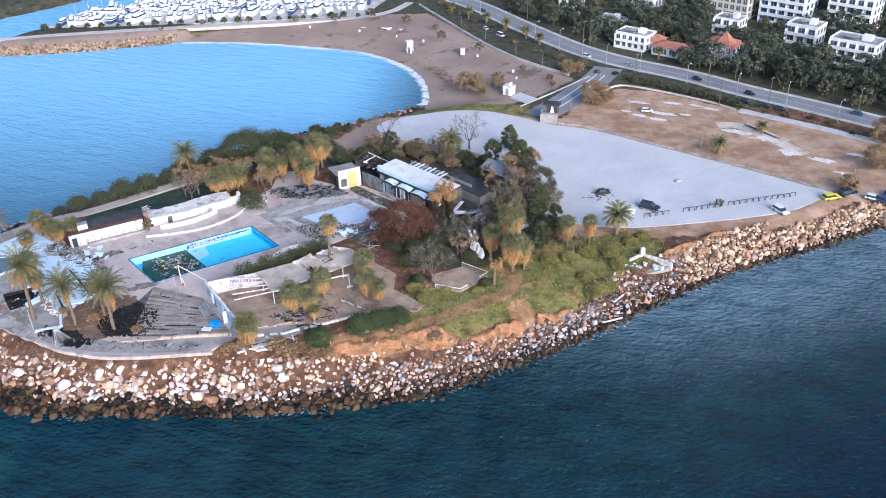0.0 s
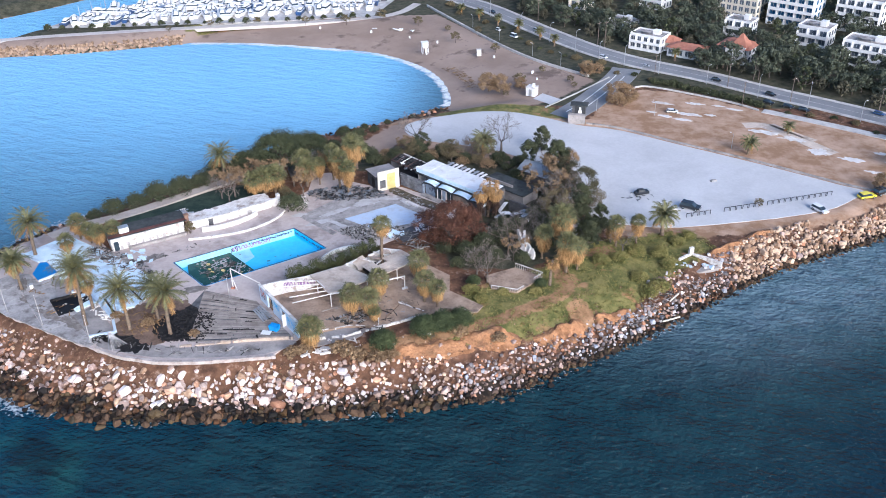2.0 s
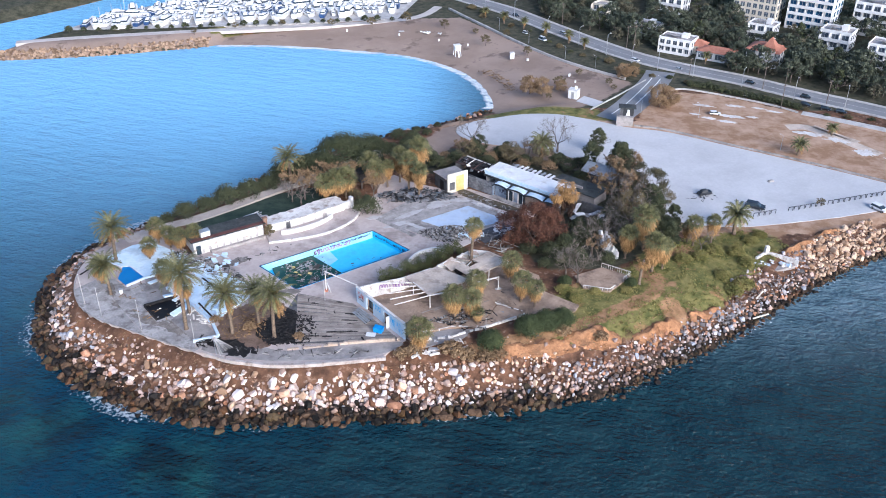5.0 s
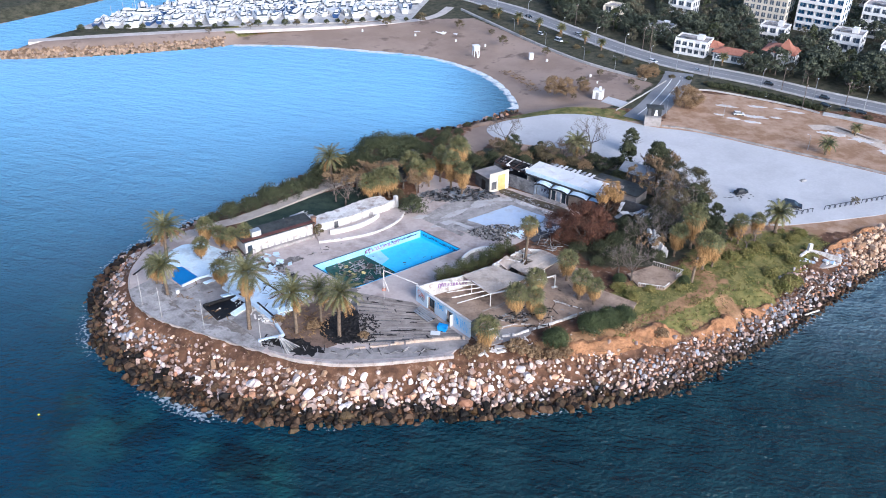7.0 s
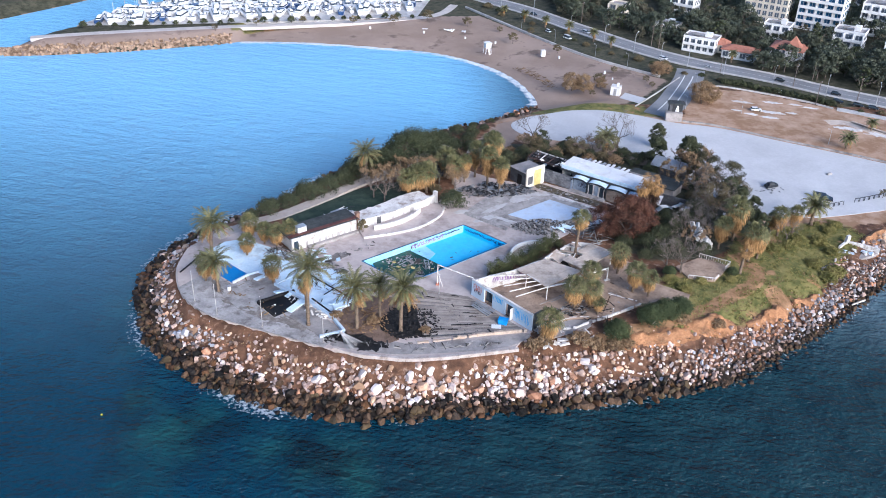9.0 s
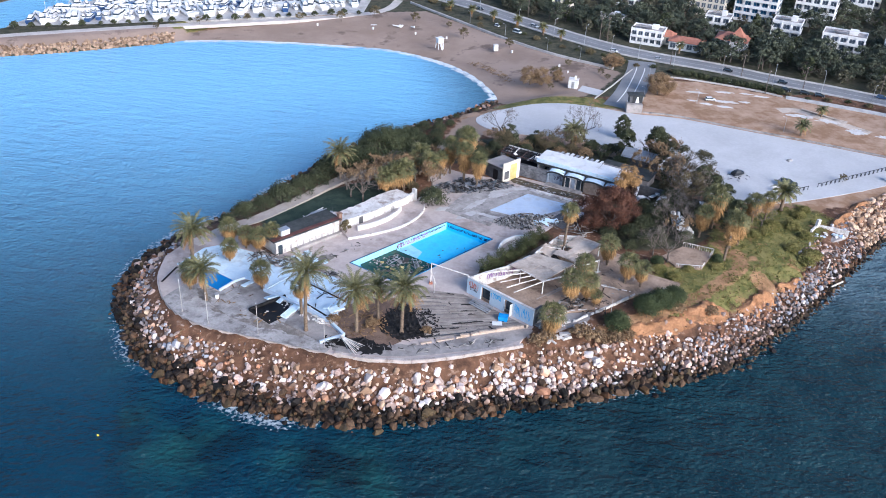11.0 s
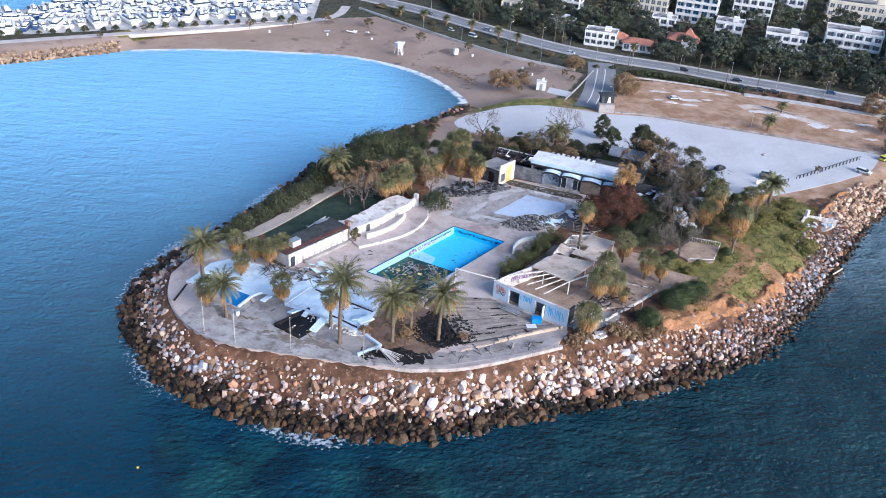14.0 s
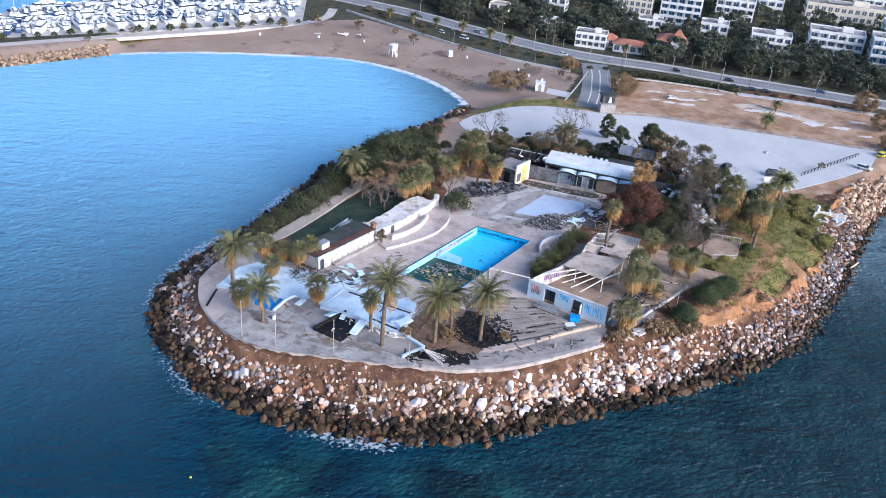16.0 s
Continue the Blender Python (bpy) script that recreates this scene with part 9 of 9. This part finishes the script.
stand(storey_block(15.5, 9.0, 3, M_WHITE_CLEAN, M_HOUSE_GLASS, "white terraced apartment block with deep balconies", True, True, None, 5, 2.7), 88.5, 254.5, -36, 0.85)
stand(storey_block(14.0, 9.0, 4, M_WHITE_CLEAN, M_HOUSE_GLASS, "pale apartment block with balconies", True, True, None, 5, 2.5), 98.0, 290.0, -36)
stand(storey_block(20.0, 10.0, 4, M_WHITE_CLEAN, M_HOUSE_GLASS, "large white stepped apartment block", True, True, None, 6, 2.8), 108.0, 246.0, -38, 0.88)
stand(storey_block(12.0, 9.0, 4, M_WHITE_CLEAN, M_BLUE_GLASS, "white block with blue glazed balconies", True, True, None, 4, 2.8), 118.5, 232.5, -38)
stand(storey_block(30.0, 10.0, 3, M_CREAM, M_HOUSE_GLASS, "long cream hotel with many windows", False, True, None, 12, 2.8), 147.0, 287.0, -32)
stand(storey_block(6.5, 5.0, 2, M_CREAM, M_HOUSE_GLASS, "small cream house by the avenue", True, False, None, 2, 2.3), 9.0, 306.0, -38)
stand(storey_block(9.0, 6.0, 1, M_WHITE_CLEAN, M_HOUSE_GLASS, "low white house in a garden", False, True, None, 3, 2.6), 21.5, 289.0, -38)
stand(storey_block(9.0, 6.0, 2, M_WHITE_CLEAN, M_HOUSE_GLASS, "white house behind the pines", True, True, None, 3, 2.4), 36.0, 316.0, -38)
for x, y, w, s, m in ((120, 300, 12, 3, M_WHITE_CLEAN), (134, 318, 14, 4, M_CREAM), (112, 330, 13, 4, M_WHITE_CLEAN), (90, 336, 12, 3, M_WHITE_CLEAN), (152, 262, 13, 3, M_WHITE_CLEAN), (66, 344, 12, 3, M_CREAM), (148, 340, 14, 4, M_WHITE_CLEAN), (172, 300, 14, 3, M_WHITE_CLEAN), (128, 352, 12, 3, M_WHITE_CLEAN), (140, 240, 12, 3, M_CREAM)):
    stand(storey_block(w, 8.0, s, m, M_HOUSE_GLASS, "pale distant apartment block", True, True, None, 4, 2.6), x, y, -36)

# ================= woods and roadside planting =================
houses = [o.matrix_basis.translation for o in scene.objects if o.name.startswith(("house", "apartment_building"))]
road_pts = np.array(avenue)


def free_spot(x, y, gap=4.2):
    if np.min(np.hypot(road_pts[:, 0] - x, road_pts[:, 1] - y)) < 6.4:
        return False
    # keep the sight of each front open
    return all(abs(h.x - x) > gap + (1.6 if h.x < 62 else 3.2) or not (-10.5 if 48 < h.x < 56 else -8.0 if h.x < 62 else -6.5) < y - h.y < 5.5 for h in houses)


kinds = [leafy_tree("pine_tree", 7.5, 7.0, 2.4, M_WOOD_GREEN, "dark green pine in the wood", clumps=30, per=34, size=0.32, low=0.3, fine=1.05),
         leafy_tree("holm_oak_tree", 6.2, 8.0, 2.0, M_WOOD_GREEN, "broad dark evergreen in the wood", clumps=32, per=34, size=0.32, low=0.25, fine=1.05),
         leafy_tree("cypress_tree", 8.0, 3.6, 1.0, M_LEAF_PINE, "narrow dark green cypress tree", clumps=22, per=28, size=0.33, low=0.1, fine=1.05),
         leafy_tree("olive_tree", 5.4, 5.8, 1.4, M_WOOD_OLIVE, "grey-green rounded garden tree", clumps=24, per=28, size=0.34, low=0.2, fine=1.05)]
plots = [[], [], [], []]
tries = 0
while sum(map(len, plots)) < 660 and tries < 40000:
    tries += 1
    if tries % 3:
        x, y = rng.uniform(-12, 165), rng.uniform(195, 372)
    else:
        p = road_pts[int(rng.integers(20, len(road_pts) - 6))]
        x, y = p[0] + rng.uniform(4, 24), p[1] + rng.uniform(6, 32)
    # only inland of the avenue
    i = int(np.argmin(np.hypot(road_pts[:, 0] - x, road_pts[:, 1] - y)))
    j = min(i + 1, len(road_pts) - 1)
    t = road_pts[j] - road_pts[i - 1]
    if t[0] * (y - road_pts[i][1]) - t[1] * (x - road_pts[i][0]) < 0 or not free_spot(x, y):
        continue
    if any(math.hypot(x - p[0], y - p[1]) < 2.9 for q in plots for p in q):
        continue
    k = int(rng.choice(4, p=[0.36, 0.30, 0.07, 0.27]))
    plots[k].append((x, y, GL, rng.uniform(0.65, 1.1), rng.uniform(0, 360)))
for template, spots in zip(kinds, plots):
    spread(template, spots, "woods inland of the avenue")

# planting between promenade wall and avenue, beach trees
verge_shrubs = []
for i, (x, y) in enumerate(avenue[14:74:2]):
    off = rng.uniform(7.5, 12.5)
    d = np.array(avenue[16 + 2 * i]) - np.array(avenue[12 + 2 * i])
    d = d / np.linalg.norm(d)
    verge_shrubs.append((x + d[1] * off, y - d[0] * off, 2.4, rng.uniform(0.5, 0.95), rng.uniform(0, 360)))
spread(shrub(4.6, 2.3, M_LEAF_OLIVE, "low olive-green roadside shrub", 16, 40, 0.26), verge_shrubs[0::2], "roadside planting")
spread(shrub(4.6, 1.9, M_LEAF_DARK, "low dark roadside hedge shrub", 16, 40, 0.26), verge_shrubs[1::2] + [(36, 229.6, 2.4, 1.0, 0), (40, 227.0, 2.4, 1.0, 30), (44, 224.6, 2.4, 1.0, 60), (47.6, 221.8, 2.4, 1.0, 10), (33, 232.4, 2.4, 0.9, 80)], "roadside planting")
spread(leafy_tree("tamarisk_tree", 5.8, 6.6, 0.8, M_LEAF_TAN, "rounded tan-brown tamarisk tree", clumps=44, per=120, size=0.15, low=0.12, fine=1.0), [(13.0, 219.6, 2.5, 1.1, 0), (15.8, 221.0, 2.5, 0.8, 80), (-18.0, 228.4, 2.3, 0.8, 40), (-21.4, 229.4, 2.3, 0.82, 100), (6.6, 242.6, 2.4, 0.7, 150), (9.6, 244.2, 2.4, 0.5, 210), (-12.6, 231.6, 2.3, 0.5, 10), (79.6, 197.4, 2.5, 1.0, 60), (73.5, 183.2, 2.5, 0.9, 20), (64.6, 172.2, 2.5, 0.6, 80)])
spread(leafy_tree("beach_tree", 3.6, 3.8, 1.3, M_LEAF_OLIVE, "small wind-swept beach tree", clumps=18, per=40, size=0.18, low=0.4, fine=1.0), [(-12.8, 233.2, 2.3, 1.0, 0), (-33.2, 273.2, 2.3, 0.9, 60), (-20.2, 262.8, 2.3, 0.8, 120), (-6.2, 244.0, 2.4, 0.6, 180), (1.6, 236.0, 2.4, 0.6, 30), (-47.0, 290.2, 2.4, 0.9, 70), (-72.0, 292.0, 2.4, 0.9, 120), (-86.0, 291.0, 2.4, 0.8, 200), (-60.5, 296.0, 2.4, 1.1, 250), (-103.0, 291.0, 2.4, 0.7, 300), (-118.0, 287.0, 2.4, 0.7, 0), (36.5, 162.6, 2.5, 0.55, 20), (-16.5, 224.4, 2.4, 0.5, 50), (2.4, 231.8, 2.4, 0.5, 0), (-130.5, 281.0, 2.4, 0.6, 30), (-26.2, 281.8, 2.4, 0.7, 60), (-36.5, 284.0, 2.3, 0.6, 200)])
spread(feather_palm(3.0, 2.0, 0.1, 6, 26, "young palm beside the avenue"), [(-26.5, 297.0, 2.5, 1.0, 0), (-20.0, 291.0, 2.5, 0.9, 60), (-13.0, 283.5, 2.5, 1.0, 120), (-6.2, 275.4, 2.5, 1.0, 180), (-1.8, 269.0, 2.5, 0.9, 240), (33.5, 255.8, 2.6, 0.9, 10), (46.5, 250.0, 2.6, 0.9, 10), (-33.0, 304.0, 2.5, 0.9, 20)], "palms beside the avenue")

# ================= marina =================
def boat(length, label, tall, dark):
    ob = thing("motor_yacht", (0, 0, 0), label, "boat")
    l, w = length, length * 0.28
    sec = [(-0.5, 0.85), (-0.2, 1.0), (0.15, 0.95), (0.35, 0.65), (0.5, 0.05)]
    hull = Shape()
    for x, k in sec:
        hull.v.extend([(x * l, -w / 2 * k, 0.09 * l + max(0, x) * 0.06 * l), (x * l, -w / 2 * k * 0.7, -0.3), (x * l, w / 2 * k * 0.7, -0.3), (x * l, w / 2 * k, 0.09 * l + max(0, x) * 0.06 * l)])
    for i in range(4):
        for j in range(3):
            a = 4 * i + j
            hull.f.append((a, a + 1, a + 5, a + 4))
        hull.f.append((4 * i + 3, 4 * i, 4 * i + 4, 4 * i + 7))
    hull.f.append((3, 2, 1, 0))
    part("hull", hull, M_CAR_BLUE if dark else M_WHITE_CLEAN, ob)
    part("cabin", Shape().box((-0.08 * l, 0, 0.125 * l), (0.55 * l, w * 0.62, 0.09 * l), 0, 0.66), M_WHITE_CLEAN, ob)
    part("cabin_glass", Shape().box((-0.08 * l, 0, 0.13 * l), (0.50 * l, w * 0.57, 0.04 * l)), M_GLASS, ob)
    part("flybridge", Shape().box((-0.14 * l, 0, 0.19 * l), (0.24 * l, w * 0.4, 0.045 * l), 0, 0.7), M_WHITE_CLEAN, ob)
    if tall:
        part("mast", Shape().beam((-0.05 * l, 0, 0.2 * l), (-0.05 * l, 0, 0.8 * l), 0.12, 0.12), M_METAL, ob)
    return ob


fleet = [boat(8.0, "white motor yacht in the marina", False, False), boat(10.5, "large white yacht with dark windows", False, False), boat(7.0, "small white sailing boat with mast", True, False), boat(11.0, "motor yacht with dark blue hull", False, True)]
berths = [[], [], [], []]
quay0, quay1 = (-170, 287), (-66, 310)
YARD = [(-176, 284), (-148, 287), (-112, 292.5), (-66, 302), (-58, 330), (-122, 334), (-150, 318), (-164, 305)]
for row, depth in enumerate((2.5, 8.0, 13.0, 18.5, 23.5, 29.0, 34.0)):
    for c in range(50):
        t = (c + rng.uniform(-0.4, 0.4)) / 50
        x, y = along(quay0, quay1, t)
        x, y = x + depth * 0.3, y + depth + rng.uniform(-1.2, 1.2)
        if signed(np.array([x]), np.array([y]), YARD)[0] < 1.0 or rng.random() < 0.12:
            continue
        k = int(rng.choice(4, p=[0.36, 0.24, 0.24, 0.16]))
        berths[k].append((x, y, 2.78, rng.uniform(0.8, 1.15), (100 if row % 3 < 2 else 20) + rng.uniform(-24, 24) + 180 * (row % 2)))
for template, spots in zip(fleet, berths):
    spread(template, spots, "yachts laid up in the marina")
solid("marina_quay", Shape().prism([(-176, 283.6), (-148, 286.6), (-112, 292), (-64, 301), (-57, 332), (-122, 336), (-152, 319), (-166, 305)], 1.5, 2.56), M_KERB, "grey concrete marina yard", "quay", kind="structure")
# two dark strips laid through the rows of boats
for depth in (13.0, 28.0):
    solid("yard_lane", strip([(quay0[0] + depth * 0.3 + 6, quay0[1] + depth + 1.5), (quay1[0] + depth * 0.3, quay1[1] + depth)], 2.2, -2.2, 2.0, 2.6), M_DARK_WALL, "long dark strip through the boat yard", "road", kind="structure")
solid("mole_road", strip(curve([(-186, 270), (-168, 275.5), (-150, 280.0), (-128, 285.0), (-108, 289.0), (-70, 297.5), (-56, 305), (-50, 318)], 5), 1.6, -1.6, 1.5, 2.54), M_SANDROAD, "sandy pale road along the mole", "road", kind="structure")
spread(shrub(3.0, 2.4, M_LEAF_DARK, "dark bush along the marina yard", 12, 30, 0.26), [(-172 + i * 4.6 + rng.uniform(-1, 1), 281.2 + i * 0.78 + rng.uniform(-0.6, 0.6), 2.5, rng.uniform(0.5, 1.0), i * 40) for i in range(24)], "bushes by the marina yard")
# trees and boats on the far basin shore
spread(leafy_tree("dark_tree", 6.0, 7.0, 1.5, M_LEAF_DARK, "dark tree on the far shore", clumps=26, per=24, size=0.42, low=0.15, fine=1.0), [(-196 + i * 5.6 + rng.uniform(-2, 2), 322 + i * 6.0 + rng.uniform(-3, 6), 2.3, rng.uniform(0.7, 1.2), i * 50) for i in range(14)] + [(-112 + i * 7.5 + rng.uniform(-2, 2), 342 + rng.uniform(-3, 10), 2.4, rng.uniform(0.8, 1.2), i * 70) for i in range(13)], "far shore trees")

# clipped hedges between avenue and field
for line, hgt in (([(24.5, 236.0), (28.5, 234.6), (33.0, 231.8)], 1.5), ([(34.5, 230.6), (41.0, 226.8), (46.0, 222.8), (49.8, 219.4)], 1.3)):
    pts = curve(line, 14)
    hd = thing("hedge", (*pts[0], 2.5), "long low dark clipped roadside hedge", "hedge")
    sh = Shape()
    cs = [(x - pts[0][0] + rng.uniform(-0.7, 0.7), y - pts[0][1] + rng.uniform(-0.7, 0.7), rng.uniform(0.3, hgt - 0.2)) for x, y in pts for _ in range(5)]
    leaf_cloud(sh, cs, [0.6] * len(cs), 34, 0.2)
    part("foliage", sh, M_LEAF_DARK, hd)
    sh = Shape()
    for x, y in pts[::4]:
        sh.tube([(x - pts[0][0], y - pts[0][1], -0.1), (x - pts[0][0] + 0.1, y - pts[0][1], hgt * 0.6)], [0.05, 0.02], 4)
    part("woody_base", sh, M_WOOD, hd)

# ================= single boulders nearest the camera's line =================
boulder_meshes = []
for v, f in ROCKS:
    me = bpy.data.meshes.new("boulder")
    me.from_pydata(v.tolist(), [], f.tolist())
    me.materials.append(M_ROCK_WHITE)
    boulder_meshes.append(me)
for i, (x, y, z, s, size, r) in enumerate(singles):
    ob = new("boulder", boulder_meshes[i % len(boulder_meshes)])
    ob.parent = revetment
    ob.matrix_parent_inverse = revetment.matrix_basis.inverted()
    ob.matrix_basis = Matrix.Translation((x, y, z)) @ Matrix(r.tolist()).to_4x4() @ Matrix.Diagonal((*size.tolist(), 1))
